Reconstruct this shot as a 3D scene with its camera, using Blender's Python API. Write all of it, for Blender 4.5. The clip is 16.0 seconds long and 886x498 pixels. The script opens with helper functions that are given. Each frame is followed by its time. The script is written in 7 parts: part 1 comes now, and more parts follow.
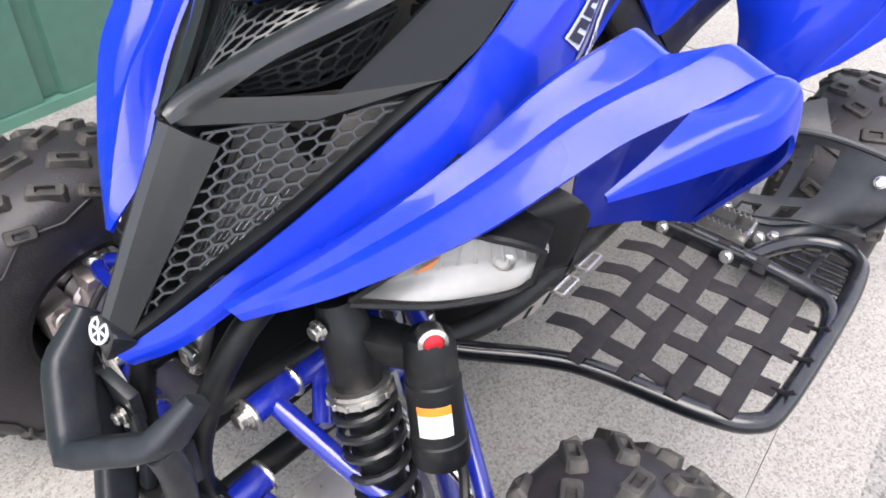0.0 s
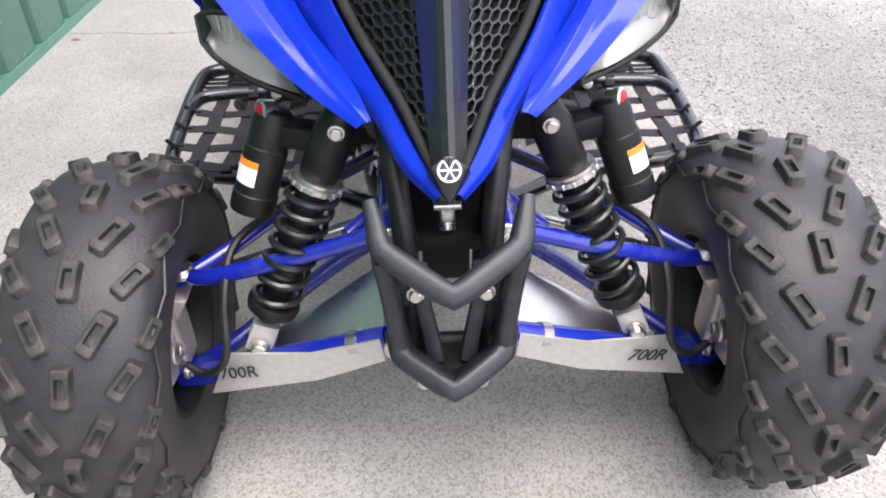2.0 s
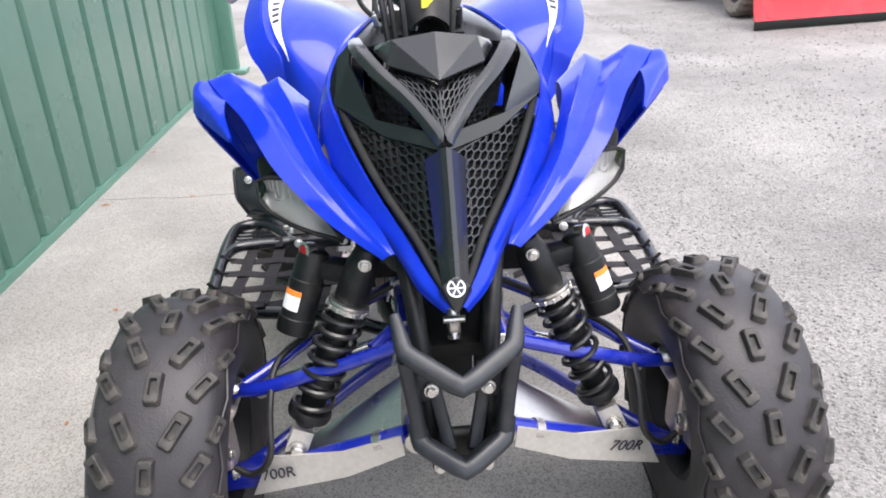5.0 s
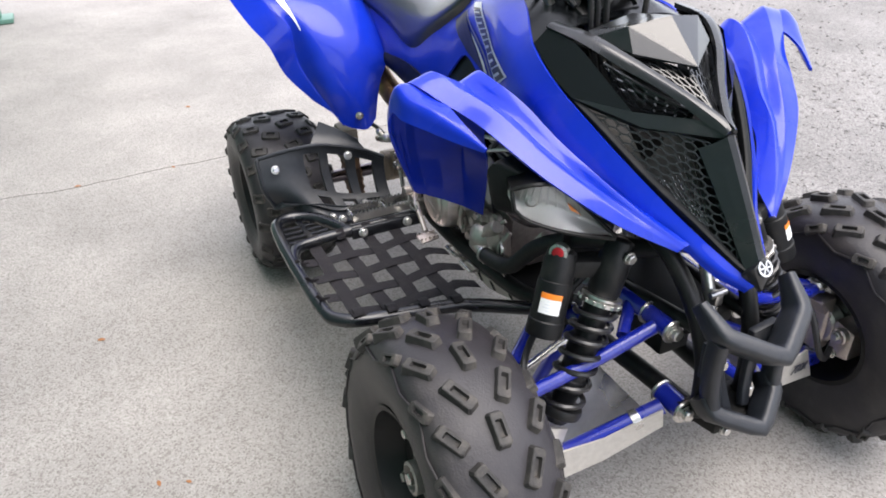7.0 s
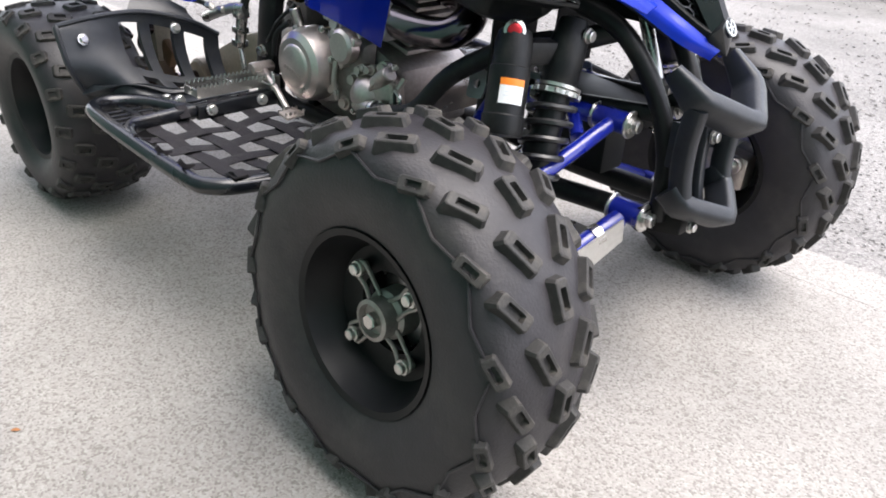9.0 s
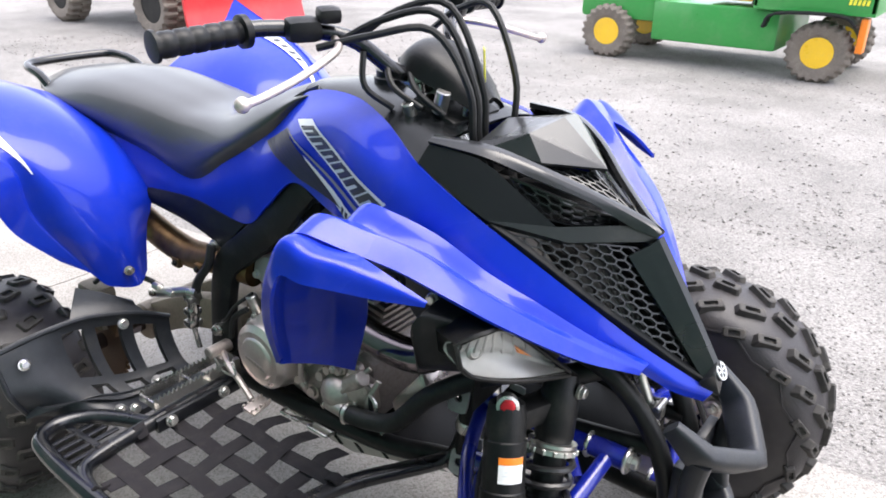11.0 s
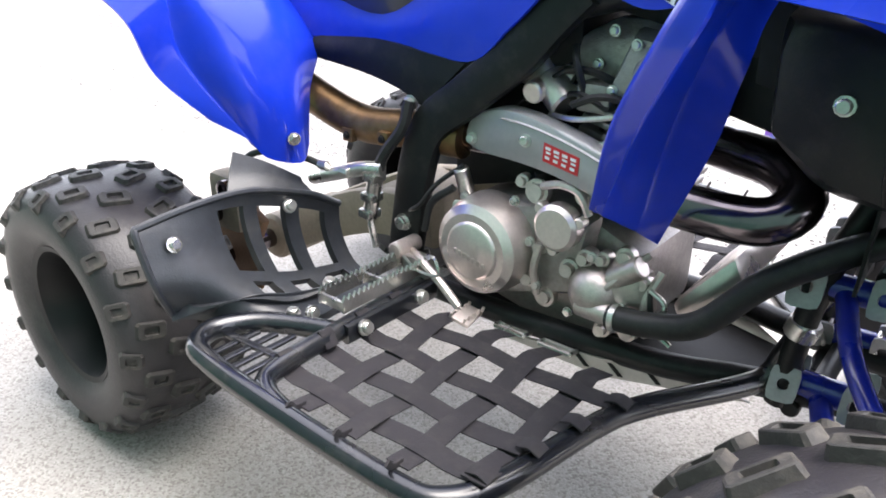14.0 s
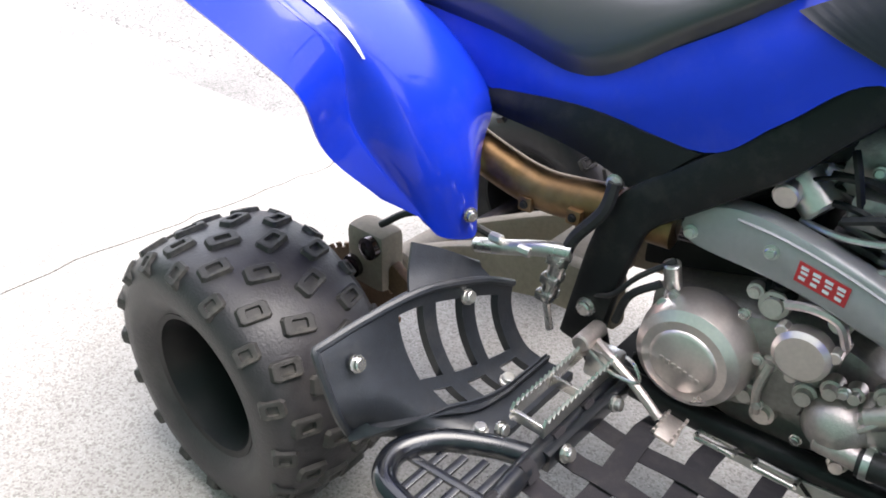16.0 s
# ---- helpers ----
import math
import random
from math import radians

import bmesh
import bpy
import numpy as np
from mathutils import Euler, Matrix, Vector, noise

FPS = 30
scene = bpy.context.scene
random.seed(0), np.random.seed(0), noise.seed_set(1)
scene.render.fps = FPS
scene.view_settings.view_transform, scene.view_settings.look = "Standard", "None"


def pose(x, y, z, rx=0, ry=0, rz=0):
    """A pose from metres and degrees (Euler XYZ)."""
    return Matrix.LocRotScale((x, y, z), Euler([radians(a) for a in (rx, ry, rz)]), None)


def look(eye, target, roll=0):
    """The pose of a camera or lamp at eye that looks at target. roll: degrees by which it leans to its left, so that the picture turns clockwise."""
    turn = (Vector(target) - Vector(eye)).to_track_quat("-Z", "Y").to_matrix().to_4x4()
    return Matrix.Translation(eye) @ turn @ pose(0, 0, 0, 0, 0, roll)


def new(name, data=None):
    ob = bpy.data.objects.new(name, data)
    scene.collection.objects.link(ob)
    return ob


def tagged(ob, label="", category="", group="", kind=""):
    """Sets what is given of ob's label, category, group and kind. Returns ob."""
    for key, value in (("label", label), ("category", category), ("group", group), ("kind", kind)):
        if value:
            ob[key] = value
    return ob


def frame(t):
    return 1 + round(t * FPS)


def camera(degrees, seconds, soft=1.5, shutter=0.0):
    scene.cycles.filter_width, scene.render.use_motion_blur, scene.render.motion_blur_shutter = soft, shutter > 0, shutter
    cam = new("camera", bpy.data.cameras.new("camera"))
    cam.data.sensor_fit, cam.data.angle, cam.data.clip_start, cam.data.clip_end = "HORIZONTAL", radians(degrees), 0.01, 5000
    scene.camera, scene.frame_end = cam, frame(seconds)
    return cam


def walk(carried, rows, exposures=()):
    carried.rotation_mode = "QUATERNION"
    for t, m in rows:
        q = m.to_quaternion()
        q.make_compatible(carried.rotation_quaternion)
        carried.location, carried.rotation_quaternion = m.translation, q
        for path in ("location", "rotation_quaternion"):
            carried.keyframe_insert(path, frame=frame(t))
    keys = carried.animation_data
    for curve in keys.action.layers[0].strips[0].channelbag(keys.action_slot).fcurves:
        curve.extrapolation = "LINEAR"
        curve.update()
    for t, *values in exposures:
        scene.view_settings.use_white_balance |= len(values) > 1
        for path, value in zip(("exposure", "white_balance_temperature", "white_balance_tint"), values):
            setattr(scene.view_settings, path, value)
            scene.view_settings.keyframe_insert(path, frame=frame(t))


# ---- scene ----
cam = camera(62.1, 16.0, soft=1.8)
PATH = [
    (0, (0.354, 0.535, 1.174), (-0.854, -0.353, -0.150), 3.2),
    (0.5, (0.543, 0.412, 1.194), (-0.904, -0.146, -0.069), 3.0),
    (1, (0.624, 0.2, 1.15), (-0.825, -0.174, -0.177), -1.0),
    (1.5, (0.744, 0.029, 1.127), (-0.73, -0.117, -0.216), -1.1),
    (2, (0.886, -0.029, 1.05), (-0.729, 0.016, -0.129), -1.3),
    (2.5, (1.049, -0.026, 0.96), (-0.723, 0.035, 0.034), -2.1),
    (3, (1.164, -0.027, 0.85), (-0.664, 0.014, 0.04), -3.3),
    (3.5, (1.171, 0.001, 0.745), (-0.694, -0.01, 0.023), -4.9),
    (4, (1.168, 0.002, 0.782), (-0.706, -0.014, 0.083), -4.7),
    (4.2, (1.165, -0.004, 0.853), (-0.699, -0.028, 0.128), -4.6),
    (6.3, (0.939, -0.488, 1.33), (-0.72, -0.076, 0.293), -0.5),
    (6.5, (0.896, -0.609, 1.304), (-0.734, -0.131, 0.248), -1.2),
    (7, (0.824, -0.856, 1.271), (-0.72, -0.135, 0.225), -1.4),
    (7.5, (0.755, -0.964, 1.201), (-0.632, 0.011, 0.141), 0.3),
    (8, (0.661, -0.983, 1.081), (-0.654, 0.134, 0.069), 0.9),
    (8.5, (0.643, -1.045, 0.913), (-0.606, 0.203, -0.027), 3.0),
    (9, (0.634, -1.089, 0.845), (-0.557, 0.201, -0.113), 3.7),
    (9.5, (0.619, -1.102, 0.903), (-0.576, 0.175, -0.066), 3.9),
    (10, (0.597, -1.08, 1.16), (-0.602, 0.222, 0.229), 2.6),
    (10.2, (0.585, -1.054, 1.241), (-0.612, 0.267, 0.334), 2.0),
    (12.3, (0.05, -0.881, 1.097), (-0.867, 0.746, 0.382), 1.0),
    (12.5, (0.043, -0.896, 1.048), (-0.871, 0.742, 0.354), 1.4),
    (13, (0.007, -0.947, 0.934), (-1.053, 0.588, 0.213), 0.3),
    (13.5, (-0.01, -0.972, 0.868), (-1.091, 0.506, 0.065), 1.1),
    (14, (-0.055, -0.988, 0.879), (-1.204, 0.422, 0.049), 0.6),
    (14.5, (-0.112, -0.94, 0.963), (-1.241, 0.49, 0.139), -1.8),
    (15, (-0.158, -0.914, 0.992), (-1.185, 0.576, 0.142), -1.9),
    (15.5, (-0.232, -0.937, 1.042), (-1.34, 0.441, 0.109), -1.0),
    (16, (-0.406, -0.961, 1.031), (-1.515, 0.344, -0.002), 1.6),
]
walk(cam, [(t, look(eye, target, roll)) for t, eye, target, roll in PATH],
     exposures=[(0, 2.08), (1.5, 2.12), (4, 2.06), (6.3, 1.98), (7, 1.96), (8, 2.12), (10, 2.2), (12.3, 2.25), (13, 2.75), (14, 3.02), (15.2, 3.05), (16, 2.72)])

# ---- world and light: bright haze, soft shadows ----
world = bpy.data.worlds.new("sky")
scene.world = world
world.use_nodes = True
wn = world.node_tree.nodes
sky = wn.new("ShaderNodeTexSky")
sky.sky_type = "NISHITA"
sky.sun_disc = False
sky.sun_elevation = radians(70)
sky.sun_rotation = radians(55)
sky.air_density, sky.dust_density, sky.ozone_density = 1.0, 2.0, 1.0
wn["Background"].inputs[1].default_value = 0.06
world.node_tree.links.new(sky.outputs[0], wn["Background"].inputs[0])
# even bright haze over the whole sky
haze = wn.new("ShaderNodeBackground")
haze.inputs[0].default_value, haze.inputs[1].default_value = (1.0, 0.938, 0.935, 1), 0.4
both = wn.new("ShaderNodeAddShader")
world.node_tree.links.new(wn["Background"].outputs[0], both.inputs[0])
world.node_tree.links.new(haze.outputs[0], both.inputs[1])
world.node_tree.links.new(both.outputs[0], wn["World Output"].inputs[0])
sun = new("sun", bpy.data.lights.new("sun", "SUN"))
sun.data.energy, sun.data.angle, sun.data.color = 0.95, radians(45), (1.0, 0.95, 0.9)
sun.matrix_world = look((2.4, 1.7, 8), (0, 0, 0))


# ---- materials ----
def material(name, color, rough=0.5, metal=0.0, coat=0.0, vary=0.12, grain=40.0, bump=0.0, bump_scale=200.0, dirt=0.0, spread=0.1):
    """Principled surface with colour drift at two scales, uneven gloss, dust and fine relief."""
    m = bpy.data.materials.new(name)
    m.use_nodes = True
    n, l = m.node_tree.nodes, m.node_tree.links
    b = n["Principled BSDF"]
    b.inputs["Metallic"].default_value = metal
    b.inputs["Coat Weight"].default_value = coat
    b.inputs["Coat Roughness"].default_value = 0.08
    co = n.new("ShaderNodeTexCoord")
    big = n.new("ShaderNodeTexNoise")
    big.inputs["Scale"].default_value = grain * 0.15
    big.inputs["Detail"].default_value = 5
    fine = n.new("ShaderNodeTexNoise")
    fine.inputs["Scale"].default_value = grain * 3
    fine.inputs["Detail"].default_value = 4
    for t in (big, fine):
        l.new(co.outputs["Object"], t.inputs["Vector"])
    mix = n.new("ShaderNodeMix")
    mix.data_type = "FLOAT"
    mix.inputs[0].default_value = 0.4
    l.new(big.outputs[0], mix.inputs[2])
    l.new(fine.outputs[0], mix.inputs[3])
    ramp = n.new("ShaderNodeMapRange")
    ramp.inputs[1].default_value, ramp.inputs[2].default_value = 0.3, 0.7
    ramp.inputs[3].default_value, ramp.inputs[4].default_value = 1 - vary, 1 + vary
    l.new(mix.outputs[0], ramp.inputs[0])
    scale = n.new("ShaderNodeVectorMath")
    scale.operation = "SCALE"
    scale.inputs[0].default_value = color[:3]
    l.new(ramp.outputs[0], scale.inputs["Scale"])
    last = scale.outputs[0]
    if dirt:
        spots = n.new("ShaderNodeTexNoise")
        spots.inputs["Scale"].default_value = grain * 0.5
        spots.inputs["Detail"].default_value = 8
        spots.inputs["Roughness"].default_value = 0.7
        l.new(co.outputs["Object"], spots.inputs["Vector"])
        r2 = n.new("ShaderNodeMapRange")
        r2.inputs[1].default_value, r2.inputs[2].default_value = 0.5, 0.75
        r2.inputs[3].default_value, r2.inputs[4].default_value = 0, dirt
        l.new(spots.outputs[0], r2.inputs[0])
        dm = n.new("ShaderNodeMix")
        dm.data_type = "RGBA"
        dm.inputs[7].default_value = (0.33, 0.29, 0.24, 1)
        l.new(r2.outputs[0], dm.inputs[0])
        l.new(last, dm.inputs[6])
        last = dm.outputs[2]
    l.new(last, b.inputs["Base Color"])
    rr = n.new("ShaderNodeMapRange")
    rr.inputs[1].default_value, rr.inputs[2].default_value = 0.3, 0.7
    rr.inputs[3].default_value, rr.inputs[4].default_value = max(rough - spread, 0.03), min(rough + spread, 1)
    l.new(big.outputs[0], rr.inputs[0])
    l.new(rr.outputs[0], b.inputs["Roughness"])
    if bump:
        bn = n.new("ShaderNodeTexNoise")
        bn.inputs["Scale"].default_value = bump_scale
        bn.inputs["Detail"].default_value = 3
        l.new(co.outputs["Object"], bn.inputs["Vector"])
        bb = n.new("ShaderNodeBump")
        bb.inputs["Strength"].default_value = bump
        bb.inputs["Distance"].default_value = 0.002
        l.new(bn.outputs[0], bb.inputs["Height"])
        l.new(bb.outputs[0], b.inputs["Normal"])
    return m


BLUE = material("blue_plastic", (0.005, 0.027, 0.43), 0.33, coat=0.45, vary=0.1, grain=12, dirt=0.07, bump=0.1, bump_scale=22)
BLUE.node_tree.nodes["Principled BSDF"].inputs["Specular IOR Level"].default_value = 0.14
ARM_BLUE = material("blue_paint", (0.006, 0.016, 0.27), 0.28, coat=0.6, vary=0.1, dirt=0.1)
HOOD = material("dark_satin_plastic", (0.011, 0.0122, 0.014), 0.28, coat=0.3, vary=0.2, grain=30, bump=0.06, bump_scale=300, dirt=0.05, spread=0.06)
BLACK = material("black_plastic", (0.006, 0.0065, 0.0075), 0.42, vary=0.25, bump=0.2, bump_scale=500, dirt=0.06)
GUARD = material("scuffed_black_plastic", (0.014, 0.0163, 0.0215), 0.42, vary=0.4, grain=25, bump=0.2, bump_scale=400, dirt=0.07)
FRAME = material("gloss_black_paint", (0.005, 0.006, 0.009), 0.24, coat=0.3, vary=0.2, dirt=0.08)
RUBBER = material("tyre_rubber", (0.021, 0.0188, 0.022), 0.48, vary=0.35, grain=16, bump=0.35, bump_scale=260, dirt=0.09)
TREADTOP = material("worn_tread_rubber", (0.036, 0.034, 0.033), 0.58, vary=0.35, grain=40, bump=0.3, bump_scale=300, dirt=0.25)
HOSE = material("black_hose", (0.007, 0.007, 0.008), 0.55, vary=0.2, dirt=0.08)
SPRING = material("black_spring_steel", (0.012, 0.012, 0.013), 0.35, coat=0.2, vary=0.2)
ALLOY = material("cast_aluminium", (0.6, 0.53, 0.5), 0.42, metal=0.85, vary=0.2, grain=50, bump=0.3, bump_scale=350, dirt=0.15)
COVER = material("machined_aluminium", (0.74, 0.665, 0.63), 0.34, metal=0.9, vary=0.12, grain=60, dirt=0.08)
PLATE = material("brushed_aluminium_plate", (0.52, 0.5, 0.47), 0.42, metal=0.5, vary=0.18, grain=30, dirt=0.3)
POLISHED = material("polished_aluminium_sheet", (0.6, 0.58, 0.55), 0.36, metal=0.95, vary=0.12, grain=30, dirt=0.08)
ENGINE = material("grey_engine_casting", (0.37, 0.335, 0.32), 0.5, metal=0.7, vary=0.3, grain=40, bump=0.4, bump_scale=300, dirt=0.15)
ZINC = material("zinc_steel", (0.58, 0.565, 0.54), 0.3, metal=0.95, vary=0.2, grain=80, dirt=0.12)
GALV = material("galvanised_tab", (0.36, 0.36, 0.37), 0.45, metal=0.35, vary=0.2, grain=60, dirt=0.12)
STEEL = material("bright_steel", (0.62, 0.62, 0.62), 0.25, metal=1.0, vary=0.15, grain=80)
DARKSTEEL = material("dark_chrome_pipe", (0.16, 0.14, 0.15), 0.2, metal=1.0, vary=0.4, grain=12)
BRONZE = material("heat_tinted_pipe", (0.2, 0.118, 0.055), 0.42, metal=0.9, vary=0.6, grain=18, dirt=0.3)
SHIELD = material("satin_heat_shield", (0.44, 0.425, 0.425), 0.48, metal=0.5, vary=0.08, dirt=0.06)
BLACKSATIN = material("satin_black_plastic", (0.006, 0.007, 0.008), 0.2, vary=0.2, bump=0.1, bump_scale=400, spread=0.04)
BLACKSATIN.node_tree.nodes["Principled BSDF"].inputs["Specular IOR Level"].default_value = 0.3
RIMBLACK = material("black_rim_paint", (0.005, 0.005, 0.006), 0.45, vary=0.3)
RIMBLACK.node_tree.nodes["Principled BSDF"].inputs["Specular IOR Level"].default_value = 0.3
HOODBLACK = material("matt_black_plastic", (0.005, 0.006, 0.007), 0.5, vary=0.2, dirt=0.03)
HOODBLACK.node_tree.nodes["Principled BSDF"].inputs["Specular IOR Level"].default_value = 0.15
VINYL = material("seat_vinyl", (0.016, 0.016, 0.017), 0.42, coat=0.3, vary=0.1, bump=0.12, bump_scale=900, spread=0.03)
VINYL.node_tree.nodes["Principled BSDF"].inputs["Specular IOR Level"].default_value = 0.9
WEB = material("nylon_webbing", (0.014, 0.012, 0.0155), 0.88, vary=0.3, grain=90, bump=0.6, bump_scale=900, dirt=0.06)
DARK = material("dark_inner_metal", (0.006, 0.006, 0.006), 0.6, vary=0.4, dirt=0.03)
for m in (BLACK, TREADTOP, DARK):
    m.node_tree.nodes["Principled BSDF"].inputs["Specular IOR Level"].default_value = 0.3
RADIATOR = material("radiator_core", (0.09, 0.085, 0.08), 0.5, metal=0.6, vary=0.4)
WHITE = material("white_decal", (0.78, 0.79, 0.8), 0.4, vary=0.04)
SILVERDECAL = material("silver_decal", (0.66, 0.68, 0.71), 0.4, vary=0.05)
FADEDDECAL = material("faded_dark_decal", (0.008, 0.008, 0.014), 0.38, vary=0.4, grain=60)
FRAMEGREY = material("grey_decal", (0.22, 0.22, 0.23), 0.35, vary=0.1)
NAVYDECAL = material("dark_decal", (0.02, 0.022, 0.035), 0.35, vary=0.1)
RED = material("red_decal", (0.6, 0.03, 0.035), 0.4, vary=0.06)
REDCAP = material("red_anodised", (0.5, 0.02, 0.03), 0.3, metal=0.5, vary=0.1)
ORANGE = material("orange_decal", (0.8, 0.22, 0.02), 0.4, vary=0.05)
YELLOW = material("yellow_tag", (0.75, 0.7, 0.05), 0.5, vary=0.05)
GREENSTEEL = material("green_painted_steel", (0.07, 0.158, 0.12), 0.3, vary=0.12, grain=6, coat=0.1, dirt=0.08)
GREENTRIM = material("green_trim_steel", (0.1, 0.22, 0.17), 0.35, vary=0.1, grain=6, dirt=0.1)
DEERGREEN = material("green_vehicle_paint", (0.03, 0.26, 0.05), 0.35, coat=0.3, vary=0.1, grain=8, dirt=0.12)
DEERYELLOW = material("yellow_vehicle_paint", (0.8, 0.5, 0.02), 0.35, coat=0.2, vary=0.08, dirt=0.12)
PLOWRED = material("red_plow_plastic", (0.55, 0.012, 0.02), 0.35, coat=0.2, vary=0.1, grain=6, dirt=0.1)
TAN = material("dusty_tan_casting", (0.28, 0.235, 0.18), 0.65, metal=0.3, vary=0.25, grain=40, bump=0.3, bump_scale=300, dirt=0.2)
RUST = material("rusty_steel", (0.16, 0.09, 0.05), 0.7, metal=0.4, vary=0.4, grain=60)
LEAF = material("dry_leaf", (0.3, 0.13, 0.05), 0.8, vary=0.3, grain=60)
FARTYRE = material("dusty_tyre", (0.15, 0.13, 0.11), 0.85, vary=0.3, dirt=0.4)


def lens_glass():
    m = bpy.data.materials.new("clear_lens")
    m.use_nodes = True
    b = m.node_tree.nodes["Principled BSDF"]
    b.inputs["Base Color"].default_value = (0.95, 0.96, 0.97, 1)
    b.inputs["Roughness"].default_value = 0.04
    b.inputs["Transmission Weight"].default_value = 1.0
    b.inputs["IOR"].default_value = 1.25
    return m


GLASS = lens_glass()
REFLECT = material("silvered_reflector", (0.42, 0.41, 0.395), 0.42, metal=0.45, vary=0.1, grain=30, bump=0.5, bump_scale=60)


def ground_material(name, base, dark, light, cell, bump, stain, large):
    """Stony surface: cells of mixed tone, fine grit, wide stains."""
    m = bpy.data.materials.new(name)
    m.use_nodes = True
    n, l = m.node_tree.nodes, m.node_tree.links
    b = n["Principled BSDF"]
    b.inputs["Roughness"].default_value = 0.88
    co = n.new("ShaderNodeTexCoord")
    vor = n.new("ShaderNodeTexVoronoi")
    vor.inputs["Scale"].default_value = cell
    l.new(co.outputs["Object"], vor.inputs["Vector"])
    sep = n.new("ShaderNodeSeparateColor")
    l.new(vor.outputs["Color"], sep.inputs[0])
    ramp = n.new("ShaderNodeValToRGB")
    e = ramp.color_ramp.elements
    e[0].position, e[0].color = 0.08, (*dark, 1)
    e[1].position, e[1].color = 0.95, (*light, 1)
    k = ramp.color_ramp.elements.new(0.35)
    k.color = (*base, 1)
    k = ramp.color_ramp.elements.new(0.75)
    k.color = (*[v * 1.12 for v in base], 1)
    l.new(sep.outputs[0], ramp.inputs[0])
    st = n.new("ShaderNodeTexNoise")
    st.inputs["Scale"].default_value = large
    st.inputs["Detail"].default_value = 7
    st.inputs["Roughness"].default_value = 0.62
    l.new(co.outputs["Object"], st.inputs["Vector"])
    mr = n.new("ShaderNodeMapRange")
    mr.inputs[1].default_value, mr.inputs[2].default_value = 0.3, 0.7
    mr.inputs[3].default_value, mr.inputs[4].default_value = 1 - stain, 1 + stain
    l.new(st.outputs[0], mr.inputs[0])
    sc = n.new("ShaderNodeVectorMath")
    sc.operation = "SCALE"
    l.new(ramp.outputs[0], sc.inputs[0])
    l.new(mr.outputs[0], sc.inputs["Scale"])
    l.new(sc.outputs[0], b.inputs["Base Color"])
    grit = n.new("ShaderNodeTexNoise")
    grit.inputs["Scale"].default_value = cell * 1.5
    grit.inputs["Detail"].default_value = 5
    l.new(co.outputs["Object"], grit.inputs["Vector"])
    add = n.new("ShaderNodeMath")
    add.operation = "SUBTRACT"
    l.new(grit.outputs[0], add.inputs[0])
    l.new(vor.outputs["Distance"], add.inputs[1])
    bb = n.new("ShaderNodeBump")
    bb.inputs["Strength"].default_value = bump
    bb.inputs["Distance"].default_value = 0.6 / cell
    l.new(add.outputs[0], bb.inputs["Height"])
    l.new(bb.outputs[0], b.inputs["Normal"])
    return m


CONCRETE = ground_material("exposed_concrete", (0.282, 0.265, 0.249), (0.195, 0.183, 0.168), (0.345, 0.332, 0.313), 255, 0.4, 0.2, 1.7)
GRAVEL = ground_material("grey_gravel", (0.205, 0.196, 0.188), (0.12, 0.115, 0.11), (0.28, 0.268, 0.258), 170, 0.7, 0.34, 0.9)
STONE = ground_material("gravel_stone", (0.215, 0.205, 0.197), (0.14, 0.133, 0.127), (0.3, 0.288, 0.278), 90, 0.3, 0.35, 25)


# ---- building helpers ----
def V(x, y, z):
    return Vector((x, y, z))


def part(name, bm, mat, parent=None, label="", smooth=40):
    bmesh.ops.recalc_face_normals(bm, faces=bm.faces[:])
    me = bpy.data.meshes.new(name)
    bm.to_mesh(me)
    bm.free()
    me.materials.append(mat)
    if smooth:
        me.shade_smooth()
        me.set_sharp_from_angle(angle=radians(smooth))
    ob = new(name, me)
    if parent:
        ob.parent = parent
    return tagged(ob, label)


def thing(name, label, category, group="", kind="", parent=None):
    ob = new(name)
    ob.empty_display_size = 0.05
    if parent:
        ob.parent = parent
    return tagged(ob, label, category, group, kind)


def cat(p, n):
    """Points of a smooth curve through p, n steps a span."""
    p = [Vector(q) for q in p]
    q = [2 * p[0] - p[1], *p, 2 * p[-1] - p[-2]]
    out = []
    for i in range(1, len(q) - 2):
        a, b, c, d = q[i - 1 : i + 3]
        for k in range(n):
            t = k / n
            out.append(0.5 * (2 * b + (c - a) * t + (2 * a - 5 * b + 4 * c - d) * t * t + (3 * b - a - 3 * c + d) * t**3))
    return out + [p[-1]]


def rings(bm, loops, closed=True, caps=True):
    vs = [[bm.verts.new(c) for c in loop] for loop in loops]
    n = len(vs[0])
    for a, b in zip(vs, vs[1:]):
        for i in range(n if closed else n - 1):
            bm.faces.new((a[i], a[(i + 1) % n], b[(i + 1) % n], b[i]))
    if caps and closed:
        bm.faces.new(vs[0][::-1])
        bm.faces.new(vs[-1])
    return vs


def sweep(bm, pts, profile, up=(0, 0, 1), scale=None):
    """A closed outline (list of 2D points: across, up) carried along pts."""
    pts = [Vector(p) for p in pts]
    loops, last = [], Vector(up)
    for i, p in enumerate(pts):
        d = (pts[min(i + 1, len(pts) - 1)] - pts[max(i - 1, 0)]).normalized()
        side = d.cross(last)
        side = side.normalized() if side.length > 1e-5 else d.orthogonal().normalized()
        top = side.cross(d)
        k = scale[i] if scale else 1
        loops.append([p + side * a * k + top * b * k for a, b in profile])
    rings(bm, loops)


def circle(r, n=10, flat=1.0):
    return [(r * math.cos(2 * math.pi * i / n), r * flat * math.sin(2 * math.pi * i / n)) for i in range(n)]


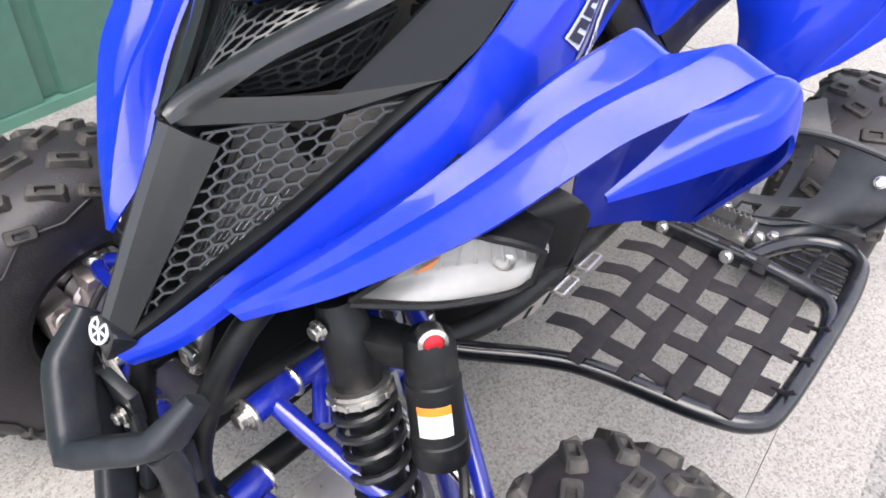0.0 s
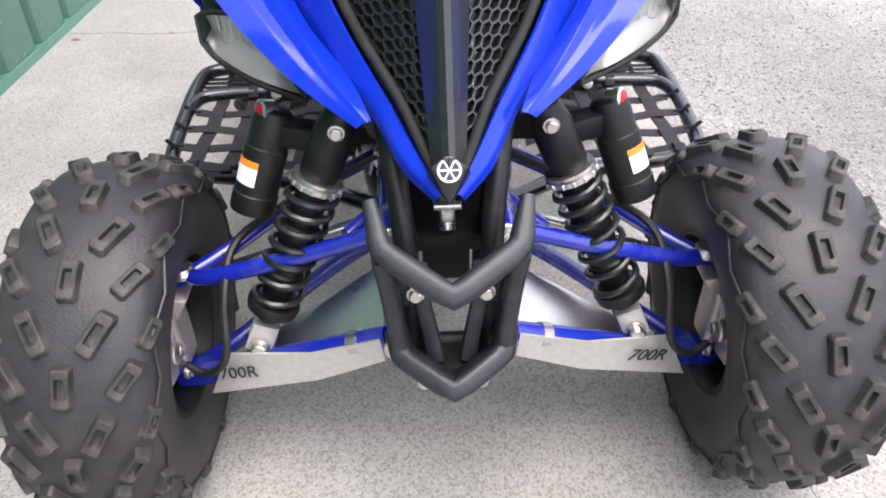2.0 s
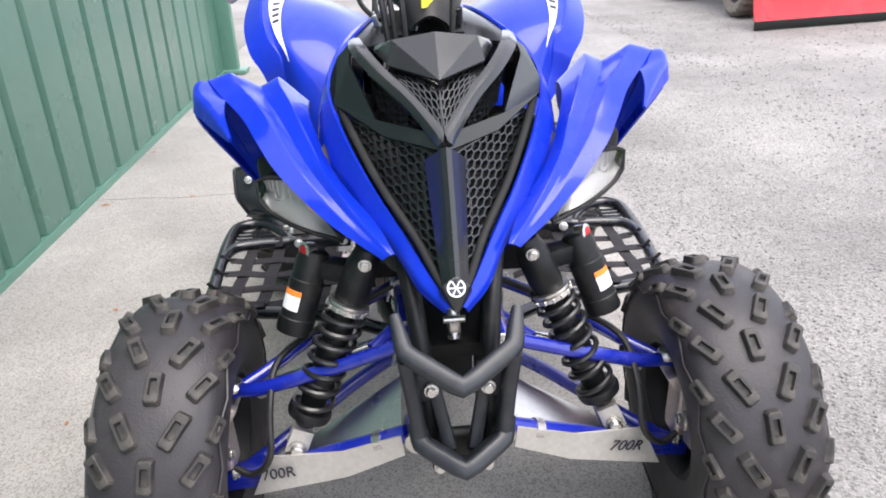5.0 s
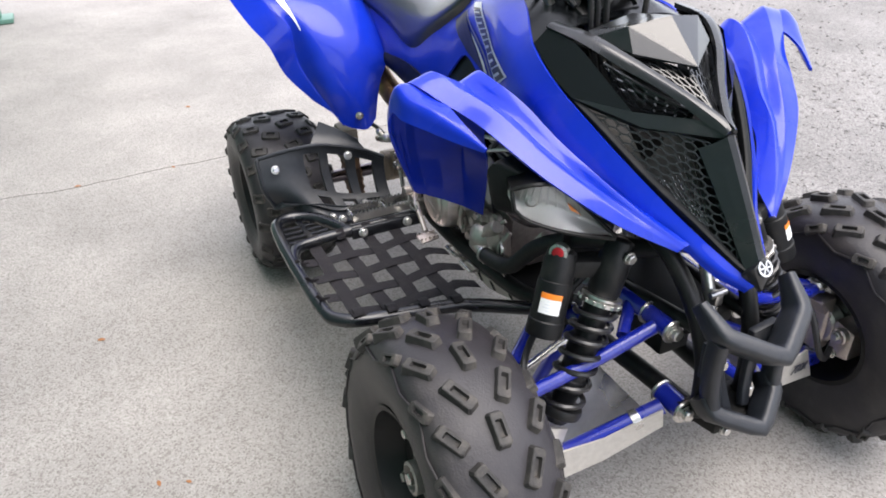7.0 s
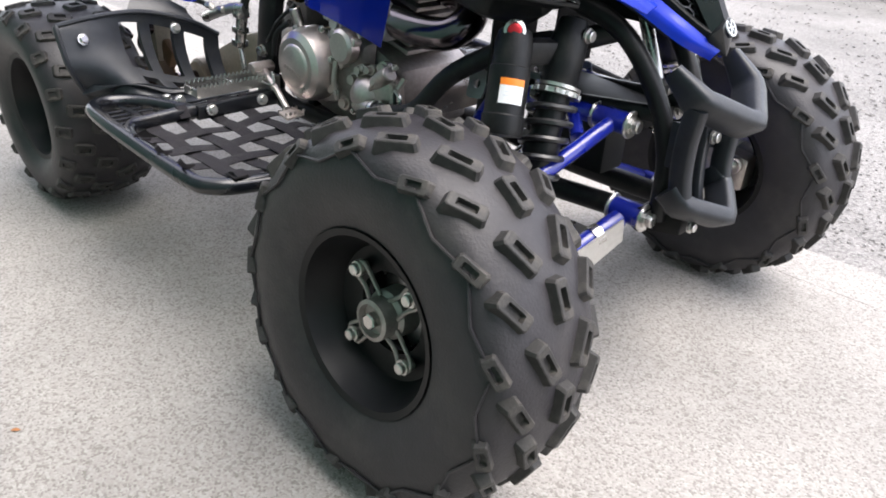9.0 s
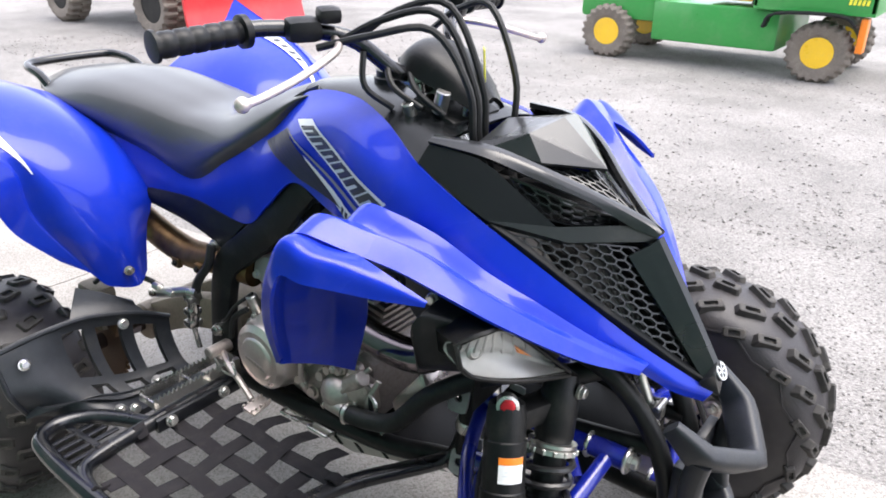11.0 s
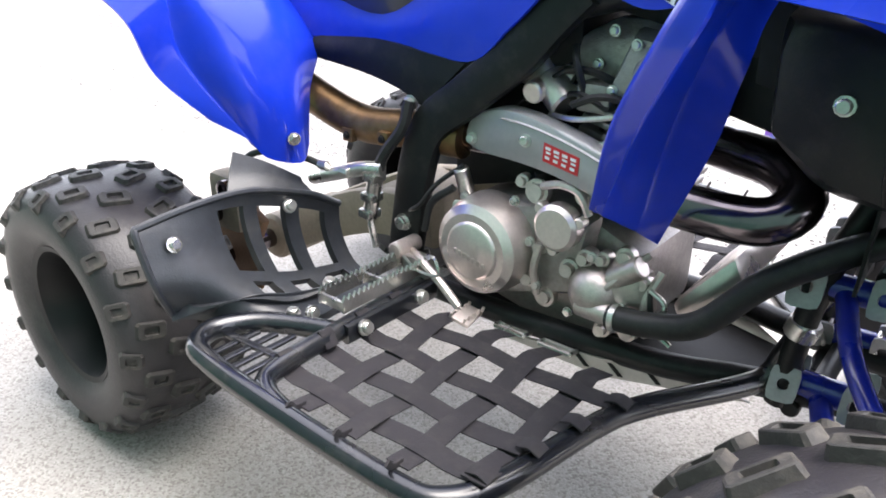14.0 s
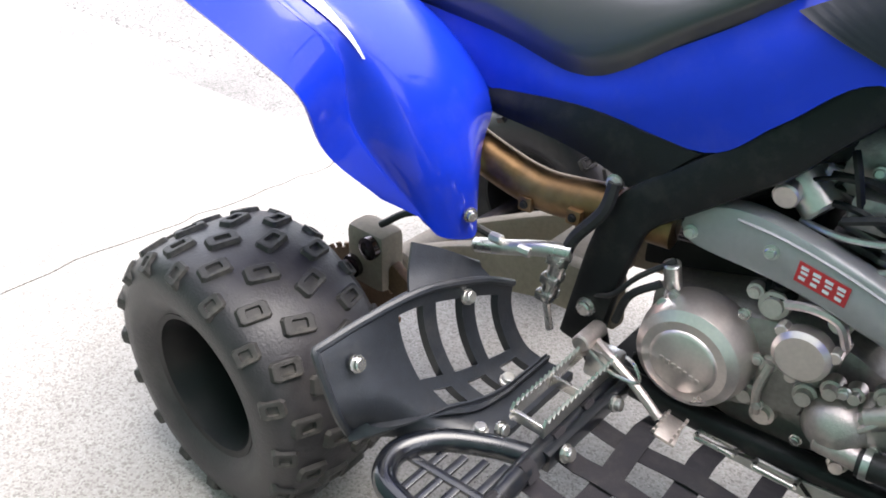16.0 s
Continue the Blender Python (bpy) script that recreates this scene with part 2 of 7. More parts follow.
def rrect(w, h, c):
    w, h = w / 2, h / 2
    out = []
    for sx, sy, a0 in ((1, 1, 0), (-1, 1, 90), (-1, -1, 180), (1, -1, 270)):
        for a in (0, 45, 90):
            out.append((sx * (w - c) + c * math.cos(radians(a0 + a)), sy * (h - c) + c * math.sin(radians(a0 + a))))
    return out


def tube(bm, pts, r, n=10, res=5, scale=None):
    """A round bar along a smooth line; turned frames carried along it."""
    p = cat(pts, res) if res > 1 and len(pts) > 2 else [Vector(q) for q in pts]
    d0 = (p[1] - p[0]).normalized()
    side = d0.orthogonal().normalized()
    loops = []
    for i, q in enumerate(p):
        d = (p[min(i + 1, len(p) - 1)] - p[max(i - 1, 0)]).normalized()
        side = (side - d * side.dot(d)).normalized()
        top = d.cross(side)
        k = r * (scale[i] if scale else 1)
        loops.append([q + (side * a + top * b) * k for a, b in circle(1, n)])
    rings(bm, loops)


def lathe(bm, profile, origin, axis, n=24, caps=True):
    """Turned body: profile of (along the axis, radius)."""
    o, a = Vector(origin), Vector(axis).normalized()
    s = a.orthogonal().normalized()
    t = a.cross(s)
    loops = [[o + a * h + (s * math.cos(2 * math.pi * i / n) + t * math.sin(2 * math.pi * i / n)) * max(r, 1e-4) for i in range(n)] for h, r in profile]
    rings(bm, loops, caps=caps)


def rod(bm, a, b, r, n=12, bev=0.0):
    a, b = Vector(a), Vector(b)
    h = (b - a).length
    bev = bev or min(r * 0.15, h * 0.2)
    lathe(bm, [(0, r - bev), (bev, r), (h - bev, r), (h, r - bev)], a, b - a, n)


def block(bm, c, size, rot=(0, 0, 0), bev=0.004):
    r = bmesh.ops.create_cube(bm, size=1)
    vs = r["verts"]
    bmesh.ops.scale(bm, vec=size, verts=vs)
    if bev:
        es = list({e for v in vs for e in v.link_edges})
        r = bmesh.ops.bevel(bm, geom=es, offset=bev, segments=2, affect="EDGES", profile=0.6)
        vs = list({v for f in r["faces"] for v in f.verts} | {v for v in vs if v.is_valid})
    bmesh.ops.transform(bm, matrix=pose(*c, *rot), verts=vs)


def slab(bm, outline, offset):
    """A flat outline given thickness."""
    off = Vector(offset)
    a = [bm.verts.new(p) for p in outline]
    b = [bm.verts.new(Vector(p) + off) for p in outline]
    n = len(a)
    bm.faces.new(a)
    bm.faces.new(b[::-1])
    for i in range(n):
        bm.faces.new((a[i], a[(i + 1) % n], b[(i + 1) % n], b[i]))


def hull(bm, pts, bev=0.006):
    vs = [bm.verts.new(p) for p in pts]
    r = bmesh.ops.convex_hull(bm, input=vs)
    junk = list({g for g in r["geom_interior"] + r["geom_unused"] if isinstance(g, bmesh.types.BMVert) and g.is_valid})
    if junk:
        bmesh.ops.delete(bm, geom=junk, context="VERTS")
    live = [v for v in vs if v.is_valid]
    bmesh.ops.dissolve_limit(bm, angle_limit=radians(4), verts=live, edges=list({e for v in live for e in v.link_edges}))
    live = [v for v in live if v.is_valid]
    if bev:
        bmesh.ops.bevel(bm, geom=list({e for v in live for e in v.link_edges}), offset=bev, segments=2, affect="EDGES", profile=0.6)


class Surf:
    """A smooth skin through rows of points."""

    def __init__(self, rows, res=6, crease=False):
        rows = [[Vector(p) for p in r] for r in rows]
        if crease:
            # facets across, softened only at the folds
            lines = []
            for r in rows:
                l = []
                for i, p in enumerate(r):
                    if 0 < i < len(r) - 1:
                        l += [p.lerp(r[i - 1], 0.12), p.lerp(r[i - 1], 0.04).lerp(p.lerp(r[i + 1], 0.04), 0.5), p.lerp(r[i + 1], 0.12)]
                    else:
                        l.append(p)
                    if i < len(r) - 1:
                        l.append(p.lerp(r[i + 1], 0.5))
                lines.append(l)
        else:
            lines = [cat(r, res) for r in rows]
        cols = [cat([l[i] for l in lines], res) for i in range(len(lines[0]))]
        self.g = [[c[j] for c in cols] for j in range(len(cols[0]))]
        self.nu, self.nv = len(self.g), len(self.g[0])

    def at(self, u, v):
        a, b = min(max(u, 0), 1) * (self.nu - 1), min(max(v, 0), 1) * (self.nv - 1)
        i, j = min(int(a), self.nu - 2), min(int(b), self.nv - 2)
        a, b, g = a - i, b - j, self.g
        return (g[i][j] * (1 - a) + g[i + 1][j] * a) * (1 - b) + (g[i][j + 1] * (1 - a) + g[i + 1][j + 1] * a) * b

    def normal(self, u, v, e=0.01):
        du = self.at(u + e, v) - self.at(u - e, v)
        dv = self.at(u, v + e) - self.at(u, v - e)
        return du.cross(dv).normalized()

    def skin(self, bm, thick, side=1):
        """A shell: the skin and a second one, thick below it."""
        g = self.g
        norm = [[None] * self.nv for _ in range(self.nu)]
        for i in range(self.nu):
            for j in range(self.nv):
                du = g[min(i + 1, self.nu - 1)][j] - g[max(i - 1, 0)][j]
                dv = g[i][min(j + 1, self.nv - 1)] - g[i][max(j - 1, 0)]
                c = du.cross(dv)
                norm[i][j] = c.normalized() if c.length > 1e-9 else V(0, 0, 1)
        top = [[bm.verts.new(p) for p in r] for r in g]
        low = [[bm.verts.new(p - norm[i][j] * thick * side) for j, p in enumerate(r)] for i, r in enumerate(g)]
        for m in (top, low):
            for i in range(self.nu - 1):
                for j in range(self.nv - 1):
                    bm.faces.new((m[i][j], m[i + 1][j], m[i + 1][j + 1], m[i][j + 1]))
        for i in range(self.nu - 1):
            for j in (0, self.nv - 1):
                bm.faces.new((top[i][j], top[i + 1][j], low[i + 1][j], low[i][j]))
        for j in range(self.nv - 1):
            for i in (0, self.nu - 1):
                bm.faces.new((top[i][j], top[i][j + 1], low[i][j + 1], low[i][j]))

    def pierced(self, bm, thick, side, keep):
        """As skin(), with openings where keep(u, v) is false; every edge is closed."""
        g, nu, nv = self.g, self.nu, self.nv
        on = [[keep((i + 0.5) / (nu - 1), (j + 0.5) / (nv - 1)) for j in range(nv - 1)] for i in range(nu - 1)]
        top, low = {}, {}
        for i in range(nu):
            for j in range(nv):
                du = g[min(i + 1, nu - 1)][j] - g[max(i - 1, 0)][j]
                dv = g[i][min(j + 1, nv - 1)] - g[i][max(j - 1, 0)]
                top[i, j] = bm.verts.new(g[i][j])
                low[i, j] = bm.verts.new(g[i][j] - du.cross(dv).normalized() * thick * side)
        used = lambda i, j: 0 <= i < nu - 1 and 0 <= j < nv - 1 and on[i][j]  # noqa: E731
        for i in range(nu - 1):
            for j in range(nv - 1):
                if not on[i][j]:
                    continue
                c = [(i, j), (i + 1, j), (i + 1, j + 1), (i, j + 1)]
                bm.faces.new([top[k] for k in c])
                bm.faces.new([low[k] for k in c[::-1]])
                for (p, q), nb in (((c[0], c[1]), (i, j - 1)), ((c[1], c[2]), (i + 1, j)), ((c[2], c[3]), (i, j + 1)), ((c[3], c[0]), (i - 1, j))):
                    if not used(*nb):
                        bm.faces.new((top[p], top[q], low[q], low[p]))
        bmesh.ops.delete(bm, geom=[v for v in bm.verts if not v.link_faces], context="VERTS")

    def patch(self, bm, corners, lift, n=8, m=4):
        """A thin sticker over four (u, v) corners."""
        a, b, c, d = corners
        vs = []
        for i in range(n + 1):
            row = []
            for j in range(m + 1):
                s, t = i / n, j / m
                u = (a[0] * (1 - s) + b[0] * s) * (1 - t) + (d[0] * (1 - s) + c[0] * s) * t
                v = (a[1] * (1 - s) + b[1] * s) * (1 - t) + (d[1] * (1 - s) + c[1] * s) * t
                row.append(bm.verts.new(self.at(u, v) + self.normal(u, v) * lift))
            vs.append(row)
        for i in range(n):
            for j in range(m):
                bm.faces.new((vs[i][j], vs[i + 1][j], vs[i + 1][j + 1], vs[i][j + 1]))


def B():
    return bmesh.new()


def writing(name, words, p, ex, up, size, mat, parent, label):
    """Flat letters starting at p, running along ex."""
    cu = bpy.data.curves.new(name, "FONT")
    cu.body, cu.size, cu.shear, cu.extrude = words, size, 0.25, 0.0006
    tmp = bpy.data.objects.new(name, cu)
    me = bpy.data.meshes.new_from_object(tmp)
    bpy.data.objects.remove(tmp)
    n = ex.cross(up)
    me.transform(Matrix(((ex.x, up.x, n.x, p.x), (ex.y, up.y, n.y, p.y), (ex.z, up.z, n.z, p.z), (0, 0, 0, 1))))
    me.materials.clear()
    me.materials.append(mat)
    ob = new(name, me)
    ob.parent = parent
    return tagged(ob, label)


def bolt(name, p, axis, r, parent, mat=None, label="zinc bolt head"):
    bm = B()
    a = Vector(axis).normalized()
    p = Vector(p)
    lathe(bm, [(-0.002, r * 1.35), (r * 0.25, r * 1.35), (r * 0.3, r), (r * 1.0, r), (r * 1.15, r * 0.8)], p, a, 10)
    return part(name, bm, mat or ZINC, parent, label, 30)


# ---- ground, slab and shed ----
bm = B()
ys = [0.7, 1.5, 3, 6, 12, 40, 200, 900]
xs = [-900, -200, -40, -12, -6, -3, 0, 3, 8, 40, 200, 900]
grid = [[bm.verts.new((x, y, -0.02)) for y in [-900, -200, -40, -10, -2.0] + ys] for x in xs]
for a, b in zip(grid, grid[1:]):
    for i in range(len(a) - 1):
        bm.faces.new((a[i], b[i], b[i + 1], a[i + 1]))
ground = tagged(part("ground", bm, GRAVEL, None, "pale grey gravel yard with worn wheel tracks", 0), category="ground", kind="structure")

rng = random.Random(4)
crack = [(-2.15 + 0.012 * math.sin(y * 5) + rng.uniform(-0.012, 0.012), y) for y in [-1.5 + 0.06 * i for i in range(36)]]
edge = [(x, 0.757 + 0.04 * x + 0.003 * math.sin(x * 3.1) + rng.uniform(-0.003, 0.003)) for x in [-8 + 0.15 * i for i in range(90)]]


def slab_piece(outline):
    bm = B()
    slab(bm, [(x, y, 0) for x, y in outline], (0, 0, -0.06))
    ob = part("pavement", bm, CONCRETE, None, "light exposed-aggregate concrete paving slab", 0)
    return tagged(ob, category="paving", kind="structure")


slab_piece([(5, -1.6), (5, 0.7593), (-2.147, 0.5121), *[(x + 0.003, y) for x, y in crack[::-1] if y < 0.5], (-2.15, -1.6)])
slab_piece([(-2.15, -1.6), *[(x - 0.003, y) for x, y in crack if y < 0.5], (-2.153, 0.5119), (-8, 0.3093), (-8, -1.6)])
slab_piece([(-8, 0.3107), (5, 0.7607), *edge[::-1]])

shed = thing("shed", "long green ribbed steel shed wall beside the slab", "shed", kind="structure")
for k in range(12):
    x0 = -5.507 + k * 0.891
    prof = []
    for x in (x0, x0 + 0.297, x0 + 0.594):
        prof += [(x, 0), (x + 0.02, 0), (x + 0.03, 0.022), (x + 0.262, 0.022), (x + 0.272, 0)]
    prof.append((x0 + 0.89, 0))
    bm = B()
    up = []
    for z in (0.035, 2.7):
        up.append([bm.verts.new((x, -1.52 + d, z)) for x, d in prof] + [bm.verts.new((x, -1.535 + d, z)) for x, d in prof[::-1]])
    n = len(up[0])
    for i in range(n):
        bm.faces.new((up[0][i], up[0][(i + 1) % n], up[1][(i + 1) % n], up[1][i]))
    part("wall_panel", bm, GREENSTEEL, shed, "", 20)
bm = B()
sweep(bm, [(-5.5, -1.515, 0.04), (4.7, -1.515, 0.04)], [(-0.03, -0.04), (0.03, -0.04), (0.03, -0.022), (0.014, -0.008), (-0.03, -0.006)])
part("base_trim", bm, GREENTRIM, shed, "green folded steel base trim", 20)
bm = B()
block(bm, (-5.22, -1.44, 1.35), (0.1, 0.12, 2.72), bev=0.01)
part("corner_post", bm, GREENTRIM, shed)
bm = B()
block(bm, (-5.2, -1.41, 0.02), (0.2, 0.2, 0.03), bev=0.005)
part("post_foot", bm, GREENTRIM, shed)
bm = B()
block(bm, (-0.4, -3.55, 1.36), (10.2, 4.0, 2.7), bev=0)
part("shed_body", bm, GREENSTEEL, shed, "", 0)
# unseen roof, its eave added to darken whatever faces the shed
bm = B()
slab(bm, [(-5.7, -1.28, 2.7), (4.9, -1.28, 2.7), (4.9, -3.6, 3.3), (-5.7, -3.6, 3.3)], (0, 0, 0.05))
slab(bm, [(-5.7, -3.6, 3.3), (4.9, -3.6, 3.3), (4.9, -6.0, 2.7), (-5.7, -6.0, 2.7)], (0, 0, 0.05))
part("shade_roof", bm, GREENTRIM, shed, "unseen green steel shed roof, eaves added to block sky light", 0)


# ---- the quad bike ----
quad = thing("quad_bike", "blue and black sport quad bike parked on the concrete slab", "quad bike")
FW = dict(x=0.012, y=0.476, z=0.272, R=0.268, w=0.102, rim=0.128)
RW = dict(x=-1.255, y=0.436, z=0.239, R=0.235, w=0.12, rim=0.122)


TREAD = {}


def tread_mesh(w, l, h, slot):
    """One moulded tread block, drafted sides and a sunk slot; meshes are shared between alike blocks."""
    key = (w, l, h, slot)
    if key not in TREAD:
        bm = B()

        def ring(a, b, z, skew=0.0):
            k = 0.3 * min(a, b)
            return [bm.verts.new((x + skew * y, y, z)) for x, y in ((-a + k, -b), (a - k, -b), (a, -b + k), (a, b - k), (a - k, b), (-a + k, b), (-a, b - k), (-a, -b + k))]
        r = [ring(w * 1.15, l * 1.1, -0.012), ring(w * 0.88, l * 0.9, h * 0.9), ring(w * 0.78, l * 0.82, h)]
        if slot:
            r += [ring(w * 0.46, l * 0.5, h), ring(w * 0.4, l * 0.42, h * 0.3)]
        for a, b in zip(r, r[1:]):
            for i in range(8):
                bm.faces.new((a[i], a[(i + 1) % 8], b[(i + 1) % 8], b[i]))
        bm.faces.new(r[-1])
        bmesh.ops.recalc_face_normals(bm, faces=bm.faces[:])
        me = bpy.data.meshes.new("tread_block")
        bm.to_mesh(me)
        bm.free()
        me.materials.append(TREADTOP)
        TREAD[key] = me
    return TREAD[key]


def tyre(d, s, rear, parent):
    c, R, w, rim = V(d["x"], s * d["y"], d["z"]), d["R"], d["w"], d["rim"]
    if rear:
        prof = [(-0.8, rim), (-0.93, rim + 0.02), (-1, R * 0.7), (-0.985, R * 0.81), (-0.92, R * 0.9), (-0.78, R * 0.955), (-0.4, R * 0.99), (0, R)]
    else:
        prof = [(-0.78, rim), (-0.9, rim + 0.018), (-1, R * 0.7), (-0.99, R * 0.8), (-0.93, R * 0.89), (-0.78, R * 0.945), (-0.4, R * 0.985), (0, R)]
    prof = prof + [(-a, r) for a, r in prof[-2::-1]]
    bm = B()
    loops = []
    n = 60
    for a, r in prof:
        loops.append([c + V(r * math.cos(2 * math.pi * i / n), a * w, max(r * math.sin(2 * math.pi * i / n), -d["z"] + 0.003)) for i in range(n)])
    rings(bm, loops, caps=False)
    # a moulded ridge where tread and side wall meet
    for sg in (-1, 1) if not rear else ():
        pts = []
        m = 13
        for i in range(m * 2):
            a = 2 * math.pi * i / (m * 2)
            rr = R * (0.9 if i % 2 else 0.83)
            yy = w * (0.945 if i % 2 else 1.0)
            pts.append(c + V(rr * math.cos(a), sg * yy, rr * math.sin(a)))
        pts.append(pts[0])
        tube(bm, pts, 0.0022, 5, 1)

    def height(across):
        t = abs(across) / w
        for (a0, r0), (a1, r1) in zip(prof, prof[1:]):
            if a0 <= -t <= a1:
                return r0 + (r1 - r0) * (-t - a0) / (a1 - a0)
        return prof[2][1]

    def put(ang, across, turn, kw, kl, h, slot=True):
        slope = math.atan2(height(across + 0.004) - height(across - 0.004), 0.008)
        rr = height(across)
        rad = V(math.cos(ang), 0, math.sin(ang))
        tan = V(-math.sin(ang), 0, math.cos(ang))
        yy = V(0, 1, 0)
        side = yy * math.cos(slope) + rad * math.sin(slope)
        up = rad * math.cos(slope) - yy * math.sin(slope)
        ex = side * math.cos(turn) + tan * math.sin(turn)
        ey = tan * math.cos(turn) - side * math.sin(turn)
        p = c + rad * rr + yy * across
        p.z = max(p.z, 0.002 + (0.012 if up.z < -0.2 else 0))
        ob = new("tread_block", tread_mesh(kw, kl, h, slot))
        ob.parent = parent
        ob.matrix_basis = Matrix(((ex.x, ey.x, up.x, p.x), (ex.y, ey.y, up.y, p.y), (ex.z, ey.z, up.z, p.z), (0, 0, 0, 1)))

    if rear:
        m = 16
        for i in range(m):
            a = 2 * math.pi * i / m
            st = math.pi / m
            for sg in (-1, 1):
                put(a + (st if sg > 0 else 0), sg * w * 0.22, sg * 0.3, 0.0265, 0.015, 0.0075)
                put(a + (0 if sg > 0 else st), sg * w * 0.6, sg * 0.2, 0.0245, 0.0145, 0.0072)
                put(a + (st if sg > 0 else 0), sg * w * 0.89, sg * 0.1, 0.019, 0.014, 0.005)
    else:
        m = 13
        for i in range(m):
            a, st = 2 * math.pi * i / m, math.pi / m
            put(a, 0.0, 0.0, 0.0125, 0.0275, 0.011)
            for sg in (-1, 1):
                put(a + st, sg * w * 0.36, -sg * 0.5, 0.0125, 0.0305, 0.011)
                put(a + st * 0.1, sg * w * 0.68, -sg * 0.62, 0.0118, 0.0275, 0.011)
                put(a + st * 1.05, sg * w * 0.9, -sg * 0.45, 0.0105, 0.022, 0.008)
    return part("tyre", bm, RUBBER, parent, "black rubber tyre with dusty tread blocks", 34)


def wheel(d, s, rear):
    w = thing("rear_wheel" if rear else "front_wheel", "", "", parent=quad)
    tyre(d, s, rear, w)
    c, rim, hw = V(d["x"], s * d["y"], d["z"]), d["rim"], d["w"]
    ax = (0, s, 0)
    bm = B()
    # outer lip, deep barrel, inner lip; then the wheel disc
    o = hw * 0.82
    disc = hw * (0.05 if rear else 0.28)
    lathe(bm, [(-o, rim + 0.006), (-o, rim - 0.004), (-o + 0.02, rim - 0.012), (-0.02, rim - 0.022), (disc - 0.012, rim - 0.028),
               (disc - 0.012, 0.06), (disc, 0.06), (disc + 0.004, rim - 0.03), (o - 0.03, rim - 0.02), (o - 0.014, rim - 0.01), (o, rim - 0.005),
               (o + 0.003, rim + 0.005), (o - 0.005, rim + 0.006)], c, ax, 40, caps=False)
    part("rim", bm, RIMBLACK, w, "black deep-dish rim", 40)
    if rear:
        bm = B()
        lathe(bm, [(-0.02, 0.062), (disc + 0.006, 0.062), (disc + 0.012, 0.05), (disc + 0.03, 0.04), (disc + 0.032, 0.01)], c, ax, 20)
        part("hub", bm, DARK, w)
    else:
        f = disc + 0.008
        bm = B()
        lathe(bm, [(f - 0.03, 0.036), (f, 0.036), (f + 0.006, 0.03), (f + 0.028, 0.03), (f + 0.03, 0.024), (f + 0.02, 0.022), (f + 0.02, 0.001)], c, ax, 24)
        for k in range(4):
            a = math.pi / 4 + k * math.pi / 2
            d0, d1 = V(math.cos(a), 0, math.sin(a)), V(-math.sin(a), 0, math.cos(a))
            loop = [c + V(0, s * (f + y), 0) + d0 * r + d1 * t for r, t, y in ((0.026, 0.014, 0.006), (0.05, 0.011, 0.004), (0.076, 0.014, 0.008), (0.082, 0.0, 0.008), (0.076, -0.014, 0.008), (0.05, -0.011, 0.004), (0.026, -0.014, 0.006))]
            tube(bm, loop, 0.0032, 7, 3)
            rod(bm, c + V(0, s * (f - 0.004), 0) + d0 * 0.074, c + V(0, s * (f + 0.014), 0) + d0 * 0.074, 0.0095, 12)
        part("hub", bm, ENGINE, w, "cast aluminium hub with four arms")
        bm = B()
        rod(bm, c + V(0, s * (f + 0.02), 0), c + V(0, s * (f + 0.034), 0), 0.012, 6)
        part("axle_nut", bm, ZINC, w)
        bm = B()
        lathe(bm, [(f - 0.055, 0.04), (f - 0.055, 0.085), (f - 0.05, 0.085), (f - 0.05, 0.04)], c, ax, 32)
        part("brake_disc", bm, STEEL, w, "steel brake disc")
    for k in range(4):
        a = math.pi / 4 + k * math.pi / 2 + (0.2 if rear else 0.0)
        q = 0.068 if rear else 0.074
        bolt("wheel_nut", c + V(q * math.cos(a), s * (disc + 0.002 if rear else disc + 0.02), q * math.sin(a)), ax, 0.0085, w, label="zinc wheel nut")
    if not rear:
        # the wheels lean in at the top
        w.matrix_basis = Matrix.Translation(c + V(0, s * 0.008, 0.004)) @ Matrix.Rotation(radians(s * 4.5), 4, "X") @ Matrix.Translation(-c)
    return w


for s in (-1, 1):
    wheel(FW, s, False)
    wheel(RW, s, True)


def mir(s, pts):
    return [V(x, s * y, z) for x, y, z in pts]


def holed_plate(bm, c, ex, ey, w, h, r, thick):
    """A flat tab with a round hole through it."""
    ex, ey = Vector(ex).normalized(), Vector(ey).normalized()
    nn = ex.cross(ey).normalized() * thick
    n = 20
    out, hole = [], []
    for i in range(n):
        a = 2 * math.pi * (i + 0.5) / n
        ca, sa = math.cos(a), math.sin(a)
        k = (ca ** 6 + sa ** 6) ** (-1 / 6)
        out.append(Vector(c) + ex * ca * k * w + ey * sa * k * h)
        hole.append(Vector(c) + ex * ca * r + ey * sa * r)
    rows = [[bm.verts.new(p + o) for p in q] for q, o in ((out, nn * 0), (out, nn), (hole, nn), (hole, nn * 0))]
    for a, b in zip(rows, rows[1:] + rows[:1]):
        for i in range(n):
            bm.faces.new((a[i], a[(i + 1) % n], b[(i + 1) % n], b[i]))


